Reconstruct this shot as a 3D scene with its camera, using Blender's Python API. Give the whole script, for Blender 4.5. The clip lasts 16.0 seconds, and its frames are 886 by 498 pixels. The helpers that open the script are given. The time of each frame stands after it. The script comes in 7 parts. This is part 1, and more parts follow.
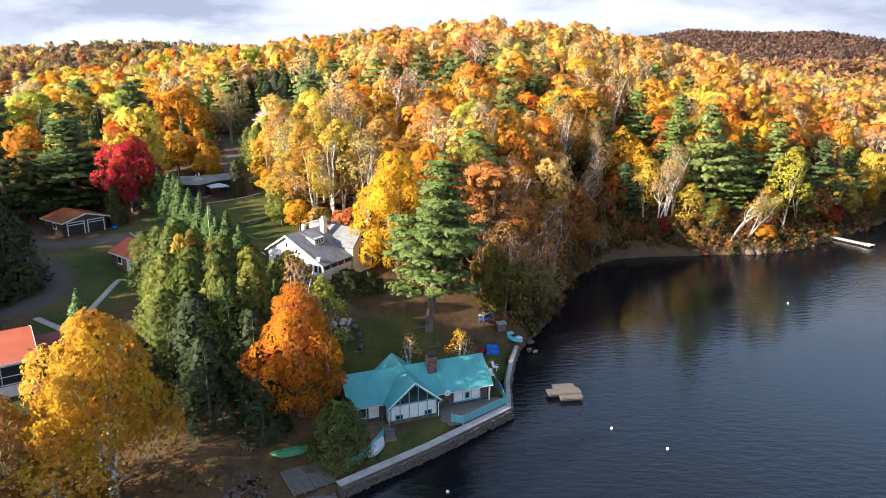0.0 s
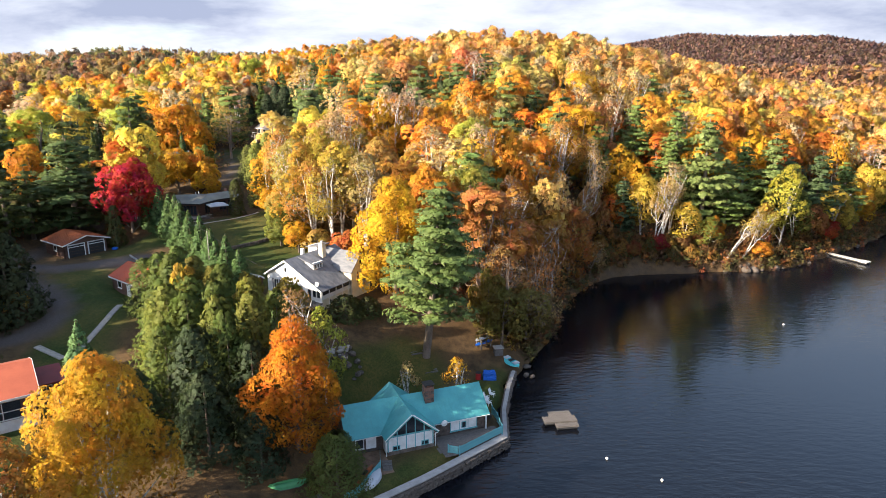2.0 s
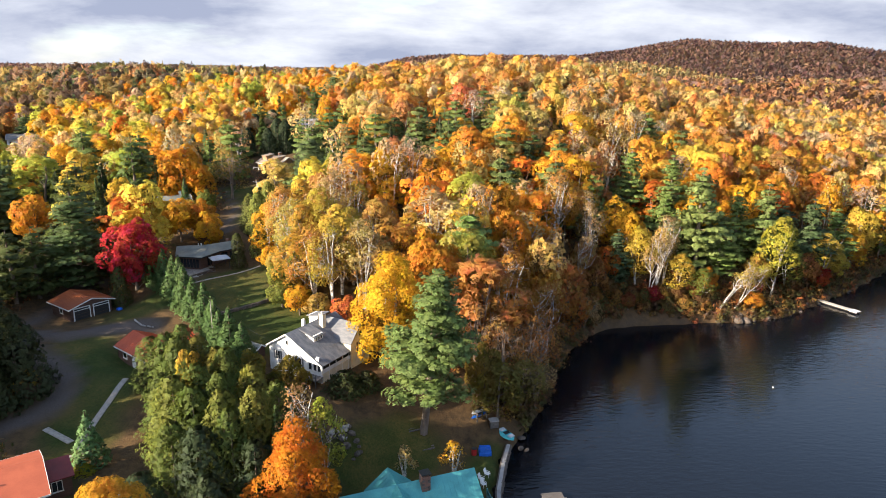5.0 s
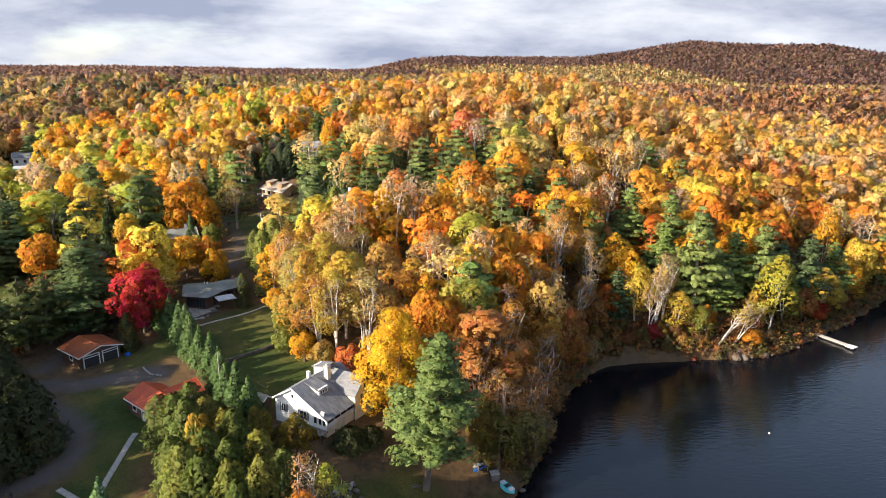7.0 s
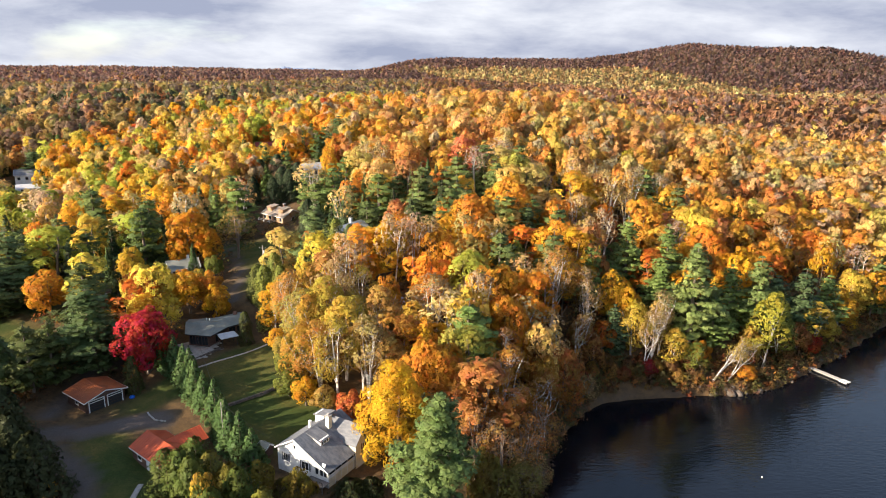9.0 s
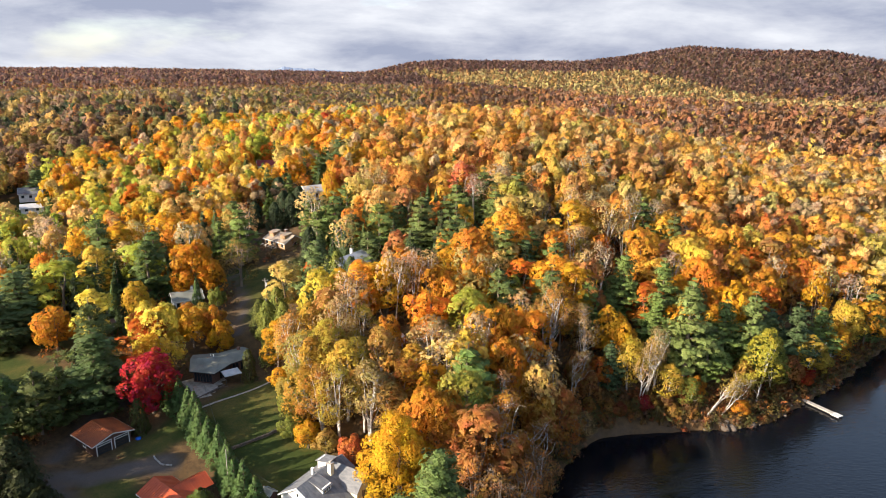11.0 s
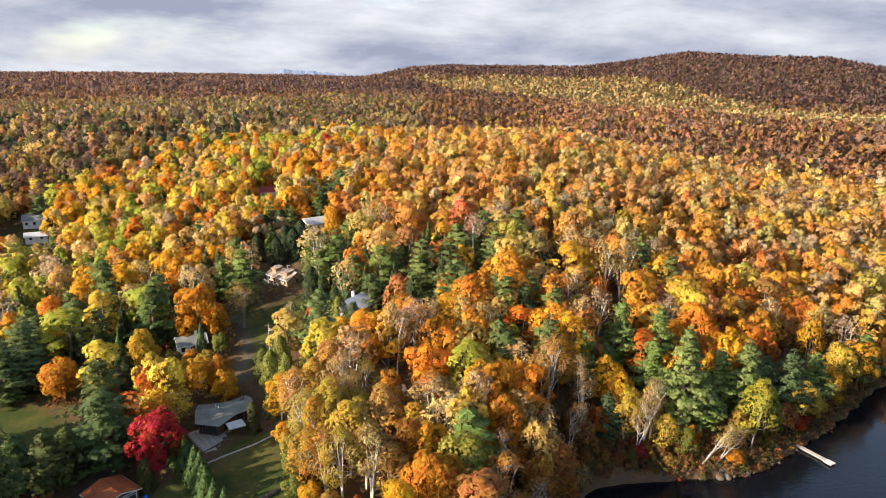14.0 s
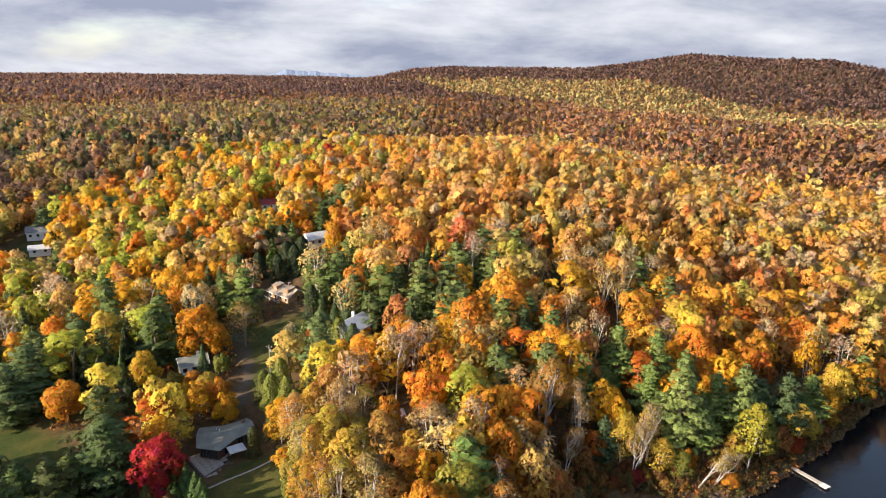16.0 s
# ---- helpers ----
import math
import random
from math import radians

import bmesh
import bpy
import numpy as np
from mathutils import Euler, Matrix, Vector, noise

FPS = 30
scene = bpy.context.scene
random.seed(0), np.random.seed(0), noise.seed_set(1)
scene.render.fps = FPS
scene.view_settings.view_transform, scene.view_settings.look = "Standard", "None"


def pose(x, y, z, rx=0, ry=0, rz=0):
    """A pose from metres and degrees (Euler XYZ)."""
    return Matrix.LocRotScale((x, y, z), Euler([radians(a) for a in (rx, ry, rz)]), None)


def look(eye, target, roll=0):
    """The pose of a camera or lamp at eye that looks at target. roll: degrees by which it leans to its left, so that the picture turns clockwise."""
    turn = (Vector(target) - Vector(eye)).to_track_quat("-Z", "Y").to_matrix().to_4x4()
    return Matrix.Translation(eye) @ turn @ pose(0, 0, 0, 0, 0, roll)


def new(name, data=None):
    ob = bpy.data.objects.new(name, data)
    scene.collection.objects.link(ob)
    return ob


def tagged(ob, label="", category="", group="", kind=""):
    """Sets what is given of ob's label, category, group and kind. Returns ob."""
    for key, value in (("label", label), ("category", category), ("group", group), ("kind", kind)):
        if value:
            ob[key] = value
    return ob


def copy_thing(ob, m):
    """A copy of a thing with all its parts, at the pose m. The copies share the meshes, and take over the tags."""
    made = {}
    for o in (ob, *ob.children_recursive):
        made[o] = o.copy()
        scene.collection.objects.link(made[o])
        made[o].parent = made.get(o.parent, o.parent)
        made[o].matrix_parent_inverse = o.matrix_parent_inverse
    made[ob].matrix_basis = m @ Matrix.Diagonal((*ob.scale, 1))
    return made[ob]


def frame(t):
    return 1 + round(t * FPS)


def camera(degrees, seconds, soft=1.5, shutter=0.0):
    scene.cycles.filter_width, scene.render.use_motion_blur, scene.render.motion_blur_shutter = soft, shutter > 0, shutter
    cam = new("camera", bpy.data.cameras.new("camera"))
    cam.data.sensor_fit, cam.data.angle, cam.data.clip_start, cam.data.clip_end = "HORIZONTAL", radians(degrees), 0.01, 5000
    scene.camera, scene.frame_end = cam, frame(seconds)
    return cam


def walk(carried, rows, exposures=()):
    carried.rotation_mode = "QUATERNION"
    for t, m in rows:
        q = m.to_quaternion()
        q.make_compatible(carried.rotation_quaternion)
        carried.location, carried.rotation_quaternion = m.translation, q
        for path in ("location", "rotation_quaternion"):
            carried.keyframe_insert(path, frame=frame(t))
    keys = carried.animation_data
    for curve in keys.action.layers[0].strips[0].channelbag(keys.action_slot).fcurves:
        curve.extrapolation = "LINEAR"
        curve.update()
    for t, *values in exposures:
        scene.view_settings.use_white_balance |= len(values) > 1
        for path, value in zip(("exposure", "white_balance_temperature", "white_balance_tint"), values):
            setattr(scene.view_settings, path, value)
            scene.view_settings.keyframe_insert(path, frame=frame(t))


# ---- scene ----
cam = camera(68.0, 16.0, soft=0.6)
PATH = [
    (0, (0.695, -0.441, 36.593), (0.684, 1.491, 36.076), 0.2),
    (0.5, (0.671, -0.452, 37.07), (0.661, 1.48, 36.554), 0.3),
    (1, (0.78, -0.462, 37.766), (0.769, 1.47, 37.25), 0.2),
    (1.5, (0.961, -0.484, 38.596), (0.95, 1.449, 38.084), 0.2),
    (2, (1.025, -0.35, 39.807), (1.014, 1.584, 39.298), 0.2),
    (2.5, (1.045, -0.296, 41.37), (1.037, 1.639, 40.862), 0.2),
    (3, (1.066, -0.124, 43.133), (1.06, 1.811, 42.626), 0.3),
    (3.5, (1.187, -0.047, 45.015), (1.183, 1.887, 44.507), 0.3),
    (4, (1.214, -0.025, 46.768), (1.21, 1.91, 46.261), 0.4),
    (6.5, (0.982, -0.068, 57.429), (0.971, 1.865, 56.918), 0.5),
    (7, (1.001, 0.106, 59.552), (0.988, 2.039, 59.04), 0.5),
    (7.5, (0.93, 0.09, 61.76), (0.917, 2.023, 61.247), 0.6),
    (8, (0.907, 0.093, 63.996), (0.895, 2.026, 63.482), 0.6),
    (8.5, (0.921, 0.188, 66.086), (0.91, 2.121, 65.571), 0.6),
    (9, (0.846, 0.312, 68.203), (0.836, 2.245, 67.687), 0.7),
    (11.5, (0.808, -0.133, 79.303), (0.798, 1.799, 78.784), 0.8),
    (12, (0.731, 0.015, 81.301), (0.721, 1.947, 80.784), 0.8),
    (12.5, (0.571, 0.082, 83.158), (0.561, 2.014, 82.641), 0.8),
    (13, (0.435, 0.116, 85.128), (0.425, 2.048, 84.612), 0.9),
    (13.5, (0.31, 0.086, 87.19), (0.299, 2.018, 86.673), 0.9),
    (14, (0.379, 0.178, 89.322), (0.371, 2.11, 88.805), 0.9),
    (14.5, (0.6, 0.366, 91.366), (0.591, 2.298, 90.848), 0.9),
    (15, (0.844, 0.427, 93.233), (0.83, 2.359, 92.716), 0.9),
    (15.5, (1.026, 0.199, 94.72), (1.01, 2.131, 94.202), 0.9),
    (16, (1.1, 0.179, 95.476), (1.085, 2.111, 94.958), 1.0),
]
walk(cam, [(t, look(eye, target, roll)) for t, eye, target, roll in PATH],
     exposures=[(0, 1.74, 6250, 10), (4, 1.57, 6350, 10), (9, 1.40, 6450, 10), (16, 1.26, 6500, 10)])

# ---- world, sun, exposure ----
SUN_WAY = Vector((-0.86, -0.51, 0.0)).normalized()      # horizontal way towards the sun
SUN_UP = radians(23)
sun = new("sun", bpy.data.lights.new("sun", "SUN"))
sun.data.energy, sun.data.angle, sun.data.color = 5.0, radians(0.6), (1.0, 0.84, 0.64)
sun.matrix_world = look((0, 0, 300), Vector((0, 0, 300)) - Vector((SUN_WAY.x * math.cos(SUN_UP), SUN_WAY.y * math.cos(SUN_UP), math.sin(SUN_UP))))
world = bpy.data.worlds.new("sky")
scene.world = world
world.use_nodes = True
nt = world.node_tree
nt.nodes.clear()


def node(tree, kind, **values):
    n = tree.nodes.new(kind)
    for key, value in values.items():
        n.inputs[key.replace("_", " ")].default_value = value
    return n


sky = nt.nodes.new("ShaderNodeTexSky")
sky.sky_type, sky.sun_disc = "NISHITA", False
sky.sun_elevation, sky.sun_rotation = SUN_UP, math.atan2(SUN_WAY.x, SUN_WAY.y)
sky_bg = node(nt, "ShaderNodeBackground", Strength=0.135)
nt.links.new(sky.outputs[0], sky_bg.inputs[0])
coord = nt.nodes.new("ShaderNodeTexCoord")
stretch = nt.nodes.new("ShaderNodeMapping")
stretch.inputs["Scale"].default_value = (1.0, 1.0, 3.4)
stretch.inputs["Location"].default_value = (0.4, 0.2, 0.1)
nt.links.new(coord.outputs["Generated"], stretch.inputs["Vector"])
cloud = node(nt, "ShaderNodeTexNoise", Scale=2.6, Detail=7.0, Roughness=0.52, Distortion=0.35)
nt.links.new(stretch.outputs[0], cloud.inputs["Vector"])
cover = nt.nodes.new("ShaderNodeValToRGB")
cover.color_ramp.elements[0].position, cover.color_ramp.elements[1].position = 0.22, 0.42
nt.links.new(cloud.outputs[0], cover.inputs[0])
tone = node(nt, "ShaderNodeTexNoise", Scale=3.2, Detail=10.0, Roughness=0.58, Distortion=0.15)
shift = nt.nodes.new("ShaderNodeMapping")
shift.inputs["Scale"].default_value = (1.0, 1.0, 3.6)
shift.inputs["Location"].default_value = (3.1, 1.7, 0.6)
nt.links.new(coord.outputs["Generated"], shift.inputs["Vector"])
nt.links.new(shift.outputs[0], tone.inputs["Vector"])
grey = nt.nodes.new("ShaderNodeValToRGB")
grey.color_ramp.elements[0].position, grey.color_ramp.elements[1].position = 0.38, 0.64
grey.color_ramp.elements[0].color, grey.color_ramp.elements[1].color = (0.36, 0.40, 0.53, 1), (0.84, 0.86, 0.92, 1)
nt.links.new(tone.outputs[0], grey.inputs[0])
cloud_bg = node(nt, "ShaderNodeBackground", Strength=0.43)
nt.links.new(grey.outputs[0], cloud_bg.inputs[0])
sky_mix = nt.nodes.new("ShaderNodeMixShader")
up = nt.nodes.new("ShaderNodeSeparateXYZ")
nt.links.new(coord.outputs["Generated"], up.inputs[0])
thin = nt.nodes.new("ShaderNodeMapRange")
thin.interpolation_type = "SMOOTHSTEP"
thin.inputs["From Min"].default_value, thin.inputs["From Max"].default_value = 0.20, 0.44
thin.inputs["To Min"].default_value, thin.inputs["To Max"].default_value = 1.0, 0.22
nt.links.new(up.outputs["Z"], thin.inputs["Value"])
share = nt.nodes.new("ShaderNodeMath")
share.operation = "MULTIPLY"
nt.links.new(cover.outputs[0], share.inputs[0])
nt.links.new(thin.outputs[0], share.inputs[1])
nt.links.new(share.outputs[0], sky_mix.inputs[0])
nt.links.new(sky_bg.outputs[0], sky_mix.inputs[1])
nt.links.new(cloud_bg.outputs[0], sky_mix.inputs[2])
sky_out = nt.nodes.new("ShaderNodeOutputWorld")
nt.links.new(sky_mix.outputs[0], sky_out.inputs[0])


# ---- materials ----
def material(name, colour, second=None, rough=0.7, metal=0.0, scale=6.0, bump=0.15, fine=40.0, wear=0.5, spec=0.3, stretched=(1, 1, 1), space="Object"):
    """A surface in two colours mixed by coarse and fine noise, with fine relief."""
    m = bpy.data.materials.new(name)
    m.use_nodes = True
    t = m.node_tree
    b = t.nodes["Principled BSDF"]
    b.inputs["Roughness"].default_value, b.inputs["Metallic"].default_value = rough, metal
    b.inputs["Specular IOR Level"].default_value = spec
    second = second or tuple(c * 0.7 for c in colour)
    c = t.nodes.new("ShaderNodeTexCoord")
    k = t.nodes.new("ShaderNodeMapping")
    k.inputs["Scale"].default_value = stretched
    t.links.new(c.outputs[space], k.inputs["Vector"])
    a = node(t, "ShaderNodeTexNoise", Scale=scale, Detail=5.0, Roughness=0.6)
    f = node(t, "ShaderNodeTexNoise", Scale=fine, Detail=3.0, Roughness=0.6)
    for n in (a, f):
        t.links.new(k.outputs[0], n.inputs["Vector"])
    s = t.nodes.new("ShaderNodeMath")
    s.operation = "MULTIPLY_ADD"
    s.inputs[1].default_value = 0.45
    t.links.new(f.outputs[0], s.inputs[0])
    t.links.new(a.outputs[0], s.inputs[2])
    r = t.nodes.new("ShaderNodeValToRGB")
    r.color_ramp.elements[0].position, r.color_ramp.elements[1].position = 0.72 - 0.3 * wear, 0.72 + 0.3 * wear
    r.color_ramp.elements[0].color, r.color_ramp.elements[1].color = (*colour, 1), (*second, 1)
    t.links.new(s.outputs[0], r.inputs[0])
    t.links.new(r.outputs[0], b.inputs["Base Color"])
    if bump:
        u = node(t, "ShaderNodeBump", Strength=bump, Distance=0.02)
        t.links.new(f.outputs[0], u.inputs["Height"])
        t.links.new(u.outputs[0], b.inputs["Normal"])
    return m


def foliage(name, source, glow=0.36, spread=0.22, hue=0.025, gaps=5.0, cut=0.46):
    """Leaves: the tree's own colour, varied from leaf clump to leaf clump, letting some light through."""
    m = bpy.data.materials.new(name)
    m.use_nodes = True
    t = m.node_tree
    b = t.nodes["Principled BSDF"]
    b.inputs["Roughness"].default_value, b.inputs["Specular IOR Level"].default_value = 0.6, 0.15
    if source == "tint":
        c = t.nodes.new("ShaderNodeAttribute")
        c.attribute_name = "tint"
        colour = c.outputs["Color"]
    else:
        colour = t.nodes.new("ShaderNodeObjectInfo").outputs["Color"]
    g = t.nodes.new("ShaderNodeNewGeometry")
    h = t.nodes.new("ShaderNodeHueSaturation")
    v = t.nodes.new("ShaderNodeMapRange")
    v.inputs["To Min"].default_value, v.inputs["To Max"].default_value = 1 - spread, 1 + spread
    t.links.new(g.outputs["Random Per Island"], v.inputs["Value"])
    p = node(t, "ShaderNodeTexNoise", Scale=0.55, Detail=3.0)
    t.links.new(g.outputs["Position"], p.inputs["Vector"])
    w = t.nodes.new("ShaderNodeMapRange")
    w.inputs["From Min"].default_value, w.inputs["From Max"].default_value = 0.3, 0.7
    w.inputs["To Min"].default_value, w.inputs["To Max"].default_value = 0.5 - hue, 0.5 + hue
    t.links.new(p.outputs[0], w.inputs["Value"])
    t.links.new(w.outputs[0], h.inputs["Hue"])
    t.links.new(v.outputs[0], h.inputs["Value"])
    t.links.new(colour, h.inputs["Color"])
    t.links.new(h.outputs[0], b.inputs["Base Color"])
    tr = t.nodes.new("ShaderNodeBsdfTranslucent")
    t.links.new(h.outputs[0], tr.inputs["Color"])
    mix = t.nodes.new("ShaderNodeMixShader")
    mix.inputs[0].default_value = glow
    t.links.new(b.outputs[0], mix.inputs[1])
    t.links.new(tr.outputs[0], mix.inputs[2])
    # gaps between the single leaves of a clump
    q = node(t, "ShaderNodeTexNoise", Scale=gaps, Detail=2.5, Roughness=0.6)
    t.links.new(g.outputs["Position"], q.inputs["Vector"])
    k = t.nodes.new("ShaderNodeMath")
    k.operation = "GREATER_THAN"
    k.inputs[1].default_value = cut
    t.links.new(q.outputs[0], k.inputs[0])
    # single leaves differ in tone
    tone = t.nodes.new("ShaderNodeMapRange")
    tone.inputs["From Min"].default_value, tone.inputs["From Max"].default_value = cut, 0.72
    tone.inputs["To Min"].default_value, tone.inputs["To Max"].default_value = 0.80, 1.25
    t.links.new(q.outputs[0], tone.inputs["Value"])
    both = t.nodes.new("ShaderNodeMath")
    both.operation = "MULTIPLY"
    t.links.new(v.outputs[0], both.inputs[0])
    t.links.new(tone.outputs[0], both.inputs[1])
    t.links.new(both.outputs[0], h.inputs["Value"])
    hole = t.nodes.new("ShaderNodeBsdfTransparent")
    whole = t.nodes.new("ShaderNodeMixShader")
    t.links.new(k.outputs[0], whole.inputs[0])
    t.links.new(hole.outputs[0], whole.inputs[1])
    t.links.new(mix.outputs[0], whole.inputs[2])
    t.links.new(whole.outputs[0], t.nodes["Material Output"].inputs["Surface"])
    # the leaves of a clump share the rounded form of their clump
    o = t.nodes.new("ShaderNodeAttribute")
    o.attribute_name = "out"
    turned = t.nodes.new("ShaderNodeVectorTransform")
    turned.vector_type, turned.convert_from, turned.convert_to = "NORMAL", "OBJECT", "WORLD"
    t.links.new(o.outputs["Vector"], turned.inputs[0])
    t.links.new(turned.outputs[0], b.inputs["Normal"])
    return m


NEAR_LEAF = foliage("near leaves", "object", glow=0.46, spread=0.14, gaps=10.0, cut=0.475)
BRUSH = foliage("brush", "tint", glow=0.40, spread=0.16, gaps=7.0, cut=0.48)
LEAF = foliage("leaves", "object", glow=0.46, spread=0.16, gaps=4.2, cut=0.47)
NEAR_NEEDLE = foliage("near needles", "object", glow=0.22, spread=0.22, hue=0.02, gaps=9.0, cut=0.47)
NEEDLE = foliage("needles", "object", glow=0.22, spread=0.22, hue=0.015, gaps=4.6, cut=0.47)
WOODS = foliage("woods", "tint", glow=0.48, spread=0.14, gaps=3.4, cut=0.46)
FAR_WOODS = foliage("distant woods", "tint", glow=0.34, spread=0.12, hue=0.012, gaps=1.25, cut=0.45)
HILL_WOODS = foliage("hill woods", "tint", glow=0.45, spread=0.08, hue=0.008, gaps=0.8, cut=0.44)
BARK = material("bark", (0.10, 0.075, 0.055), (0.20, 0.16, 0.13), rough=0.95, scale=1.5, fine=14, stretched=(1, 1, 0.3), bump=0.5)
TWIG = material("grey-brown bark", (0.30, 0.24, 0.19), (0.17, 0.13, 0.10), rough=0.9, scale=2.0, fine=9, stretched=(1, 1, 0.5))
BIRCH = material("birch bark", (0.72, 0.69, 0.63), (0.20, 0.17, 0.15), rough=0.8, scale=2.2, fine=9, stretched=(1, 1, 1.4), wear=0.35)
WATER = bpy.data.materials.new("lake water")
WATER.use_nodes = True
wt = WATER.node_tree
wb = wt.nodes["Principled BSDF"]
wb.inputs["Base Color"].default_value = (0.004, 0.005, 0.008, 1)
wb.inputs["Roughness"].default_value, wb.inputs["IOR"].default_value = 0.06, 1.333
wc = wt.nodes.new("ShaderNodeNewGeometry")
wm = wt.nodes.new("ShaderNodeMapping")
wm.inputs["Scale"].default_value, wm.inputs["Rotation"].default_value = (0.35, 1.0, 1.0), (0, 0, radians(-28))
wt.links.new(wc.outputs["Position"], wm.inputs["Vector"])
w1 = node(wt, "ShaderNodeTexNoise", Scale=1.5, Detail=4.0, Roughness=0.55, Distortion=0.3)
w2 = node(wt, "ShaderNodeTexNoise", Scale=0.02, Detail=2.0)
wt.links.new(wm.outputs[0], w1.inputs["Vector"])
wt.links.new(wc.outputs["Position"], w2.inputs["Vector"])
ws = wt.nodes.new("ShaderNodeMapRange")
ws.inputs["From Min"].default_value, ws.inputs["From Max"].default_value = 0.38, 0.62
ws.inputs["To Min"].default_value, ws.inputs["To Max"].default_value = 0.25, 0.9
wt.links.new(w2.outputs[0], ws.inputs["Value"])
wu = node(wt, "ShaderNodeBump", Distance=0.10)
wt.links.new(ws.outputs[0], wu.inputs["Strength"])
wt.links.new(w1.outputs[0], wu.inputs["Height"])
wt.links.new(wu.outputs[0], wb.inputs["Normal"])

# ground: leaf litter, lawn, sand and packed gravel, by weights stored on the sheet
GROUND = bpy.data.materials.new("ground")
GROUND.use_nodes = True
gt = GROUND.node_tree
gb = gt.nodes["Principled BSDF"]
gb.inputs["Roughness"].default_value, gb.inputs["Specular IOR Level"].default_value = 0.95, 0.1
gp = gt.nodes.new("ShaderNodeNewGeometry")


def patch(scale, low, high, detail=5.0, spread=(0.35, 0.65)):
    n = node(gt, "ShaderNodeTexNoise", Scale=scale, Detail=detail, Roughness=0.65)
    gt.links.new(gp.outputs["Position"], n.inputs["Vector"])
    r = gt.nodes.new("ShaderNodeValToRGB")
    r.color_ramp.elements[0].position, r.color_ramp.elements[1].position = spread
    r.color_ramp.elements[0].color, r.color_ramp.elements[1].color = (*low, 1), (*high, 1)
    gt.links.new(n.outputs[0], r.inputs[0])
    return r.outputs[0]


def blend(a, b, by):
    n = gt.nodes.new("ShaderNodeMix")
    n.data_type = "RGBA"
    gt.links.new(by, n.inputs[0])
    gt.links.new(a, n.inputs[6])
    gt.links.new(b, n.inputs[7])
    return n.outputs[2]


litter = blend(patch(0.9, (0.040, 0.030, 0.020), (0.11, 0.07, 0.036)), patch(9.0, (0.06, 0.045, 0.03), (0.22, 0.125, 0.048)), patch(0.35, (0.1, 0.1, 0.1), (0.6, 0.6, 0.6)))
lawn = blend(patch(6.0, (0.024, 0.038, 0.010), (0.052, 0.070, 0.018)), patch(3.0, (0.09, 0.085, 0.026), (0.20, 0.13, 0.04)), patch(0.13, (0, 0, 0), (0.6, 0.6, 0.6), spread=(0.42, 0.70)))
sand = patch(5.0, (0.055, 0.040, 0.030), (0.11, 0.080, 0.058))
gravel = patch(7.0, (0.068, 0.056, 0.050), (0.125, 0.102, 0.088))
ga = gt.nodes.new("ShaderNodeAttribute")
ga.attribute_name = "cover"
gs = gt.nodes.new("ShaderNodeSeparateColor")
gt.links.new(ga.outputs["Color"], gs.inputs[0])
gt.links.new(blend(blend(blend(litter, lawn, gs.outputs[0]), sand, gs.outputs[1]), gravel, gs.outputs[2]), gb.inputs["Base Color"])
gn = node(gt, "ShaderNodeTexNoise", Scale=4.0, Detail=6.0, Roughness=0.7)
gt.links.new(gp.outputs["Position"], gn.inputs["Vector"])
gu = node(gt, "ShaderNodeBump", Strength=0.7, Distance=0.12)
gt.links.new(gn.outputs[0], gu.inputs["Height"])
gt.links.new(gu.outputs[0], gb.inputs["Normal"])


# ---- the land: one sheet from the lake bed to the far hills ----
SHORE = [(-160, -500), (-80, -100), (-55, -20), (-40, 22), (-29, 40), (-17, 46.5), (-8.3, 50.6), (-0.9, 56.8), (3.7, 61), (7.6, 64.8), (8.0, 71.3), (9.1, 77.5), (10.3, 82), (14.2, 89.1), (18.2, 98),
         (20, 106), (23.8, 114.5), (27.1, 120.5), (30.9, 125.2), (34.9, 128.6), (42.4, 130.8), (51.2, 131.6), (57.8, 132.9), (62.9, 133.4), (69.4, 134.1), (73.7, 135.5), (79.4, 139.4), (84.7, 143.4),
         (91.4, 148.5), (102, 156.2), (112.8, 165.6), (125.4, 177.6), (160, 198), (220, 225), (330, 270), (600, 360), (1500, 560), (4000, 900)]
RISE = [4.7, -0.8, 1.0, -0.2, -0.1, 5.1, -2.7, 2.8, -0.8, 0.1, -0.1, -3.1, 6.2, -0.6, -2.4, -3.7, 5.5, 14.5, -15.7, -3.1, 1.7, 22.9, -2.1, 15.4, -2.2, 0.2, -10.8]
MOUND = [(x, y, 48) for y in (70, 120, 170) for x in (-95, -48, 0, 48, 95)] + [(x, y, 105) for y in (250, 360, 480) for x in (-190, -65, 60, 185)]
# building plots: x, y, radius, height
PLOT = [(-2, 66, 8.5, 1.25), (-6, 56.5, 3.5, 1.2), (6.5, 77, 3.5, 1.1), (-12, 52.5, 3.0, 0.8), (-17.5, 90.5, 7.5, 8.3), (-61, 105.5, 6.5, 11.1), (-39, 91, 6, 9.3), (-44.0, 57.2, 7, 7.4), (-47, 131, 8, 12.7), (-66, 160.5, 5, 16.9)]


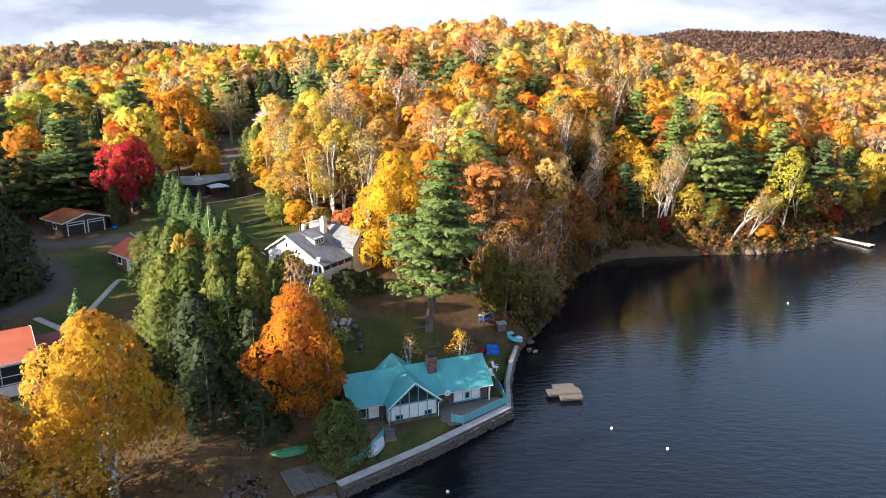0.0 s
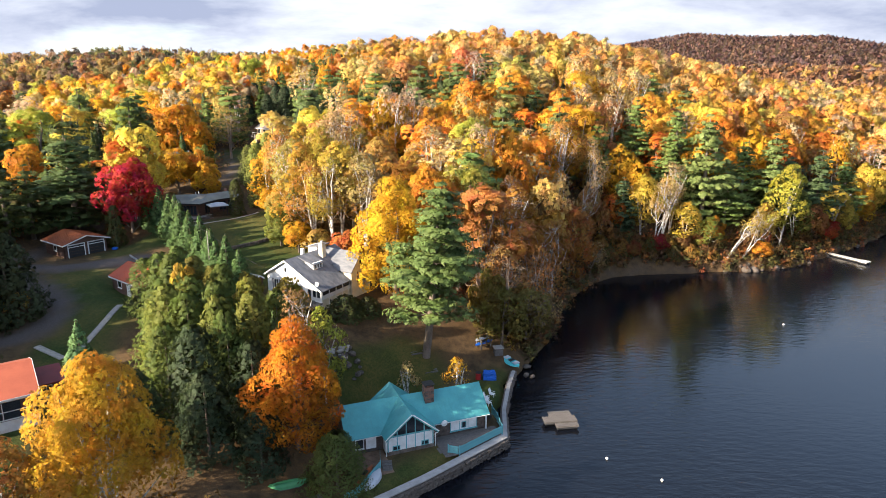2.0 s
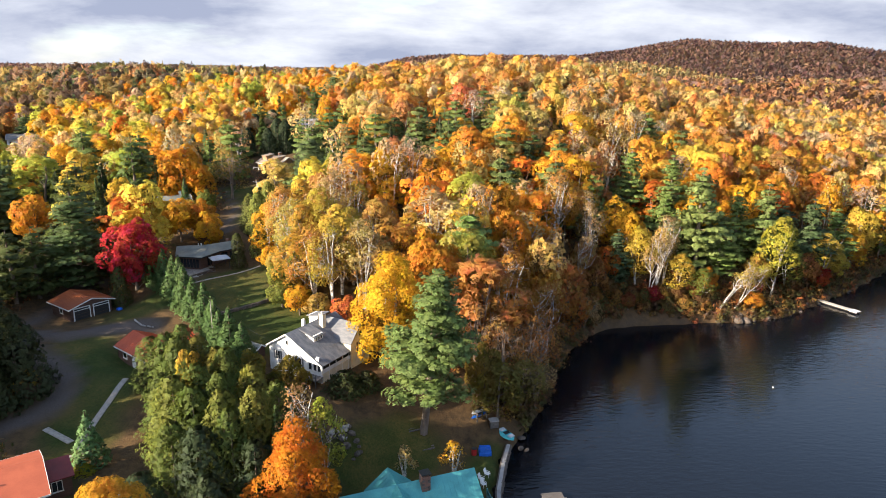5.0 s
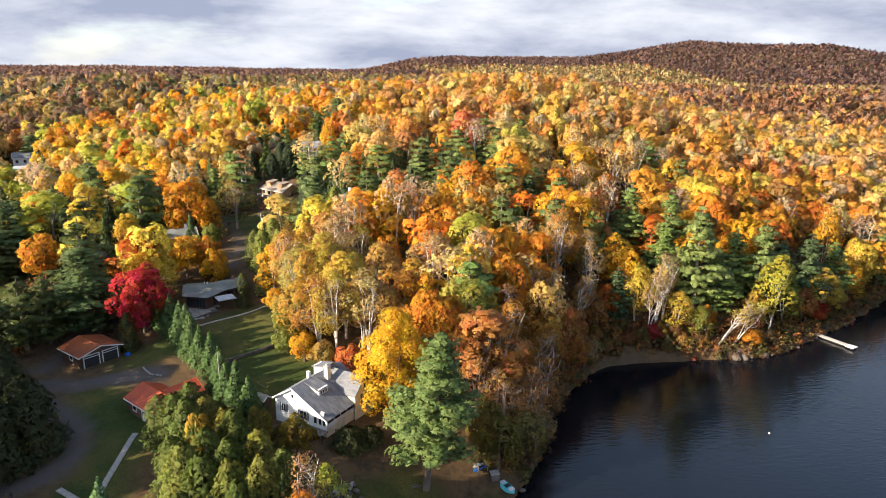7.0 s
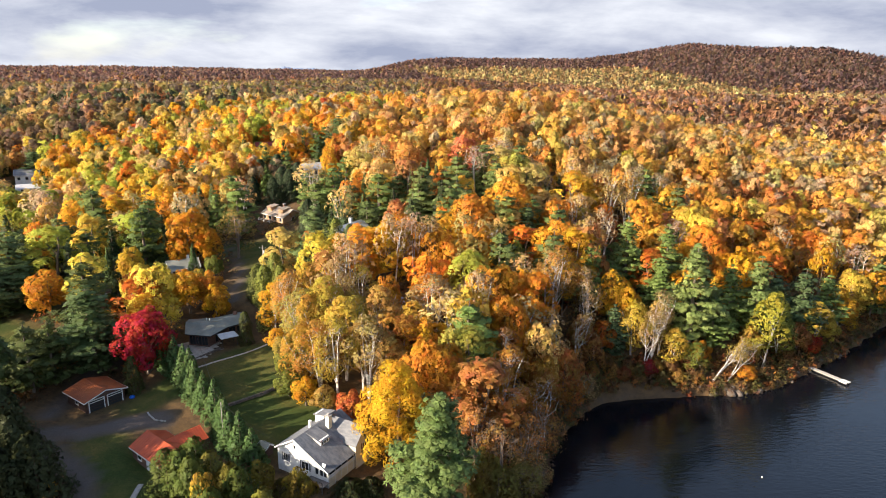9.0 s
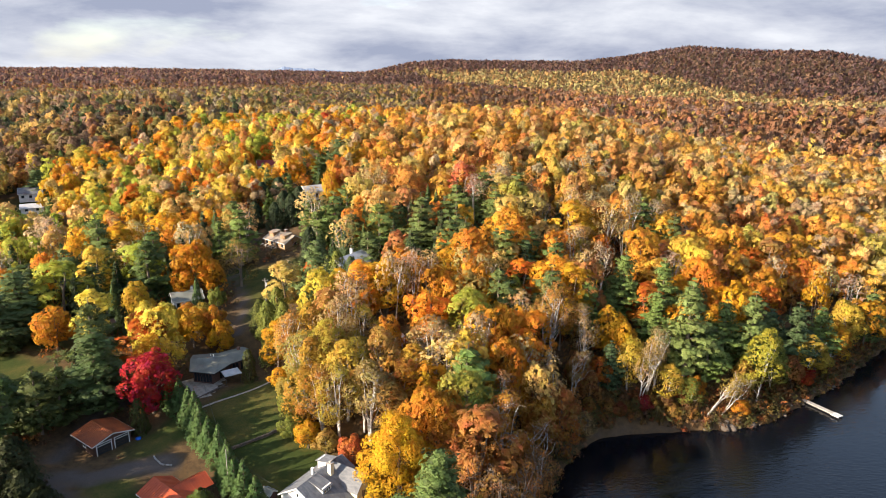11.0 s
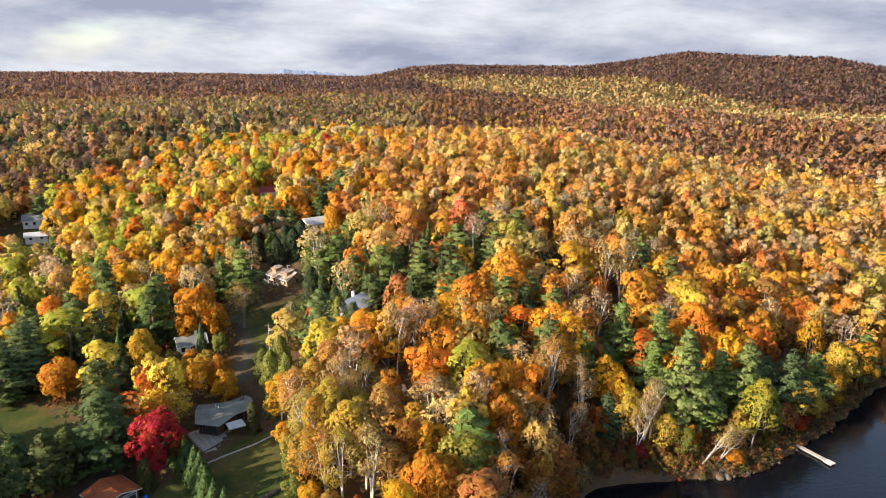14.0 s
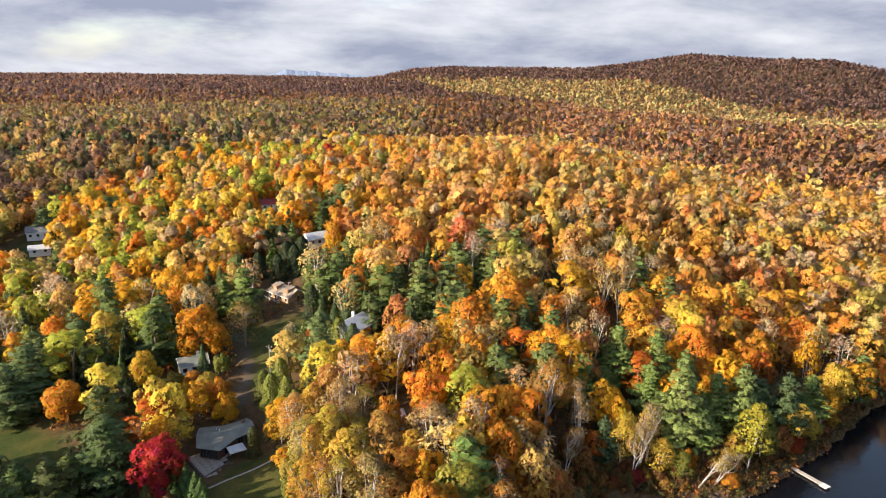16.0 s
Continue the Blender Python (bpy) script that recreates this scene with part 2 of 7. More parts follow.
def inland(x, y):
    """Metres from the shore: more than 0 on land, less on the lake."""
    far = np.full(np.shape(x), 1e9)
    for (ax, ay), (bx, by) in zip(SHORE, SHORE[1:]):
        vx, vy = bx - ax, by - ay
        k = np.clip(((x - ax) * vx + (y - ay) * vy) / (vx * vx + vy * vy), 0, 1)
        far = np.minimum(far, np.hypot(x - ax - k * vx, y - ay - k * vy))
    ring = SHORE + [(9000, 900), (9000, -6000), (-160, -6000)]
    wet = np.zeros(np.shape(x), bool)
    for (ax, ay), (bx, by) in zip(ring, ring[1:] + ring[:1]):
        wet ^= ((ay > y) != (by > y)) & (x < (bx - ax) * (y - ay) / (by - ay + 1e-12) + ax)
    return np.where(wet, -far, far)


def land(x, y):
    """Height of the ground."""
    x, y = np.asarray(x, float), np.asarray(y, float)
    s, d = inland(x, y), np.hypot(x, y)
    way = np.degrees(np.arctan2(x, y))
    h = 40 * (1 - np.exp(-((d / 480) ** 2)))
    for a, (mx, my, ms) in zip(RISE, MOUND):
        h = h + a * np.exp(-((x - mx) ** 2 + (y - my) ** 2) / (2 * ms * ms))
    # far hills, by bearing
    right = np.interp(way, [-14, -7, -3, 0, 5, 11, 15, 19, 24, 29, 33, 45, 70], [0, 12, 45, 57, 64, 68, 86, 106, 93, 95, 68, 40, 0])
    left = np.interp(way, [-80, -50, -36, -30, -24, -18, -13, -9, -4, 3], [10, 25, 24, 21, 20, 24, 20, 12, 8, 0])
    h = h + right * np.exp(-(((d - 2150) / 520) ** 2)) + left * np.exp(-(((d - 2300) / 700) ** 2))
    h = h - 7 * np.exp(-(((d - 1300) / 330) ** 2)) * np.clip((way - 2) / 12, 0, 1)
    roll = 1.4 * np.sin(x / 23 + 1.3 * np.sin(y / 31)) * np.cos(y / 27) + 5 * np.sin(x / 140 + 2) * np.cos(y / 170 + 1) * np.clip((d - 300) / 500, 0, 1)
    h = (h + roll * np.clip((s - 40) / 60, 0, 1)) * (1 - np.exp(-np.maximum(s, 0) / 13)) + 0.5 * np.clip(s / 2.0, 0, 1)
    for px, py, pr, pz in PLOT:
        k = np.clip((np.hypot(x - px, y - py) - pr) / 6.0, 0, 1)
        k = k * k * (3 - 2 * k)
        h = np.where(s > 0, pz + (h - pz) * k, h)
    # the strip behind the retaining wall lies low, under the walkway
    walled = (x > -8.6) & (x < 10.8) & (y > 49) & (y < 82.5)
    h = np.where(walled & (s < 1.0), np.minimum(h, -0.2), h)
    return np.where(s < 0, np.maximum(-0.35 + 0.22 * s, -4.0), h)


def ground_at(x, y):
    return float(land(np.array([x]), np.array([y]))[0])


def near_line(x, y, line):
    far = np.full(np.shape(x), 1e9)
    for (ax, ay), (bx, by) in zip(line, line[1:]):
        vx, vy = bx - ax, by - ay
        k = np.clip(((x - ax) * vx + (y - ay) * vy) / (vx * vx + vy * vy + 1e-9), 0, 1)
        far = np.minimum(far, np.hypot(x - ax - k * vx, y - ay - k * vy))
    return far


# open ground: a line and its half width
LAWNS = [([(-25, 100), (-31, 106), (-39, 114), (-38, 121)], 7), ([(-43.5, 71), (-45, 86), (-48.5, 87), (-53, 91)], 4.2), ([(-9, 73), (-3, 77)], 4.5), ([(0, 59.8), (-4.5, 56)], 2.6), ([(6, 73), (7.5, 79)], 2.8),
         ([(-62, 184), (-52, 180), (-44, 188)], 7), ([(-84, 122), (-98, 130)], 7), ([(-178, 252), (-184, 290)], 12), ([(-94, 272), (-88, 284), (-79, 287)], 4), ([(-45, 154), (-47, 166), (-54, 178)], 4.5), ([(-83, 152), (-73, 152)], 4), ([(-100, 144), (-90, 141)], 4), ([(-52, 104), (-48, 110)], 4), ([(-44, 60), (-40, 50)], 5)]
ROADS = [([(-62, 66), (-54, 71), (-50.8, 74.5), (-49.8, 78.5), (-51.2, 82.8), (-54, 86), (-58.5, 88.5), (-63, 91.5), (-62, 95.5)], 1.9), ([(-57.7, 94.5), (-52, 97.5), (-47, 99.5)], 2.2),
         ([(-49, 146), (-52.3, 163), (-57, 174), (-64, 188), (-66, 200), (-63, 211)], 1.0), ([(-66, 100), (-66, 116), (-54, 122), (-52, 116)], 1.6)]
BEACH = [(31, 125.6), (35, 129.2), (42.4, 131.3), (54, 132.6)]


def spread_axis(n, reach, fine):
    u = np.linspace(-1, 1, n)
    return fine * u + (reach - fine) * u ** 5


def make_land():
    xs = spread_axis(250, 4700, 150) - 10
    ys = spread_axis(270, 4700, 150) + 115
    xs, ys = np.sort(xs), np.sort(ys)
    gx, gy = np.meshgrid(xs, ys)
    gx, gy = gx.ravel(), gy.ravel()
    gz = land(gx, gy)
    n, k = len(xs), len(ys)
    i = (np.arange(k - 1)[:, None] * n + np.arange(n - 1)).ravel()
    quads = np.stack([i, i + 1, i + 1 + n, i + n], 1)
    me = bpy.data.meshes.new("ground")
    me.from_pydata(np.stack([gx, gy, gz], 1).tolist(), [], quads.tolist())
    me.shade_smooth()
    wob = 0.8 * np.sin(gx * 0.9) * np.cos(gy * 0.7)
    cov = np.zeros((len(gx), 4))
    for line, wide in LAWNS:
        cov[:, 0] = np.maximum(cov[:, 0], np.clip((wide + 1.5 + wob - near_line(gx, gy, line)) / 3, 0, 1))
    cov[:, 1] = np.maximum(np.clip((0.6 + 0.4 * wob - near_line(gx, gy, BEACH)) / 0.8, 0, 1), np.clip((0.9 - np.abs(inland(gx, gy) - 0.2)), 0, 1) * 0.15)
    for line, wide in ROADS:
        cov[:, 2] = np.maximum(cov[:, 2], np.clip((wide + 0.5 + 0.4 * wob - near_line(gx, gy, line)) / 1.2, 0, 1))
    cov[:, 3] = 1
    me.attributes.new("cover", "FLOAT_COLOR", "POINT").data.foreach_set("color", cov.ravel())
    me.materials.append(GROUND)
    tagged(new("ground", me), "leaf-strewn hilly ground with lawns, gravel drives and sandy shore", "ground", kind="structure")


make_land()
lake = bpy.data.meshes.new("water")
lake.from_pydata([(-700, -2500, 0), (4600, -2500, 0), (4600, 1000, 0), (-700, 1000, 0)], [], [(0, 1, 2, 3)])
lake.materials.append(WATER)
tagged(new("water", lake), "dark calm lake water with light ripples", "lake", kind="structure")


# ---- mountains on the horizon, haze painted as blue ----
def horizon():
    # the distance haze is put into this blue base colour
    haze = material("mountain with painted haze", (0.20, 0.25, 0.36), (0.17, 0.22, 0.33), rough=1.0, scale=0.004, fine=0.02, bump=0.0, space="Object")
    way = np.radians(np.linspace(-19, -4, 90))
    far = 4550.0
    top = 62 + 34 * np.exp(-((np.degrees(way) + 13.6) / 1.0) ** 2) + 28 * np.exp(-((np.degrees(way) + 11.7) / 1.3) ** 2) + 18 * np.exp(-((np.degrees(way) + 9.4) / 1.4) ** 2) + 2.5 * np.sin(way * 310) + 1.5 * np.sin(way * 730)
    pts = [(far * math.sin(a) * k, far * math.cos(a) * k, z) for a, t in zip(way, top) for k, z in ((0.97, -20.0), (1.0, float(t)), (1.04, -20.0))]
    faces = [(i * 3 + j, i * 3 + 3 + j, i * 3 + 4 + j, i * 3 + 1 + j) for i in range(len(way) - 1) for j in (0, 1)]
    me = bpy.data.meshes.new("backdrop")
    me.from_pydata(pts, [], faces)
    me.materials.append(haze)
    tagged(new("backdrop", me), "mountains on the horizon, haze put into their pale blue", "mountain", kind="structure")


horizon()


# ---- trees ----
def unit(v):
    return v / np.maximum(np.linalg.norm(v, axis=-1, keepdims=True), 1e-9)


def leaves(rng, centre, normal, size, corners=4, out=None):
    """Leaf clumps: small bent kites (or triangles) at the centres, facing their normals. Returns points, faces and the rounded form's own normals."""
    n = len(centre)
    side = unit(np.cross(normal, rng.normal(size=(n, 3))))
    along = np.cross(normal, side)
    size = np.broadcast_to(size, (n,))[:, None] * rng.uniform(0.65, 1.35, (n, 1))
    a, b = side * size * 0.5, along * size * 0.5
    if corners == 4:
        w = rng.uniform(0.55, 0.9, (n, 1))
        p = np.stack([centre - b, centre + a * w + normal * size * 0.08, centre + b, centre - a * w + normal * size * 0.08], 1)
    else:
        p = np.stack([centre - b - a * 0.85, centre - b + a * 0.85, centre + b * 1.1], 1)
    return p.reshape(-1, 3), np.arange(n * corners).reshape(n, corners), np.repeat(unit(normal if out is None else out), corners, 0)


def tube(points, radii, sides=5):
    points = np.asarray(points, float)
    ring = np.linspace(0, 2 * np.pi, sides, endpoint=False)
    out, faces = [], []
    for i, (p, r) in enumerate(zip(points, radii)):
        way = unit(points[min(i + 1, len(points) - 1)] - points[max(i - 1, 0)])
        u = unit(np.cross(way, (0.31, 0.94, 0.11) if abs(way[1]) < 0.9 else (1, 0, 0)))
        v = np.cross(way, u)
        out.append(p + r * (np.cos(ring)[:, None] * u + np.sin(ring)[:, None] * v))
        if i:
            for s in range(sides):
                e = (s + 1) % sides
                faces.append(((i - 1) * sides + s, (i - 1) * sides + e, i * sides + e, i * sides + s))
    return np.concatenate(out), np.array(faces)


def join(pieces):
    pts, faces, base = [], [], 0
    for p, f in pieces:
        pts.append(p)
        faces.append(np.asarray(f) + base)
        base += len(p)
    return np.concatenate(pts), np.concatenate(faces)


def mesh_of(name, pts, faces, mat, tint=None, out=None):
    faces = np.asarray(faces)
    n, k = faces.shape
    me = bpy.data.meshes.new(name)
    me.vertices.add(len(pts))
    me.vertices.foreach_set("co", np.asarray(pts, np.float32).ravel())
    me.loops.add(n * k)
    me.loops.foreach_set("vertex_index", faces.astype(np.int32).ravel())
    me.polygons.add(n)
    me.polygons.foreach_set("loop_start", np.arange(n, dtype=np.int32) * k)
    me.polygons.foreach_set("loop_total", np.full(n, k, np.int32))
    if tint is not None:
        me.attributes.new("tint", "FLOAT_COLOR", "POINT").data.foreach_set("color", np.asarray(tint, np.float32).ravel())
    if out is not None:
        me.attributes.new("out", "FLOAT_VECTOR", "POINT").data.foreach_set("vector", np.asarray(out, np.float32).ravel())
    me.materials.append(mat)
    me.update(calc_edges=True)
    return me


def round_crown(rng, n, high, wide, base, lumps, size, corners=4, flat=0.85, fill=0.12, wild=0.0, bare=0.0):
    """A broadleaf crown: leaf clumps over the surface of many overlapping lumps, uneven, with gaps."""
    mid, rz, rx = (base + high) / 2, (high - base) / 2, wide / 2
    way = unit(rng.normal(size=(lumps, 3)))
    way[:, 2] = np.where(way[:, 2] < -0.8, -way[:, 2], way[:, 2])
    out = rng.uniform(0.35 - 0.1 * wild, 0.80 + 0.22 * wild, (lumps, 1)) ** 0.8
    c = way * out * np.array([rx, rx, rz]) * np.array([1, 1, 0.95])
    c[:, :2] *= (1.08 - 0.5 * np.clip(c[:, 2:] / rz, -0.4, 1))
    r = rng.uniform(0.24 - 0.11 * wild, 0.42 - 0.13 * wild, lumps) * min(rx, rz * 1.1)
    pick = rng.choice(lumps, int(n * 1.9), p=r ** 2 / (r ** 2).sum())
    d = unit(rng.normal(size=(len(pick), 3)) + 0.55 * unit(c[pick]) + np.array([0, 0, 0.25]))
    p = c[pick] + d * r[pick, None] * rng.uniform(0.78, 1.12, (len(pick), 1)) * np.array([1, 1, flat])
    inside = np.zeros(len(p), bool)
    for k in range(lumps):
        inside |= (np.linalg.norm((p - c[k]) / np.array([1, 1, flat]), axis=1) < 0.72 * r[k]) & (pick != k)
    keep = ~inside | (rng.random(len(p)) < fill)
    keep &= (p[:, 2] > -0.25 * rz) | (rng.random(len(p)) > bare)
    p, d = p[keep][:n], d[keep][:n]
    nrm = unit(1.1 * d + 0.45 * rng.normal(size=d.shape))
    form = unit(0.6 * d + 0.9 * unit(p / np.array([rx, rx, rz])) + 0.22 * rng.normal(size=d.shape))
    return leaves(rng, p + np.array([0, 0, mid]), nrm, size, corners, form), c + np.array([0, 0, mid]), r


def limbs(rng, high, base, tips, thick, sides=5, lean=0.0, stems=1):
    """A tapered trunk (or several stems) with limbs that reach for the given tips."""
    out = []
    for s in range(stems):
        bend = rng.normal(size=2) * 0.03 * high + (rng.normal(size=2) * 0.10 * high if stems > 1 else 0) + np.array([lean * high, 0])
        zs = np.linspace(0, 0.82 * high, 7)
        k = (zs / zs[-1])[:, None]
        line = np.concatenate([bend * k ** 1.4 + rng.normal(size=(7, 2)) * 0.012 * high * k, zs[:, None]], 1)
        w = thick * (1.25 - k[:, 0]) * (0.75 if stems > 1 else 1)
        w[0] *= 1.3
        out.append(tube(line, w, sides))
        for i, tip in enumerate(tips):
            if i % stems != s:
                continue
            at = np.clip(tip[2] - rng.uniform(0.12, 0.30) * high, base * 0.6, 0.75 * high)
            j = np.array([np.interp(at, zs, line[:, a]) for a in range(3)])
            m = (j + tip) / 2 + np.array([0, 0, -0.02 * high]) + rng.normal(size=3) * 0.02 * high
            w0 = 0.42 * thick * (1.2 - at / high)
            out.append(tube([j, m, tip], [w0, 0.65 * w0, 0.18 * w0], max(3, sides - 1)))
    return join(out)


def broadleaf(seed, n, high=14.0, wide=9.0, base=3.0, lumps=26, size=0.42, corners=4, thick=0.24, sides=6, flat=0.85, stems=1, wild=0.0, bare=0.0):
    rng = np.random.default_rng(seed)
    crown, c, r = round_crown(rng, n, high, wide, base, lumps, size, corners, flat, wild=wild, bare=bare)
    order = np.argsort(-r)[: 9 if sides > 4 else 4]
    return crown, limbs(rng, high, base, c[order], thick, sides, stems=stems)


def sparse(seed, n, high=15.0, wide=7.0, base=5.0, size=0.3, corners=4, stems=2, sides=5, twigs=70, lean=0.0):
    """A nearly bare birch or aspen: pale stems, many thin twigs, few leaves."""
    rng = np.random.default_rng(seed)
    crown, c, r = round_crown(rng, n, high, wide, base, 22, size, corners, 1.0, 0.5)
    wood = [limbs(rng, high, base, c[: 12 if twigs > 40 else 6], 0.25, sides, stems=stems, lean=lean)]
    for k in range(twigs):
        a = c[rng.integers(len(c))] * np.array([0.75, 0.75, 0.97])
        b = a + unit(rng.normal(size=3) + np.array([0, 0, 0.9])) * rng.uniform(0.8, 2.0) * high / 15
        wood.append(tube([a, (a + b) / 2 + rng.normal(size=3) * 0.1, b], [0.03, 0.022, 0.008], 3))
    return crown, join([(p, f) for p, f in wood])


def pine(seed, n, high=20.0, wide=10.0, base=5.0, size=0.5, corners=4, sides=6, step=1.0):
    """A white pine: whorls of long limbs, each with a flat plate of needle tufts that sweeps up at its end, open between them."""
    rng = np.random.default_rng(seed)
    cs, ns, fs, wood = [], [], [], [tube([(0, 0, 0), (0.1, 0, high * 0.3), (-0.1, 0.1, high * 0.65), (0, 0, high)], [0.42, 0.34, 0.2, 0.04], sides)]
    tufts = []
    z = base
    while z < high - 0.4:
        k = (z - base) / (high - base)
        reach = wide / 2 * min(1.0, 0.62 + 1.9 * k) * (1.03 - k) ** 0.80 * (1 + 0.16 * math.sin(13 * k + seed))
        for a in np.linspace(0, 2 * np.pi, int(rng.integers(5, 8)), endpoint=False) + rng.uniform(0, 6):
            run = reach * rng.uniform(0.55, 1.25)
            way = np.array([math.cos(a), math.sin(a), 0.0])
            lift = rng.uniform(-0.10, 0.14)
            tip = way * run + np.array([0, 0, z + run * (lift + 0.10)])
            if sides > 4 and run > 1.2:
                wood.append(tube([(0, 0, z), way * run * 0.6 + np.array([0, 0, z + run * 0.6 * lift]), tip], [0.09, 0.06, 0.02], 3))
            for q in np.arange(0.38, 1.03, 0.75 / max(run, 0.75)):
                for swing in ((-0.16, 0.16) if run > 2.4 and q > 0.5 else (0.0,)):
                    u = np.array([math.cos(a + swing), math.sin(a + swing), 0.0])
                    tufts.append((u * run * q + np.array([0, 0, z + run * (lift * q + 0.12 * q ** 3)]) + rng.normal(size=3) * 0.15, 0.50 + 0.30 * q, u))
        z += rng.uniform(1.15, 1.85) * (1 - 0.35 * k) * step
    tufts.append((np.array([0, 0, high]), 0.45, np.array([0, 0, 1.0])))
    per = max(2, round(n / len(tufts)))
    for t, s, u in tufts:
        d = unit(rng.normal(size=(per, 3)) * np.array([1, 1, 0.7]) + np.array([0, 0, 0.3]))
        cs.append(t + d * np.array([s, s, 0.40 * s]) * rng.uniform(0.5, 1.2, (per, 1)) * 1.15)
        ns.append(unit(d * np.array([0.5, 0.5, 1]) + 0.45 * rng.normal(size=(per, 3)) + np.array([0, 0, 0.5]) + 0.3 * u))
        fs.append(unit(0.7 * d + 0.55 * u + np.array([0, 0, 0.45])))
    return leaves(rng, np.concatenate(cs), np.concatenate(ns), size, corners, np.concatenate(fs)), join(wood)


def cone_tree(seed, n, high=10.0, wide=4.0, base=0.3, size=0.35, corners=4, power=1.0, lumpy=0.22, droop=0.3, sides=5):
    """A spruce (power 1) or a fuller cedar (power below 1), in drooping, lumpy layers."""
    rng = np.random.default_rng(seed)
    k = 1 - np.sqrt(rng.random(n)) if power > 0.8 else rng.random(n) ** 1.15
    a = rng.uniform(0, 2 * np.pi, n)
    r = wide / 2 * np.maximum(1 - k, 0.02) ** power * (0.78 + 0.22 * np.minimum(k / 0.12, 1))
    wave = np.sin(k * high / 0.55 * (1.2 if power > 0.8 else 0.6) + 1.7 * np.sin(3 * a + seed)) * 0.5 + 0.35 * np.sin(5 * a + 9 * k + seed) + 0.3 * np.sin(11 * a - 23 * k)
    r = r * (1 + lumpy * wave) * rng.uniform(0.72, 1.08, n)
    way = np.stack([np.cos(a), np.sin(a), np.zeros(n)], 1)
    c = way * r[:, None] + np.stack([0 * k, 0 * k, base + k * (high - base) - droop * r * 0.35], 1)
    nrm = unit(way + np.array([0, 0, 0.45]) + 0.5 * rng.normal(size=(n, 3)))
    form = unit(way + np.array([0, 0, 0.30]) + 0.22 * rng.normal(size=(n, 3)) + np.array([0, 0, 0.35]) * wave[:, None])
    return leaves(rng, c, nrm, size, corners, form), tube([(0, 0, 0), (0, 0, high * 0.5), (0, 0, high * 0.97)], [0.18, 0.1, 0.02], sides)


TREES = {}


def tree_kind(kind, name, built, leaf, bark):
    TREES[kind] = {"name": name, "crown": mesh_of("crown", *built[0][:2], leaf, out=built[0][2]), "trunk": mesh_of("trunk", *built[1], bark), "tall": built[0][0][:, 2].max(), "root": None,
                   "wide": 2 * np.percentile(np.abs(built[0][0][:, 0]), 97)}


def plant(kind, x, y, tall, colour, label, wide=None, group="", lean=(0, 0), turn=None, category="tree"):
    """Sets a tree of that kind, scaled to its height and width, on the ground."""
    k = TREES[kind]
    z = tall / k["tall"]
    s = z if wide is None else wide / k["wide"]
    turn = random.uniform(0, 360) if turn is None else turn
    m = pose(x, y, ground_at(x, y) - 0.15, lean[0], lean[1], 0) @ pose(0, 0, 0, 0, 0, turn) @ Matrix.Diagonal((s, s, z, 1))
    if k["root"] is None:
        root = k["root"] = new(k["name"])
        for name in ("trunk", "crown"):
            new(name, k[name]).parent = root
    else:
        root = copy_thing(k["root"], Matrix.Identity(4))
    root.matrix_basis = m
    for p in root.children:
        if p.data == k["crown"]:
            p.color = (*colour, 1)
    return tagged(root, label, category, group)


GOLD, ORANGE, DEEP, YELLOW, LIME, RED, RUST, PALE, OLIVE = (0.66, 0.36, 0.03), (0.60, 0.26, 0.03), (0.52, 0.17, 0.025), (0.62, 0.45, 0.07), (0.38, 0.40, 0.06), (0.48, 0.035, 0.04), (0.42, 0.195, 0.06), (0.50, 0.34, 0.14), (0.20, 0.22, 0.045)
PINE, SPRUCE, CEDAR, DARK, BROWN, SHRUB = (0.17, 0.235, 0.062), (0.10, 0.155, 0.05), (0.095, 0.125, 0.026), (0.045, 0.065, 0.03), (0.21, 0.115, 0.065), (0.07, 0.085, 0.03)


# ---- single trees round the houses and along the shore ----
tree_kind("great maple", "maple_tree", broadleaf(9, 17000, high=15, wide=11, base=0.3, lumps=130, size=0.38, thick=0.34, stems=3, flat=1.1, wild=0.7, bare=0.72), NEAR_LEAF, BIRCH)
tree_kind("tall maple", "maple_tree", broadleaf(10, 15000, high=18, wide=11, base=0.4, lumps=120, size=0.44, thick=0.30, flat=1.1, wild=0.6), NEAR_LEAF, BARK)
tree_kind("maple", "maple_tree", broadleaf(11, 4200, high=15, wide=11, base=0.3, lumps=64, size=0.78, thick=0.28, wild=0.4), LEAF, BARK)
tree_kind("maple small", "maple_tree", broadleaf(13, 2400, high=11, wide=8, base=0.4, lumps=36, size=0.70), LEAF, BARK)
tree_kind("oak", "oak_tree", broadleaf(14, 2000, high=13, wide=9, base=1.0, lumps=44, size=0.62, flat=1.3, wild=0.25), LEAF, BARK)
tree_kind("birch", "birch_tree", broadleaf(15, 1500, high=14, wide=6.5, base=1, lumps=30, size=0.58, stems=2, thick=0.16, flat=1.35, wild=0.2), LEAF, BIRCH)
tree_kind("bare birch", "birch_tree", sparse(16, 700, size=0.42), LEAF, BIRCH)
tree_kind("bare aspen", "aspen_tree", sparse(17, 1900, high=16, wide=8, base=3, stems=4, twigs=110, size=0.46), LEAF, BIRCH)
tree_kind("bare maple", "bare_tree", sparse(18, 1500, high=12, wide=9, base=1.5, stems=4, twigs=190, size=0.38), LEAF, TWIG)
tree_kind("sapling", "birch_sapling", sparse(19, 420, high=6, wide=3, base=2.0, stems=2, twigs=26, size=0.30), NEAR_LEAF, BIRCH)
tree_kind("white pine", "pine_tree", pine(21, 9000, high=21, wide=10.5, base=5.6, size=0.62), NEEDLE, BARK)
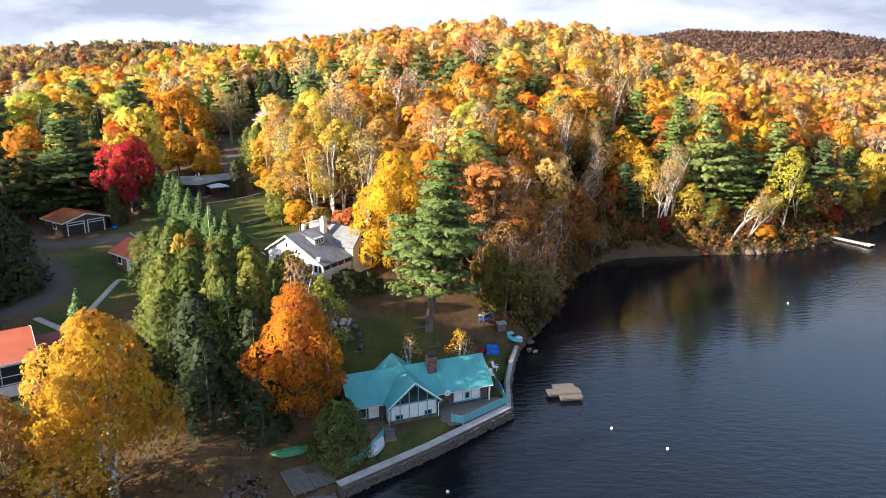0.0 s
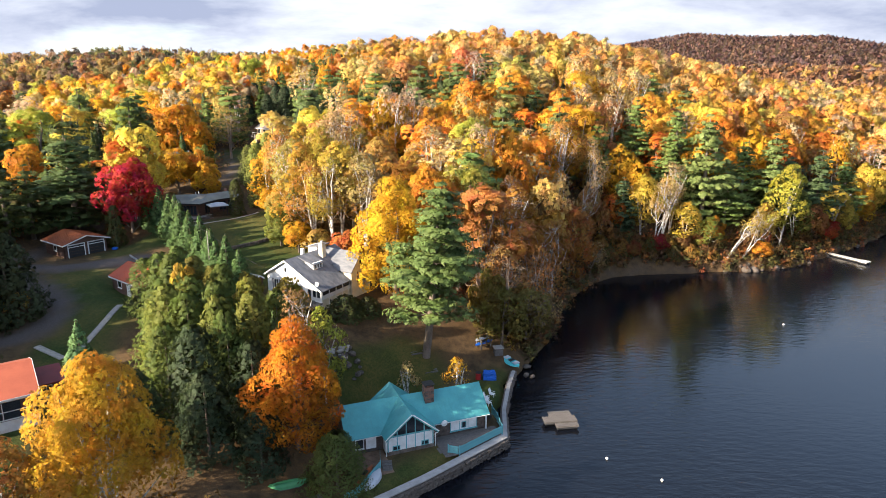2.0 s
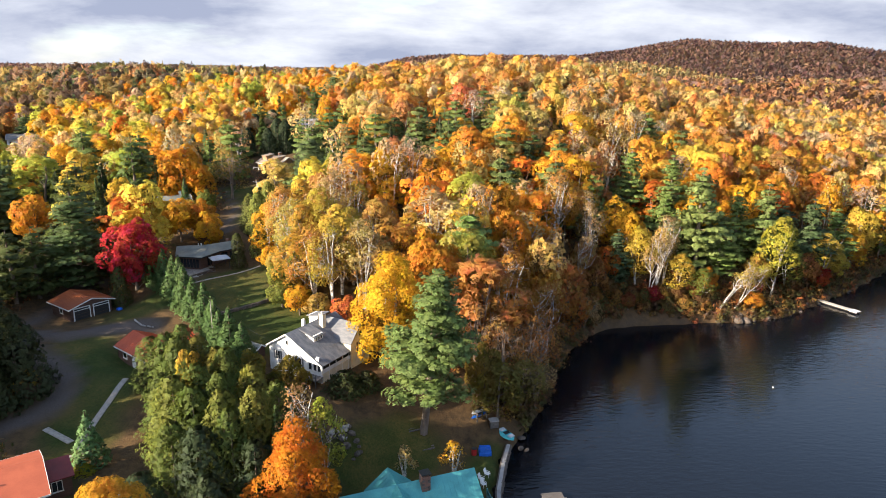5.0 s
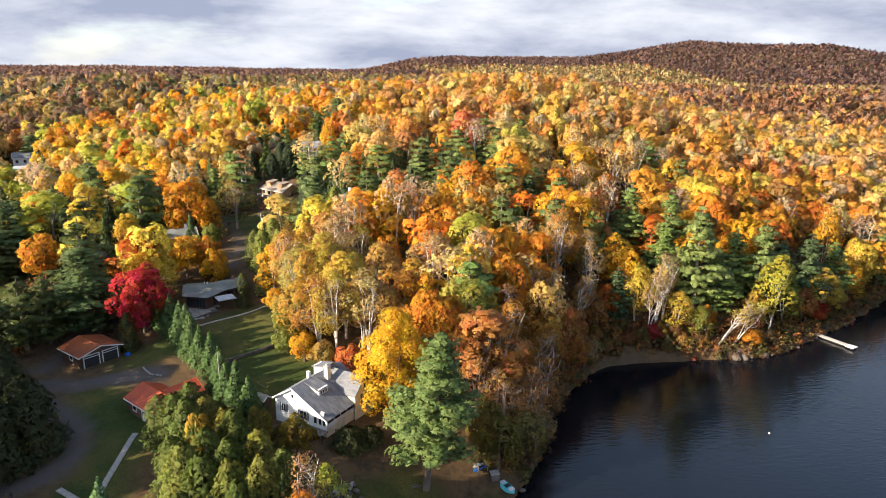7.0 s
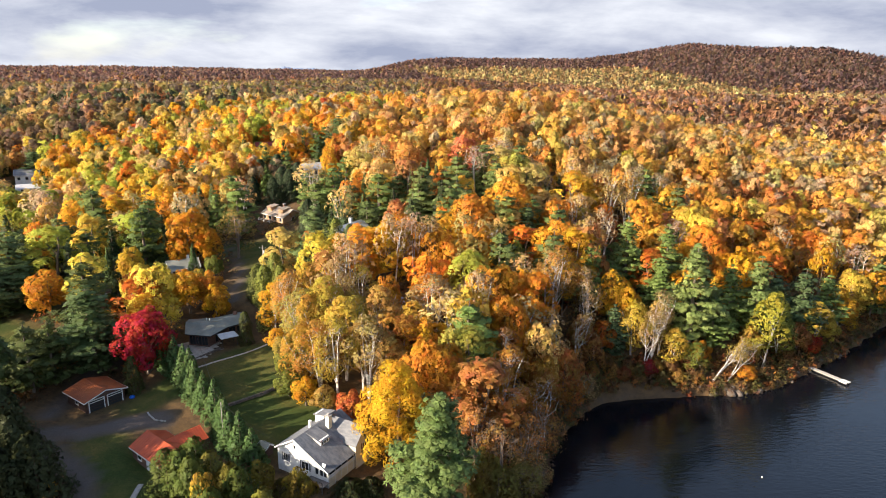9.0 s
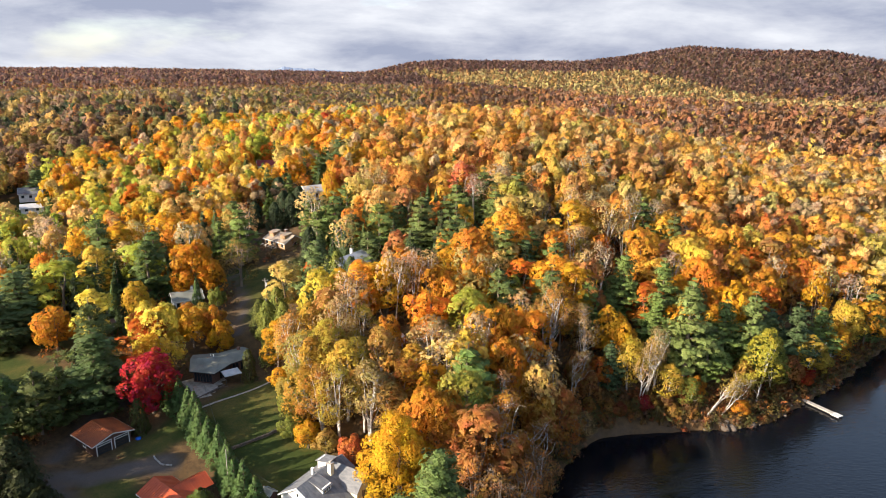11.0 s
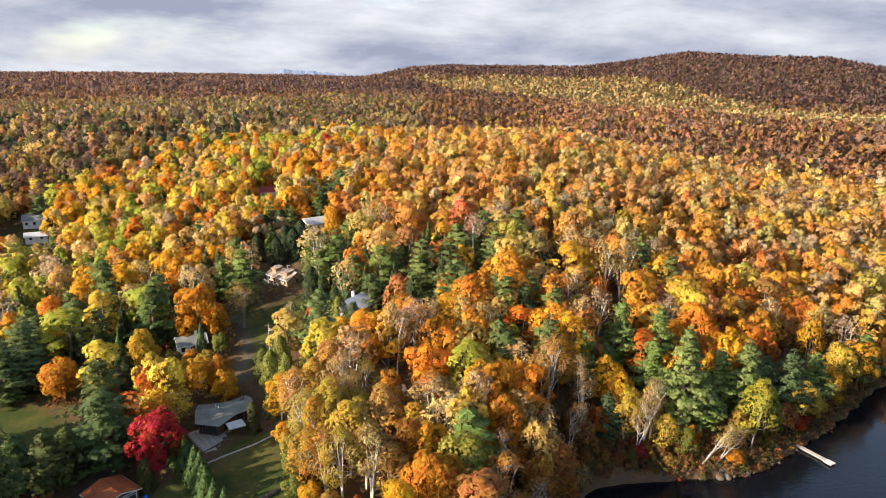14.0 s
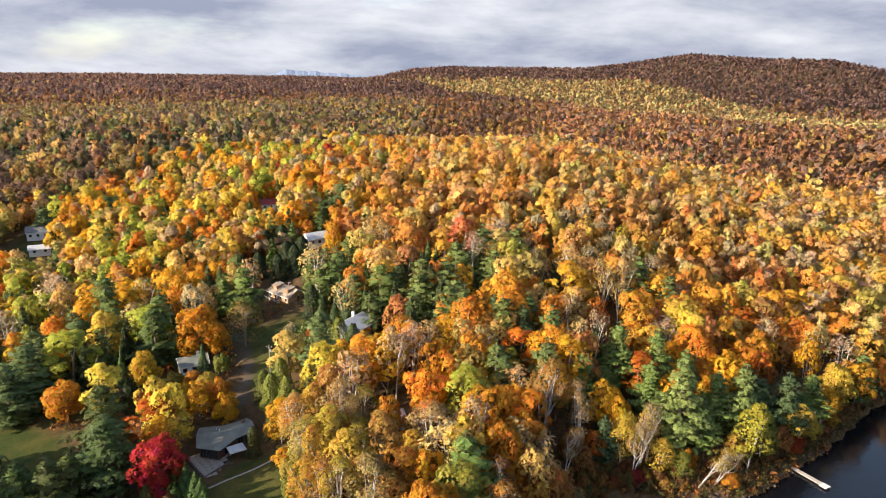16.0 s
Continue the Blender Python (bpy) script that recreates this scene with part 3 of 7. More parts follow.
tree_kind("pine", "pine_tree", pine(22, 4000, high=19, wide=10, base=1.6, size=0.78, step=0.95), NEEDLE, BARK)
tree_kind("spruce", "spruce_tree", cone_tree(23, 1400, high=9, wide=4.4, size=0.50), NEEDLE, BARK)
tree_kind("cedar", "cedar_tree", cone_tree(24, 2700, high=10, wide=5.2, size=0.44, power=0.36, lumpy=0.36), NEAR_NEEDLE, BARK)
tree_kind("cedar broad", "cedar_tree", cone_tree(25, 2600, high=9, wide=6.5, size=0.54, power=0.42, lumpy=0.30), NEEDLE, BARK)
tree_kind("near cedar", "cedar_tree", cone_tree(25, 9000, high=9, wide=6.5, size=0.27, power=0.42, lumpy=0.26), NEAR_NEEDLE, BARK)
tree_kind("bush", "bush", cone_tree(26, 1100, high=3, wide=4.5, base=0.05, size=0.42, power=0.4, lumpy=0.25), LEAF, BARK)

plant("great maple", -26.9, 47.0, 17.6, (0.60, 0.33, 0.03), "large golden tree with pale forked stems on the bank", wide=9.8, turn=40)
plant("tall maple", -14.1, 59.6, 14.4, (0.64, 0.235, 0.022), "tall orange maple beside the turquoise cottage", wide=8.6, turn=10)
plant("tall maple", -6.4, 92, 18.6, (0.72, 0.43, 0.03), "big golden yellow maple beside the white house", wide=11.8, turn=200)
plant("maple", -55.4, 114.5, 13.6, RED, "crimson maple on the slope behind the garage", wide=9.6)
plant("maple", -66.8, 167.4, 17.0, (0.64, 0.29, 0.025), "round orange maple by the lane", wide=12.4)
plant("maple small", -86.5, 136.5, 11.5, ORANGE, "round orange maple standing on a lawn", wide=10)
plant("spruce", -62.6, 158.2, 10, SPRUCE, "slim dark spruce beside the small white house", wide=3.4)
for x, y, tall, wide, colour in [(-62.5, 151, 6, 6, ORANGE), (-58, 149, 7, 6, (0.40, 0.30, 0.05)), (-67.5, 150.5, 6, 6, (0.22, 0.19, 0.04)), (-57.5, 158, 7, 5, OLIVE)]:
    plant("maple small", x, y, tall, colour, "low bushy tree below the small white house", wide=wide, group="low trees below the white house")
plant("bare maple", -56.5, 175, 14, (0.40, 0.27, 0.07), "nearly bare tree with thin yellow leaves by the lane", wide=11.5)
plant("white pine", -1.6, 79.4, 23.4, (0.135, 0.19, 0.055), "tall white pine with a bare lower trunk", wide=10.4, turn=0, lean=(0, 5))
plant("near cedar", -9.4, 55.2, 6.6, (0.10, 0.125, 0.028), "dense dark green cedar beside the cottage lawn", wide=6.2)
plant("sapling", 2.4, 72.6, 6.2, GOLD, "slim birch sapling with golden leaves", wide=3.6)
plant("sapling", -3.6, 71.4, 6.0, PALE, "slim nearly bare birch sapling", wide=3.0)
plant("pine", -66, 115.5, 17, (0.085, 0.125, 0.042), "broad pine with long soft needles beside the garage", wide=13)
plant("cedar broad", -54.8, 78.6, 11.5, (0.05, 0.06, 0.024), "large dark rounded cedar beside the drive", wide=8.6)
plant("cedar broad", -57.0, 74.0, 12.4, (0.05, 0.06, 0.024), "large dark rounded cedar beside the drive", wide=8.6)
plant("cedar broad", -59.5, 81.5, 12.0, (0.05, 0.06, 0.024), "large dark rounded cedar beside the drive", wide=8)
plant("cedar broad", -66, 89, 11.0, (0.05, 0.06, 0.024), "large dark rounded cedar beside the drive", wide=8)
# pines added off view to the west, to shade drive and lawn
for x, y, tall, wide in [(-61, 65, 17, 9), (-66, 70, 19, 10), (-69, 78, 18, 10), (-63, 60, 15, 8), (-77, 89, 22, 10), (-76, 97, 21, 9)]:
    plant("pine", x, y, tall, (0.085, 0.12, 0.035), "tall pine added off view beside the drive for shade", wide=wide, group="pines beside the drive")
plant("spruce", -39.6, 67.0, 7.0, (0.13, 0.23, 0.09), "young blue-green spruce beside the garden steps", wide=3.8)
# cedar belt between the lawns
for x, y, tall, wide, colour in [(-35.5, 80, 10, 4.6, CEDAR), (-33, 77.5, 11, 4.6, CEDAR), (-30.5, 74.5, 10.2, 4.2, CEDAR), (-28.5, 72, 11, 4.8, CEDAR), (-30, 68.5, 11.5, 5.6, (0.16, 0.18, 0.035)), (-38.5, 82.0, 8.0, 4.4, CEDAR), (-36.0, 84, 7.6, 4.0, CEDAR), (-34.5, 83, 9.5, 4.4, CEDAR), (-31.5, 80.5, 9.5, 4.4, (0.16, 0.15, 0.03)), (-28.5, 79, 9, 4.2, (0.2, 0.17, 0.03)), (-27, 66.5, 12, 5.0, CEDAR),
                                 (-25, 70, 11.5, 4.6, CEDAR), (-23.5, 66, 12, 4.8, (0.16, 0.17, 0.035)), (-21.5, 62.5, 12.5, 5.0, CEDAR), (-24, 60, 12, 5.4, DARK), (-27.5, 61.5, 11, 5.0, CEDAR), (-20, 66.5, 12.5, 4.6, (0.18, 0.18, 0.035)),
                                 (-18.5, 60.5, 10.5, 4.6, DARK), (-22, 56.5, 9.5, 4.8, DARK), (-29, 57, 8.5, 5.0, DARK), (-33, 72.5, 9, 4.6, CEDAR), (-18, 69, 11.5, 4.4, CEDAR), (-26.5, 76.5, 10.5, 4.4, CEDAR), (-22, 72.5, 11.2, 4.2, (0.20, 0.19, 0.035)), (-17, 56.5, 7.0, 4.0, DARK)]:
    plant("cedar", x, y, tall * 0.97, colour, "dense green cedar in a tall mixed hedge", wide=wide * 1.2, group="cedars of the hedge")
plant("maple small", -30.4, 74.2, 11.2, (0.42, 0.27, 0.04), "small rounded tree with yellow leaves in the hedge", wide=4.6)
plant("bare birch", -15.4, 66.5, 13.4, (0.45, 0.26, 0.10), "thin birch with white stems and sparse russet leaves", wide=6)
plant("birch", -12.9, 68.8, 12.2, LIME, "slender birch with yellow-green leaves", wide=4.6)
plant("spruce", -17.6, 65.8, 10.5, SPRUCE, "slim dark spruce among the birches", wide=2.6)
# row of blue-green spruces beside the lower lawn
for k in range(14):
    a = k / 13
    plant("spruce", -53.2 + 24.2 * a + 0.6 * math.sin(5 * k), 118.0 - 28.5 * a, 8.0 - 0.6 * math.sin(3 * k), (0.085, 0.145, 0.045), "blue-green spruce in a planted row", wide=4.4, group="row of spruces")
for x, y, tall, wide in [(-56, 109.5, 7.5, 3.4), (-41.0, 128.6, 7.5, 3.2), (-60.5, 119, 8, 4)]:
    plant("cedar", x, y, tall, (0.09, 0.10, 0.03), "small upright cedar beside a building", wide=wide)
plant("bush", -12.6, 83.6, 3.2, SHRUB, "rounded dark green hedge bush below the white house", wide=5.5, category="bush")
plant("bush", -9.8, 85.2, 2.6, SHRUB, "rounded dark green hedge bush below the white house", wide=4, category="bush")
plant("bush", -22.5, 84.5, 2.5, (0.14, 0.13, 0.03), "yellowing bush beside the white house", wide=4, category="bush")
plant("bush", -17.5, 97.8, 2.4, (0.22, 0.23, 0.03), "yellow-green bush behind the white house", wide=4, category="bush")
plant("bush", -39.5, 65.0, 1.2, (0.35, 0.33, 0.03), "low yellow shrub beside a porch roof", wide=2.6, category="bush")
plant("maple small", -19.5, 80.5, 7.0, (0.24, 0.18, 0.03), "small tree with yellowing leaves", wide=5)
plant("maple small", -25.5, 82.5, 6.5, (0.20, 0.17, 0.03), "small tree with yellowing leaves", wide=5)
plant("birch", -33, 43.5, 11.5, (0.42, 0.22, 0.05), "birch with thin golden leaves on the bank", wide=6)
plant("birch", -27.5, 41.5, 11.5, GOLD, "birch with golden leaves on the bank", wide=6)
plant("birch", -34.5, 40.5, 9, RUST, "birch with russet leaves on the bank", wide=6)
# tall unseen trees added farther along the bank, which keep the point in shade
for x, y, tall, wide in [(-44.5, 30.5, 24, 11), (-39, 28, 27, 11), (-50, 26, 23, 11), (-43, 22, 24, 11), (-36.5, 30, 26, 10)]:
    plant("pine", x, y, tall, PINE, "tall white pine added unseen on the bank for shade", wide=wide, group="pines on the bank")
# wooded shore across the bay
for x, y, top, wide, colour in [(46, 159, 34.8, 9.4, PINE), (56, 159, 33.2, 8.6, PINE), (57, 142, 32.5, 11.5, (0.20, 0.25, 0.075)), (61.5, 153, 30, 8.5, PINE), (75.5, 150, 27.8, 10, (0.18, 0.23, 0.07)), (68.5, 149, 26, 8.2, PINE), (89, 154.5, 23.6, 10, (0.085, 0.125, 0.05)),
                                (38.5, 138, 19.5, 6.5, (0.075, 0.115, 0.05)), (41, 153, 25, 7, PINE), (82, 154, 22, 10, (0.085, 0.125, 0.05)), (99, 161, 20, 9, PINE), (63, 144, 20, 9, PINE), (52, 150, 28, 9, PINE)]:
    plant("pine", x, y, top - ground_at(x, y), colour, "tall white pine on the wooded shore", wide=wide, group="pines on the shore")
for kind, x, y, tall, wide, colour, lean in [("birch", 74.5, 141, 19, 9, (0.42, 0.38, 0.05), (0, 3)), ("birch", 92.5, 153.5, 13, 9, YELLOW, (0, 0)), ("bare birch", 47.5, 138, 17, 7, PALE, (0, 5)), ("bare birch", 34, 141, 18, 8, PALE, (3, -8)),
                                             ("bare aspen", 25, 141, 20, 10, (0.45, 0.24, 0.06), (0, 4)), ("bare birch", 61, 135.5, 13, 6, (0.55, 0.40, 0.08), (4, 28)), ("bare birch", 64.5, 136, 12, 5, (0.55, 0.42, 0.10), (3, 30)), ("bare birch", 28.5, 132, 14, 7, PALE, (4, 12)),
                                             ("birch", 52, 137, 10, 6, YELLOW, (0, 0)), ("maple small", 46, 134.5, 4.5, 4.5, (0.30, 0.03, 0.03), (0, 0)), ("maple small", 68.5, 136.3, 4, 5, ORANGE, (0, 0)), ("maple small", 36, 137, 9, 6, DEEP, (0, 0)),
                                             ("maple small", 58.5, 138, 7, 5, ORANGE, (0, 0)), ("maple small", 91, 151, 6, 5, (0.36, 0.06, 0.02), (0, 0)), ("bare maple", 29.5, 125.5, 7, 7, PALE, (0, 0)), ("bare birch", 45.2, 135.4, 15, 6, PALE, (2, 4)), ("bare birch", 32.6, 138.3, 17, 7, PALE, (0, -4)), ("bare birch", 23.6, 142.5, 18, 8, (0.52, 0.30, 0.08), (0, 3)), ("bare birch", 49.5, 139.5, 16, 6, PALE, (0, 2)), ("birch", 43, 138.5, 13, 7, YELLOW, (0, 0)), ("birch", 57, 136.5, 8, 6, OLIVE, (0, 0)),
                                             ("maple small", 49.5, 142, 11, 7, YELLOW, (0, 0)), ("maple small", 42, 144, 13, 8, GOLD, (0, 0)), ("maple", 66, 157, 15, 9, ORANGE, (0, 0)), ("maple small", 31, 135, 11, 7, RUST, (0, 0)), ("birch", 80, 146, 12, 7, OLIVE, (0, 0)), ("maple small", 71, 141.5, 9, 6, (0.4, 0.25, 0.05), (0, 0)),
                                             ("maple small", 86, 149, 9, 6, RUST, (0, 0)), ("maple small", 96, 156, 10, 7, (0.5, 0.36, 0.06), (0, 0)), ("birch", 104, 163, 13, 8, GOLD, (0, 0)), ("maple", 112, 172, 15, 9, YELLOW, (0, 0)), ("maple small", 108, 167, 10, 7, ORANGE, (0, 0))]:
    plant(kind, x, y, tall, colour, {"birch": "leaning birch with yellow leaves on the shore", "bare birch": "white-stemmed birch with few remaining leaves on the shore", "bare aspen": "tall clump of nearly bare aspens"}.get(kind, "small tree in bright autumn colour on the shore"), wide=wide, lean=lean)
for k in range(22):
    bx = 31.5 + 1.25 * k
    by = float(np.interp(bx, [31, 35, 42.4, 51.2, 57.8], [126, 128.8, 131, 131.8, 133])) + 2.4 + 2.8 * ((k * 5) % 7) / 6
    plant(("bush", "maple small", "bush")[k % 3], bx, by, (2.2, 4.2, 3.0)[k % 3], [(0.20, 0.11, 0.04), (0.34, 0.19, 0.045), (0.13, 0.11, 0.035), (0.26, 0.10, 0.035)][k % 4], "low russet shrub above the beach", wide=(3.2, 3.4, 3.8)[k % 3], group="shrubs above the beach", category="bush")
# dense golden stand beside the upper lawn
for k, (x, y) in enumerate([(-25, 110), (-21.5, 108), (-18, 106), (-14, 110), (-24.5, 115), (-20, 115.5), (-16, 117), (-11, 117), (-26.5, 121), (-22, 122.5), (-17, 123), (-12, 122), (-27, 127), (-22.5, 131), (-16.5, 129), (-9, 107), (-5, 117), (-30.5, 124)]):
    plant(("birch", "bare aspen", "bare aspen", "birch")[k % 4], x, y, 13 + 4 * ((k * 7) % 5) / 4, [(0.54, 0.32, 0.05), (0.50, 0.30, 0.08), (0.42, 0.31, 0.05), (0.54, 0.27, 0.06)][(k * 3) % 4], "tall pale-stemmed birch with thin golden leaves", wide=7.6, group="golden birch stand")
for x, y, tall, colour in [(-27, 107.5, 5, OLIVE), (-23.5, 105, 5.5, GOLD), (-20, 103.5, 5, (0.45, 0.30, 0.08)), (-28.5, 113, 5.5, OLIVE), (-30, 118, 6, (0.40, 0.33, 0.07)), (-32.5, 122, 5.5, GOLD), (-26, 110, 4.5, (0.35, 0.2, 0.05))]:
    plant("maple small", x, y, tall, colour, "low bushy tree with dull gold leaves under the birches", wide=5.5, group="low trees under the birches")
# the wood between the big pine and the lake, russet and thin
for kind, x, y, tall, wide, colour in [("bare maple", 6, 93, 15, 8, (0.50, 0.25, 0.07)), ("bare maple", 10, 92, 13, 8, (0.46, 0.26, 0.09)), ("oak", 3, 98, 16, 9, (0.40, 0.17, 0.03)), ("bare maple", 14, 97, 13, 8, (0.48, 0.21, 0.06)), ("bare aspen", 9.5, 101, 16, 9, (0.50, 0.24, 0.06)), ("maple small", 7, 88.5, 10, 6, (0.22, 0.17, 0.035)), ("oak", 9.0, 87, 9, 6.5, (0.20, 0.17, 0.04)),
                                       ("oak", 12.6, 89.5, 9.5, 7, (0.24, 0.19, 0.05)), ("bare maple", 17, 102, 13, 8, RUST), ("bare aspen", 12, 107, 17, 9, (0.54, 0.25, 0.05)), ("bare birch", 19, 108, 15, 8, (0.48, 0.25, 0.08)), ("maple small", 20, 116, 13, 8, (0.45, 0.22, 0.04)), ("bare maple", 15.5, 93.5, 9, 6, PALE),
                                       ("oak", 4.5, 107, 18, 10, (0.36, 0.33, 0.06)), ("maple", -1, 101, 18, 11, ORANGE), ("bare birch", 12, 114, 16, 8, (0.40, 0.2, 0.08)), ("oak", 24, 119, 15, 8, (0.42, 0.16, 0.04)), ("maple", 13, 122, 18, 10, ORANGE), ("bare birch", 23, 125, 17, 8, PALE),
                                       ("bare aspen", -1.5, 121, 19, 11, PALE), ("bare aspen", -12.5, 106.5, 17, 9, (0.44, 0.33, 0.12)), ("birch", -22, 119, 18, 9, (0.50, 0.38, 0.06)), ("bare aspen", -27, 117.5, 16, 9, (0.40, 0.34, 0.09)), ("birch", -17.5, 113, 17, 9, YELLOW), ("maple small", -15, 101.5, 6.5, 6, (0.55, 0.16, 0.05)), ("bare aspen", -21, 127, 19, 9, PALE),
                                       ("birch", -24, 112.5, 10, 7, OLIVE), ("maple small", -11, 128, 14, 8, ORANGE), ("oak", -7, 112, 15, 9, (0.45, 0.2, 0.04)), ("birch", -58, 121.5, 13, 8, GOLD), ("maple small", -51, 140, 9, 7, GOLD), ("maple small", -57, 140, 10, 8, (0.64, 0.34, 0.03)), ("maple small", -53.5, 143, 9, 7.5, ORANGE), ("maple small", -74, 150, 12, 8, (0.55, 0.36, 0.04)),
                                       ("cedar", -36, 140, 11, 5, OLIVE), ("cedar", -33, 136, 10, 5, OLIVE), ("birch", -35.5, 131.5, 12, 7, GOLD), ("cedar", -38.6, 136, 8, 4.2, OLIVE), ("cedar", -40.5, 143, 10, 5.2, OLIVE), ("cedar", -43.0, 146, 9, 5, (0.12, 0.13, 0.03)), ("cedar", -39.5, 148, 11, 5, OLIVE), ("maple small", -65.5, 136.5, 13, 9, YELLOW), ("maple small", -60.5, 139, 10, 7, GOLD), ("birch", -31.5, 130, 13, 7, PALE), ("cedar", -27.5, 164, 13, 6, OLIVE), ("cedar", -23.6, 162, 12, 5.5, (0.10, 0.13, 0.04)), ("cedar broad", -30.5, 166.5, 11, 6, OLIVE)]:
    plant(kind, x, y, tall, colour, {"oak": "broad tree with russet and gold leaves", "bare maple": "nearly bare tree with russet twigs", "cedar broad": "dark rounded evergreen among the trees", "cedar": "upright cedar beside the lane", "birch": "birch clump with yellow leaves", "bare birch": "tall birch with pale bare stems", "bare aspen": "tall clump of pale aspens with thin leaves"}.get(kind, "maple in bright autumn colour"), wide=wide, group="trees round the houses")


# trees that stand out on the slope above the lane and on the golden hill
PALE_YELLOW, DULL_OLIVE, GREY_OLIVE, PALE_GOLD = (0.56, 0.46, 0.11), (0.40, 0.31, 0.035), (0.46, 0.38, 0.19), (0.62, 0.42, 0.12)


def stand(kinds, group, label, rows):
    """Trees of one kind on the slope: place, height, width and colour."""
    for k, (x, y, tall, wide, colour) in enumerate(rows):
        plant(kinds[k % len(kinds)], x, y, tall, colour, label, wide=min(wide, 14), group=group)


tree_kind("slope maple", "maple_tree", broadleaf(27, 1300, high=14, wide=11, base=0.6, lumps=46, size=0.95, thick=0.26, wild=0.25), LEAF, BARK)
tree_kind("slope maple tall", "maple_tree", broadleaf(28, 1200, high=15, wide=9, base=0.6, lumps=40, size=0.92, thick=0.26, flat=1.05, wild=0.2), LEAF, BARK)
tree_kind("slope birch", "birch_tree", sparse(29, 620, high=15, wide=8, base=2.5, stems=3, twigs=60, size=0.66), LEAF, BIRCH)
stand(["slope maple", "slope maple tall"], "bright maples on the western slope", "full round maple in bright autumn colour on the slope",
      [(-115.9, 249.5, 15, 14.0, (0.44, 0.42, 0.05)), (-187.9, 343.1, 14, 13.5, YELLOW), (-140, 324.2, 14, 12.4, YELLOW), (-174.7, 362.1, 12, 12.2, DEEP), (-206, 317.7, 12, 12.3, DEEP), (-147.7, 253.2, 14, 12.0, RUST), (-89.1, 290.2, 13, 11.2, ORANGE),
       (-54.8, 254.3, 8, 7.4, ORANGE), (-40.3, 229.4, 16, 7.4, GOLD), (-32.6, 221, 12, 7.2, GOLD), (-98.8, 259.4, 10, 11.3, DEEP), (-86.8, 217.8, 12, 12.9, ORANGE), (-102, 242.7, 12, 8.4, DEEP), (-76, 218.1, 10, 9.1, ORANGE), (-97.5, 207.1, 11, 11.4, ORANGE), (-97.8, 183.5, 11, 9.9, ORANGE), (-111.3, 174.3, 11, 11.4, GOLD)])
stand(["slope maple tall", "slope maple"], "bright maples above the lake", "tall maple in glowing gold and orange above the lake",
      [(-8.6, 190.3, 10, 9.0, YELLOW), (-10.5, 159.7, 15, 11.1, ORANGE), (1.9, 160.6, 15, 11.6, GOLD), (12.7, 150.8, 14, 9.4, GOLD), (16.9, 150.1, 14, 6.8, LIME), (44.4, 179.9, 13, 8.8, DEEP), (92.7, 191.6, 14, 12.8, DEEP), (100.9, 187, 14, 12.0, ORANGE), (115.9, 207.4, 15, 13.2, GOLD),
       (127.6, 207.4, 14, 10.1, ORANGE), (105.8, 177, 18, 7.6, GOLD), (142.5, 211.3, 19, 13.5, PALE_YELLOW), (150.5, 219, 16, 11, PALE_YELLOW), (167.1, 257.8, 13, 13.0, GOLD), (184.5, 310.9, 11, 10.4, YELLOW), (64.4, 233.4, 15, 8.6, DULL_OLIVE), (74.2, 226.5, 12, 7.6, LIME)])
stand(["slope maple", "slope maple tall"], "bright maples on the golden hill", "full maple in orange and gold on the hill",
      [(87.5, 253.9, 12, 9.0, ORANGE), (94.4, 239.5, 13, 9.6, ORANGE), (101.7, 273.5, 13, 10.7, YELLOW), (13.4, 282.5, 15, 13.8, GOLD), (27.9, 280.4, 15, 13.2, ORANGE), (-16.6, 273.1, 15, 13.1, GOLD), (-19.6, 226, 14, 13.1, RUST), (38.2, 216.3, 11, 5.1, GOLD), (32.8, 218.7, 9, 4.7, RED),
       (40.5, 206.1, 9, 4.9, RED), (-0.9, 257.5, 11, 5.9, RED), (8.5, 225.5, 13, 12.0, ORANGE), (14.3, 184.3, 13, 11.1, ORANGE), (26.5, 188.8, 12, 10.4, ORANGE), (-32.8, 268.4, 13, 9.5, GOLD), (186.2, 271.3, 13, 13.5, ORANGE), (98.4, 222.6, 13, 12.1, RUST)])
stand(["slope birch"], "pale birches on the hill", "pale thin-leaved birch with visible stems on the hill",
      [(-69.4, 293.9, 15, 13.8, PALE_GOLD), (28.6, 218, 14, 7.8, PALE), (45.3, 244.1, 16, 10.9, GREY_OLIVE), (52.9, 248.5, 17, 11.1, GREY_OLIVE), (56.9, 235.8, 16, 10.3, GREY_OLIVE), (48.6, 215.6, 15, 9.0, GREY_OLIVE), (58.2, 225.8, 15, 9.1, GREY_OLIVE),
       (140.1, 292.9, 13, 12.2, PALE), (94.6, 281.4, 13, 12.0, PALE), (131.5, 337.4, 13, 13.8, PALE), (179.6, 337.8, 13, 13.7, PALE), (-27.9, 290.1, 14, 10.2, PALE)])
DEEP_GREEN = (0.12, 0.165, 0.06)
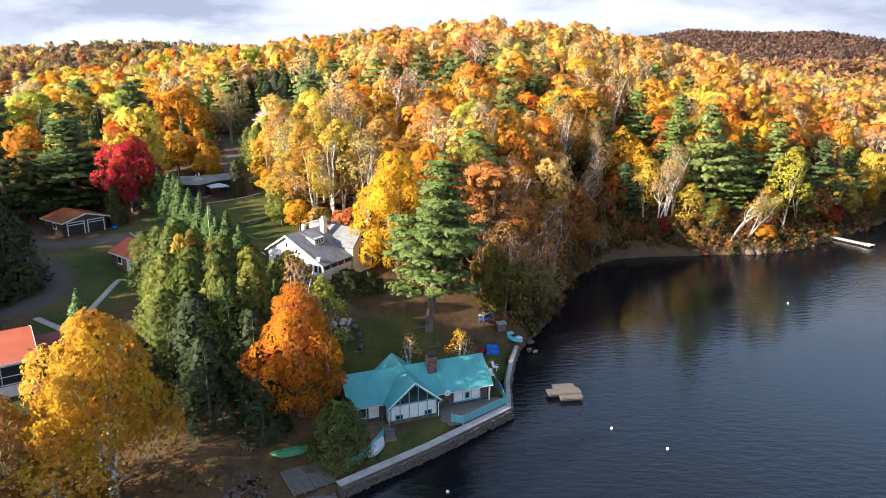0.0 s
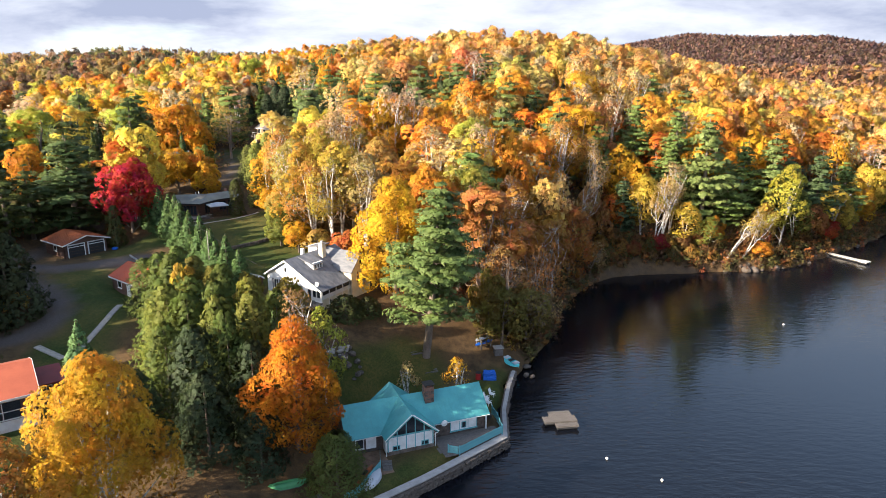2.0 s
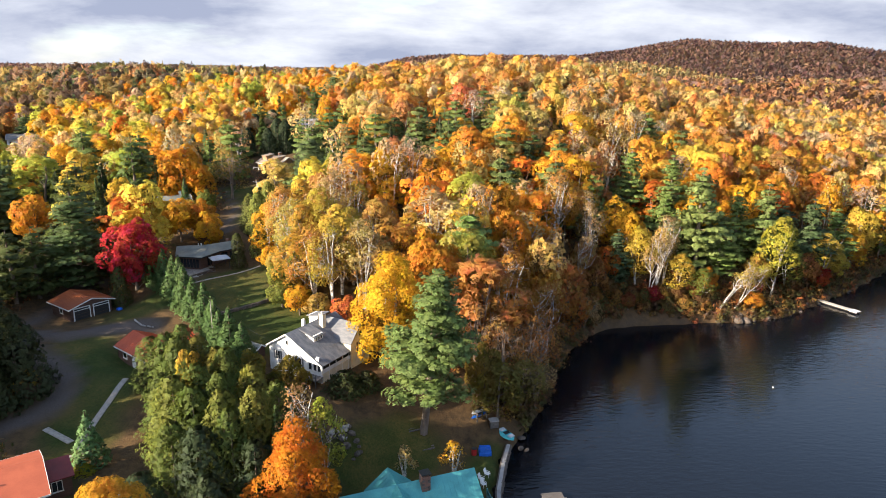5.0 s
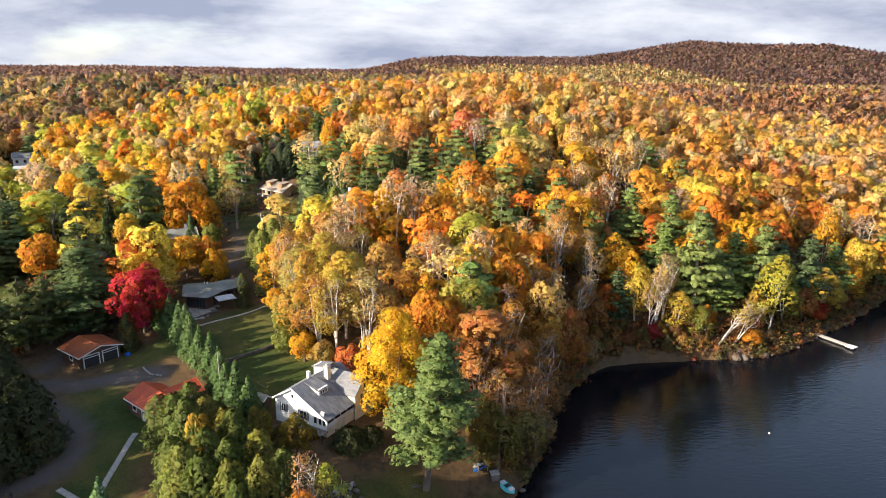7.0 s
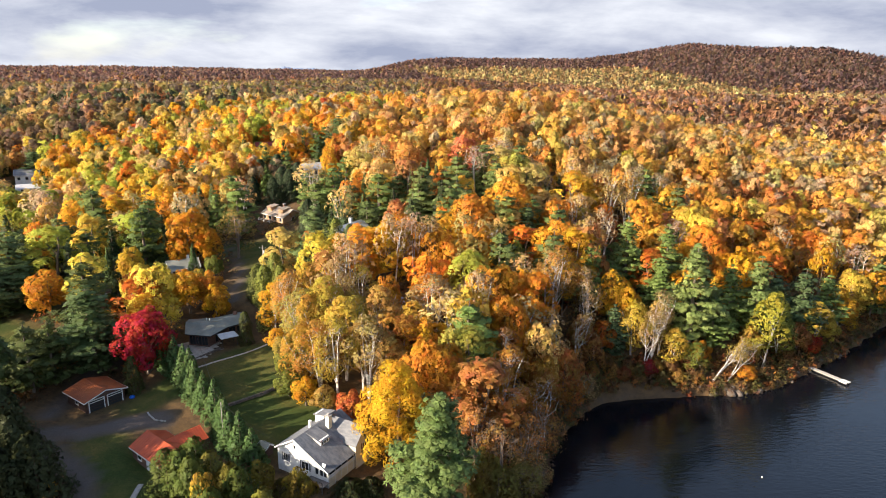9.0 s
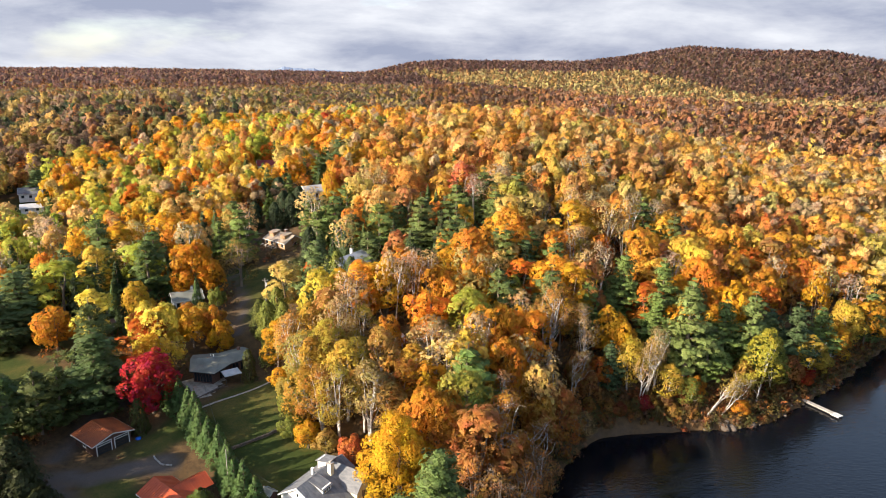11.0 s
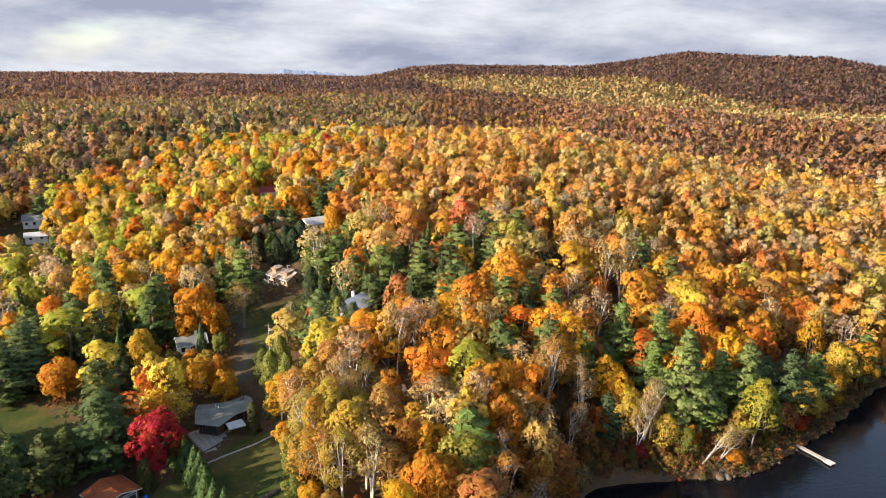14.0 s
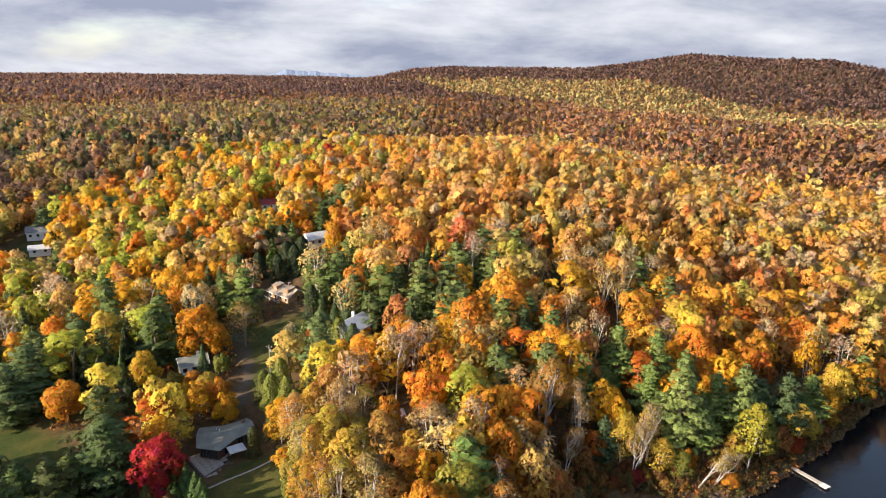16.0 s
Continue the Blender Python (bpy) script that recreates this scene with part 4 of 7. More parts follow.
stand(["pine"], "pines on the slope", "dark green pine standing above the autumn crowns",
      [(-184.9, 294.1, 14, 11.8, DEEP_GREEN), (-163.6, 309.5, 15, 12.3, DEEP_GREEN), (-43.8, 271.3, 17, 12.4, DEEP_GREEN), (-90, 235.4, 14, 10.3, DEEP_GREEN), (-76.3, 199.4, 11, 7.0, DEEP_GREEN), (-30.7, 153, 20, 11.1, (0.15, 0.20, 0.07)), (14.3, 170.4, 15, 7.2, DEEP_GREEN), (21.5, 165, 16, 7.7, DEEP_GREEN),
       (-98.9, 143.6, 18, 12.9, DEEP_GREEN), (-99.3, 136, 16, 11.1, DEEP_GREEN), (-98.9, 166.1, 14, 10.7, DEEP_GREEN), (-71.5, 349.6, 13, 10.5, DEEP_GREEN)])
stand(["cedar broad"], "dark evergreens beside the tan house", "dense dark evergreen beside the lane",
      [(-72.8, 234.6, 11, 7.4, DARK), (-67.7, 239.2, 11, 7.5, DARK), (-62.1, 242.7, 11, 7.5, DARK), (-52.7, 222.1, 11, 6.9, DARK), (-51.6, 229.1, 11, 7.1, DARK), (-65.6, 222.1, 10, 6.0, DARK), (-57.7, 218.5, 10, 6.0, DARK), (-71.6, 219.8, 11, 6.9, DARK), (-56.5, 226.5, 11, 7.1, DARK), (-40.3, 190.7, 11, 6.0, DARK)])
stand(["spruce"], "spruces in a dark patch", "slim dark spruce spire in a patch of spruces",
      [(-24.7, 202.4, 14, 4.6, SPRUCE), (-16.5, 213.5, 13, 4.6, SPRUCE), (-12.9, 203, 14, 4.4, SPRUCE), (-10.6, 209.2, 12, 4.4, SPRUCE), (-7.5, 202.3, 14, 4.6, SPRUCE), (-5.5, 213.3, 13, 4.6, SPRUCE), (-2.6, 203.7, 14, 4.4, SPRUCE), (-17.6, 204.1, 13, 4.4, SPRUCE), (-31.6, 190.6, 13, 4.2, SPRUCE), (-22.7, 180.9, 14, 4.2, SPRUCE), (-79.9, 150.3, 12, 3.8, SPRUCE), (-72, 164.3, 12, 3.8, SPRUCE)])


# ---- the woods ----
def soft(v, a, b):
    k = np.clip((v - a) / (b - a), 0, 1)
    return k * k * (3 - 2 * k)


CLEAR = [(line, wide + 1.2) for line, wide in LAWNS] + [(line, wide + 0.6) for line, wide in ROADS] + [([(-20, 62), (-2, 64), (8, 70)], 12), ([(-3, 72), (2, 84)], 9), ([(-18, 84), (-17, 98)], 11), ([(-40, 56), (-28, 62), (-34, 78)], 12), ([(-62, 70), (-62, 106)], 8), ([(-58, 88), (-50, 106)], 8), ([(-36, 88), (-48, 112)], 9),
                                                          ([(-53, 118), (-30, 88)], 4), ([(-48, 126), (-46, 136)], 9), ([(-68, 136), (-56, 146), (-44, 146)], 8), ([(-46, 156), (-46, 168)], 5), ([(-62, 150), (-66, 162)], 6), ([(-55, 208), (-50, 214)], 7), ([(-50, 236), (-50, 244)], 6), ([(-20, 158), (-16, 168)], 6), ([(-12, 132), (-10, 138)], 4), ([(-60, 56), (-70, 72), (-62, 92)], 9)]


def open_ground(x, y):
    hit = np.zeros(len(x), bool)
    for line, wide in CLEAR:
        hit |= near_line(x, y, line) < wide
    return hit


def scatter(rng, step, near, far, half=44.0):
    """A jittered grid of places on wooded land between two distances from the start of the path."""
    reach = far * math.sin(radians(half)) + 20
    gx, gy = np.meshgrid(np.arange(-reach, reach, step), np.arange(-20, far, step))
    x, y = gx.ravel() + rng.uniform(-0.42, 0.42, gx.size) * step, gy.ravel() + rng.uniform(-0.42, 0.42, gx.size) * step
    d, way = np.hypot(x, y), np.degrees(np.arctan2(x, y))
    ok = (d >= near) & (d < far) & (np.abs(way) < half)
    x, y = x[ok], y[ok]
    ok = (inland(x, y) > 1.6) & ~open_ground(x, y)
    return x[ok], y[ok]


# houses that stand free towards the lake: place, height of the eaves
OUTLOOK = [(-66.5, 161.0, 18.0), (-52.3, 208.0, 22.5), (-25.6, 171.5, 26.8), (-50.3, 247.0, 31.5), (-83.0, 304.0, 34.5), (-185.5, 289.0, 19.0), (-172.5, 268.0, 18.0), (-11.5, 135.0, 17.0), (-48.5, 134.5, 13.5), (-88, 138, 14.5), (-90, 130, 13.0), (-45, 190, 21), (-56.5, 175, 19)]


def kept_low(x, y, z, tall):
    """Trees below a house stay low enough for it to look out over the lake."""
    eye = np.array([0.6, 0.0, 84.0])
    for hx, hy, hz in OUTLOOK:
        far = math.hypot(hx - eye[0], hy - eye[1])
        ux, uy = (hx - eye[0]) / far, (hy - eye[1]) / far
        along = (x - eye[0]) * ux + (y - eye[1]) * uy
        off = np.abs((x - eye[0]) * uy - (y - eye[1]) * ux)
        line = eye[2] + (hz - eye[2]) * along / far
        tall = np.where((off < 6.0) & (along < far + 3) & (along > 40), np.minimum(tall, line - z), tall)
    return tall


def blot(x, y, cx, cy, r):
    return np.exp(-((x - cx) ** 2 + (y - cy) ** 2) / (2 * r * r))


def choose(rng, x, y):
    """For each place a kind (0 broadleaf, 1 thin, 2 pine, 3 spruce) and a colour, by the mix of trees in that part of
    the woods. Far off, cloud shade and sun are put into the colours.
    """
    n, d, way = len(x), np.hypot(x, y), np.degrees(np.arctan2(x, y))
    clump = np.array([noise.noise((a / 26, b / 26, 3.0)) for a, b in zip(x, y)])
    clump2 = np.array([noise.noise((a / 11, b / 11, 9.0)) for a, b in zip(x, y)])
    edge = d + 30 * clump + 12 * clump2
    # bounds of the belt whose cloud shade is put into the tree colours
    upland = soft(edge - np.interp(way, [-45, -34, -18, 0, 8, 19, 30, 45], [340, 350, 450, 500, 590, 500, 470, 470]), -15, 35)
    # bounds of the sunlit strip between the cloud shadows, painted paler
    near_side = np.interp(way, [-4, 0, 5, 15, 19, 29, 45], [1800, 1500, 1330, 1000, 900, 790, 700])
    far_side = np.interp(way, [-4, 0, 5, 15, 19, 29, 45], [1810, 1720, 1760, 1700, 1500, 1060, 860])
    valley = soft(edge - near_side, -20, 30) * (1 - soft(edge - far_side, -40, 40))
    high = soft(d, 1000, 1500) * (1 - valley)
    green = 0.05 + 0.05 * soft(-x, 0, 40) + 0.36 * soft(-x, 48, 85) * (1 - soft(y, 170, 240)) + 0.75 * blot(x, y, -52, 228, 15) + 0.6 * blot(x, y, -36, 185, 16) + 0.6 * blot(x, y, -12, 182, 10) + 0.55 * blot(x, y, 6, 195, 15) + 0.5 * blot(x, y, 22, 168, 12)
    green = green + 0.45 * soft(-x, 58, 64) * soft(y, 92, 98) * (1 - soft(y, 128, 134)) + 0.15 * soft(-x, 56, 66) * (1 - soft(y, 160, 180))
    green = green + 0.25 * soft(-x, 60, 100) * (1 - soft(y, 110, 130)) + 0.10 * soft(clump, 0.15, 0.4) * (1 - upland) * (y > 250)
    green = green + 0.20 * soft(-x, 20, 60) * soft(y, 190, 230) * soft(clump2, -0.25, 0.25)
    green = green * (1 - 0.8 * soft(x, -30, 0) * soft(y, 195, 240))
    green = np.where(upland > 0.5, 0.015 + 0.34 * soft(-way, 2, 14) * (1 - soft(d, 520, 760)) * soft(clump, -0.3, 0.2), green) * (1 - 0.8 * valley) * (1 - high)
    u = rng.random(n)
    thin = 0.18 + 0.40 * soft(x, 30, 80) * soft(y, 200, 250) * soft(clump, -0.25, 0.15) + 0.12 * soft(clump2, 0.1, 0.4)
    kind = np.where(u < green, np.where(rng.random(n) < 0.5, 2, 3), np.where(u < green + thin * (1 - green), 1, 0))
    autumn = np.array([GOLD, ORANGE, YELLOW, DEEP, LIME, RUST, (0.58, 0.40, 0.12), (0.56, 0.10, 0.04)])
    p = np.array([0.29, 0.30, 0.08, 0.06, 0.03, 0.12, 0.112, 0.008])
    left = np.array([0.16, 0.15, 0.22, 0.06, 0.20, 0.07, 0.13, 0.01])
    side = soft(-x, 25, 90)
    cdf = np.cumsum(p * (1 - side[:, None]) + left * side[:, None], 1)
    v = 0.42 * rng.random(n) + 0.6 * clump2 + 0.4 * clump
    v = (np.argsort(np.argsort(v)) / n)[:, None]
    colour = autumn[np.minimum((v > cdf / cdf[:, -1:]).sum(1), 7)]
    pale = 0.30 * soft(y, 150, 260) * soft(x, -60, 0)
    colour = colour + (np.array((0.62, 0.44, 0.20)) - colour) * pale[:, None]
    colour = np.where((kind == 1)[:, None], np.array([(0.58, 0.38, 0.15), (0.47, 0.34, 0.20), (0.52, 0.41, 0.15)])[rng.integers(0, 3, n)], colour)
    # russet crowns, with cloud shade put into their dark tones
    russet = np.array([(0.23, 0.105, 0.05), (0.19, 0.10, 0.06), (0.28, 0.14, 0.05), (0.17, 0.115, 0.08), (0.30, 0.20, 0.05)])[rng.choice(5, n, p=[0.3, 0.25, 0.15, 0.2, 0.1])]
    # the painted cloud shade thins and deepens again by bearing
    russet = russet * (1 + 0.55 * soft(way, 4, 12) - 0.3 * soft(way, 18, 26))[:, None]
    # far hills: cloud shade and haze put into the purple-brown
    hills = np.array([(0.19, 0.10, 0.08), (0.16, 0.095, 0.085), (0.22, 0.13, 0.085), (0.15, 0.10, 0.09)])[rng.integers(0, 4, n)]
    # sunlit strip: the sunlight is put into paler gold tones
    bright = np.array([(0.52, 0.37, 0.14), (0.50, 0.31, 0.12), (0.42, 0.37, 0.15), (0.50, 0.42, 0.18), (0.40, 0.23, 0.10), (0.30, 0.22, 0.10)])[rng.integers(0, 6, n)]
    # the western valley: dull gold, olive and brown in drifts, muted by painted cloud shade
    clouded_drift = 1.25 * np.array([(0.30, 0.20, 0.06), (0.20, 0.17, 0.06), (0.17, 0.105, 0.065), (0.15, 0.10, 0.07), (0.20, 0.165, 0.05), (0.27, 0.13, 0.05), (0.15, 0.12, 0.075)])
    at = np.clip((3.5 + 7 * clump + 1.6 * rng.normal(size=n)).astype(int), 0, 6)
    russet = np.where(((way < -2) & (d < 1000))[:, None], clouded_drift[at], russet)
    evergreen = (kind >= 2)
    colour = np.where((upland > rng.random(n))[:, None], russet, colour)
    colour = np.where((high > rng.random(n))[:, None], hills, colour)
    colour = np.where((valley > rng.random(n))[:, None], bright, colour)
    colour = np.where(evergreen[:, None], np.where((kind == 2)[:, None], np.where((d > 430)[:, None], np.array((0.11, 0.13, 0.06)), np.array((0.13, 0.175, 0.05))), np.array((0.065, 0.095, 0.035))), colour)
    # near western evergreens: the shade there is put into a darker green
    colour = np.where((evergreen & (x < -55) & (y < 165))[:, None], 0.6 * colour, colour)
    colour = np.where(evergreen[:, None], colour, 1.12 * colour)
    colour = colour * rng.uniform(0.9, 1.25, (n, 1)) * rng.uniform(0.92, 1.08, (n, 3))
    tall = np.where(kind == 2, rng.uniform(14, 20, n), np.where(kind == 3, rng.uniform(9, 16, n), rng.uniform(12, 19, n)))
    tall = np.where((kind == 2) & (d > 225), 0.78 * tall, tall)
    return kind, np.clip(colour, 0.01, 0.9), tall


rng = np.random.default_rng(5)
tree_kind("wood 0", "maple_tree", broadleaf(31, 800, high=14, wide=8, base=1.2, lumps=30, size=1.0, sides=4, flat=1.2, wild=0.15), LEAF, BARK)
tree_kind("wood 1", "maple_tree", broadleaf(32, 800, high=15, wide=9, base=1.4, lumps=34, size=1.05, sides=4, flat=1.25, wild=0.25), LEAF, BARK)
tree_kind("wood 2", "maple_tree", broadleaf(33, 760, high=14, wide=7, base=1.2, lumps=26, size=0.96, sides=4, flat=1.3, wild=0.15), LEAF, BARK)
tree_kind("thin 0", "birch_tree", sparse(34, 420, size=0.66, twigs=36, sides=4), LEAF, BIRCH)
tree_kind("thin 1", "birch_tree", sparse(35, 360, size=0.62, twigs=36, stems=3, sides=4), LEAF, BIRCH)
tree_kind("far pine", "pine_tree", pine(36, 760, high=17, wide=8.5, base=2.0, size=1.25, sides=4, step=1.35), NEEDLE, BARK)
tree_kind("far spruce", "spruce_tree", cone_tree(37, 480, high=12, wide=4.6, size=0.95), NEEDLE, BARK)
placed = [(o.location.x, o.location.y) for o in bpy.data.objects if o.name.split(".")[0].endswith(("_tree", "bush"))]
x, y = scatter(rng, 6.3, 40, 225, half=40)
def beside(x, y):
    """Room left by the trees that are already planted."""
    return np.array([min(math.hypot(a - p, b - q) for p, q in placed) > (3.6 if b < 175 else 4.6) for a, b in zip(x, y)])


free = beside(x, y)
free &= ~((x > -76) & (x < -45) & (y > 60) & (y < 101))
free &= ~((inland(x, y) < 17) & (x > 36) & (x < 104))
x, y = x[free], y[free]
kind, colour, tall = choose(rng, x, y)
tall = kept_low(x, y, land(x, y), tall)
stay = tall > 6.0
x, y, kind, colour, tall = x[stay], y[stay], kind[stay], colour[stay], tall[stay]
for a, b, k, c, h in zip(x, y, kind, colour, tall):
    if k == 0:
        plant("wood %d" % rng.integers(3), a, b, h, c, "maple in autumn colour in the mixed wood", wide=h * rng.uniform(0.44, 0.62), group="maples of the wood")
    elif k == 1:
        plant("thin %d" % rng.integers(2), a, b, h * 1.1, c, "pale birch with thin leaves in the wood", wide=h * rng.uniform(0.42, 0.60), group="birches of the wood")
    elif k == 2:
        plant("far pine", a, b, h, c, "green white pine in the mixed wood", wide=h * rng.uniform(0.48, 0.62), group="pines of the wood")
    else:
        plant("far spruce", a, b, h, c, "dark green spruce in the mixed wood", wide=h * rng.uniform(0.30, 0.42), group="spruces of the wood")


def around(rng, step):
    """Places on the western bank, behind and beside the first view."""
    gx, gy = np.meshgrid(np.arange(-420, -50, step), np.arange(-330, 330, step))
    x, y = gx.ravel() + rng.uniform(-0.4, 0.4, gx.size) * step, gy.ravel() + rng.uniform(-0.4, 0.4, gx.size) * step
    ok = (inland(x, y) > 3) & ((np.degrees(np.arctan2(x, y)) < -44.5) | (y < 0)) & (np.hypot(x + 40, y - 45) > 52) & ~open_ground(x, y)
    return x[ok], y[ok]


def woods(name, label, rng, step, near, far, detail, mat, half=44.0, bigger=1.0):
    """All the trees of one belt in one mesh of real crowns."""
    n0, size, n2, n3 = detail
    shapes = {0: [broadleaf(s, n0, high=1.0, wide=0.54, base=0.10, lumps=15, size=size, corners=3, sides=3, thick=0.014, flat=1.3, wild=0.1)[0] for s in range(40, 48)],
              1: [broadleaf(s, max(int(n0 * 0.85), 8), high=1.0, wide=0.44, base=0.18, lumps=12, size=size * 0.9, corners=3, sides=3, thick=0.014)[0] for s in range(50, 55)],
              2: [pine(s, n2, high=1.0 * 17, wide=9.5, base=2.0, size=size * 16, corners=3, sides=3, step=1.6)[0] for s in range(60, 64)],
              3: [cone_tree(s, n3, high=1.0, wide=0.36, base=0.02, size=size * 0.85, corners=3)[0] for s in range(70, 74)]}
    shapes[2] = [(p / 17.0, f, o) for p, f, o in shapes[2]]
    x, y = scatter(rng, step, near, far, half) if half < 180 else around(rng, step)
    if near < 300 and half < 180:
        keep = beside(x, y)
        x, y = x[keep], y[keep]
    kind, colour, tall = choose(rng, x, y)
    z = land(x, y) - 0.3
    tall = kept_low(x, y, z, tall * bigger)
    stay = tall > 5.0
    x, y, z, kind, colour, tall = x[stay], y[stay], z[stay], kind[stay], colour[stay], tall[stay]
    spin, wide = rng.uniform(0, 2 * np.pi, len(x)), rng.uniform(0.75, 1.08, len(x)) * tall
    pts, tints, outs = [], [], []
    for k, group in shapes.items():
        which = rng.integers(0, len(group), len(x))
        for s, (p, f, o) in enumerate(group):
            at = np.where((kind == k) & (which == s))[0]
            if not len(at):
                continue
            c, sn = np.cos(spin[at])[:, None], np.sin(spin[at])[:, None]
            q = np.stack([(p[:, 0] * c - p[:, 1] * sn) * wide[at, None] + x[at, None], (p[:, 0] * sn + p[:, 1] * c) * wide[at, None] + y[at, None], p[:, 2] * tall[at, None] + z[at, None]], 2)
            pts.append(q.reshape(-1, 3))
            outs.append(np.stack([o[:, 0] * c - o[:, 1] * sn, o[:, 0] * sn + o[:, 1] * c, np.broadcast_to(o[:, 2], (len(at), len(o)))], 2).reshape(-1, 3))
            tints.append(np.repeat(np.concatenate([colour[at], np.ones((len(at), 1))], 1), len(p), 0))
    pts = np.concatenate(pts)
    me = mesh_of(name, pts, np.arange(len(pts)).reshape(-1, 3), mat, np.concatenate(tints), np.concatenate(outs))
    tagged(new(name, me), label, "woods", kind="stuff")


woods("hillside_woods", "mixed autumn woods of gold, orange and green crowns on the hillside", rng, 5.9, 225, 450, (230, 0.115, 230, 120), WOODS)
woods("upland_woods", "russet and gold autumn woods beyond the hill, cloud shade put into their colours", rng, 7.2, 450, 950, (38, 0.225, 44, 26), FAR_WOODS)
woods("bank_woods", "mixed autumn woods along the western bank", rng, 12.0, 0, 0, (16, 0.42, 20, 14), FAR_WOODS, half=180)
woods("far_woods", "distant brown and golden woods on far hills, with painted cloud shade, sun and haze", rng, 13.2, 950, 2900, (11, 0.38, 18, 10), HILL_WOODS, half=38, bigger=0.9)


# ---- undergrowth under the trees and along the shore ----
def undergrowth():
    rng = np.random.default_rng(8)
    x, y = scatter(rng, 2.3, 40, 215, half=42)
    ok = (inland(x, y) > 1.0) & ((rng.random(len(x)) < 0.6) | (inland(x, y) < 16))
    x, y = x[ok], y[ok]
    shades = np.array([(0.30, 0.15, 0.04), (0.16, 0.15, 0.035), (0.40, 0.25, 0.05), (0.22, 0.10, 0.04), (0.10, 0.11, 0.03), (0.45, 0.15, 0.04)])
    cs, ns, ts = [], [], []
    z = land(x, y)
    for a, b, c in zip(x, y, z):
        n, r, h = 26, rng.uniform(0.8, 1.9), rng.uniform(1.0, 3.8)
        d = unit(rng.normal(size=(n, 3)) + np.array([0, 0, 0.5]))
        cs.append(np.array([a, b, c + 0.45 * h]) + d * np.array([r, r, 0.55 * h]) * rng.uniform(0.5, 1.1, (n, 1)))
        ns.append(unit(d + 0.6 * rng.normal(size=(n, 3))))
        ts.append(np.repeat(shades[rng.integers(6)][None] * rng.uniform(0.7, 1.2), n, 0))
    pts, faces, out = leaves(rng, np.concatenate(cs), np.concatenate(ns), 0.58, 3)
    tint = np.repeat(np.concatenate([np.concatenate(ts), np.ones((len(faces), 1))], 1), 3, 0)
    tagged(new("undergrowth", mesh_of("undergrowth", pts, faces, BRUSH, tint, out)), "russet and olive brush under the trees", "undergrowth", kind="stuff")


undergrowth()


# ---- brush that overhangs the water's edge ----
def shore_brush():
    rng = np.random.default_rng(12)
    shades = np.array([(0.22, 0.12, 0.05), (0.14, 0.12, 0.04), (0.30, 0.18, 0.05), (0.16, 0.09, 0.05), (0.09, 0.09, 0.03), (0.35, 0.13, 0.04)])
    cs, ns, ts = [], [], []
    for (ax, ay), (bx, by) in zip(SHORE[12:34], SHORE[13:35]):
        long = math.hypot(bx - ax, by - ay)
        nx, ny = -(by - ay) / long, (bx - ax) / long
        beach = 34 < (ax + bx) / 2 < 52
        for k in range(int(long / (0.20 if ax > 31 else 0.16))):
            f, off = rng.random(), rng.uniform(1.1 if beach else -0.4, 6.5)
            x, y = ax + (bx - ax) * f + nx * off, ay + (by - ay) * f + ny * off
            if math.hypot(x - 8.8, y - 83.5) < 4.2:
                continue
            n, w, h = 30, rng.uniform(0.7, 1.5), rng.uniform(1.0, 3.4)
            d = unit(rng.normal(size=(n, 3)) + np.array([0, 0, 0.4]))
            cs.append(np.array([x, y, ground_at(x, y) + 0.45 * h]) + d * np.array([w, w, 0.55 * h]) * rng.uniform(0.5, 1.1, (n, 1)))
            ns.append(unit(d + 0.5 * rng.normal(size=(n, 3))))
            ts.append(np.repeat(shades[rng.integers(6)][None] * rng.uniform(0.6, 1.2), n, 0))
    pts, faces, out = leaves(rng, np.concatenate(cs), np.concatenate(ns), 0.62, 3)
    tint = np.repeat(np.concatenate([np.concatenate(ts), np.ones((len(faces), 1))], 1), 3, 0)
    tagged(new("shore_brush", mesh_of("shore_brush", pts, faces, BRUSH, tint, out)), "tangled brown and olive brush along the water's edge", "brush", kind="stuff")


shore_brush()


# ---- building blocks ----
def box(x0, x1, y0, y1, z0, z1):
    p = [(x, y, z) for z in (z0, z1) for x, y in ((x0, y0), (x1, y0), (x1, y1), (x0, y1))]
    return p, [(3, 2, 1, 0), (4, 5, 6, 7), (0, 1, 5, 4), (1, 2, 6, 5), (2, 3, 7, 6), (3, 0, 4, 7)]


def slab(a, b, c, d, thick):
    """A plate under the four corners (seen from above, against the clock)."""
    q = [Vector(v) for v in (a, b, c, d)]
    n = (q[1] - q[0]).cross(q[3] - q[0]).normalized() * -thick
    return [tuple(v) for v in q] + [tuple(v + n) for v in q], [(0, 1, 2, 3), (7, 6, 5, 4), (0, 4, 5, 1), (1, 5, 6, 2), (2, 6, 7, 3), (3, 7, 4, 0)]


def prism(outline, y0, y1):
    """An outline in x and z, drawn out from y0 to y1."""
    n = len(outline)
    p = [(x, y0, z) for x, z in outline] + [(x, y1, z) for x, z in outline]
    return p, [tuple(range(n)), tuple(range(2 * n - 1, n - 1, -1))] + [(i, i + n, (i + 1) % n + n, (i + 1) % n) for i in range(n)]


def beam(a, b, r, sides=6):
    p, f = tube([a, b], [r, r], sides)
    n = len(p) // 2
    return [tuple(v) for v in p], [tuple(int(i) for i in q) for q in f] + [tuple(range(n - 1, -1, -1)), tuple(range(n, 2 * n))]


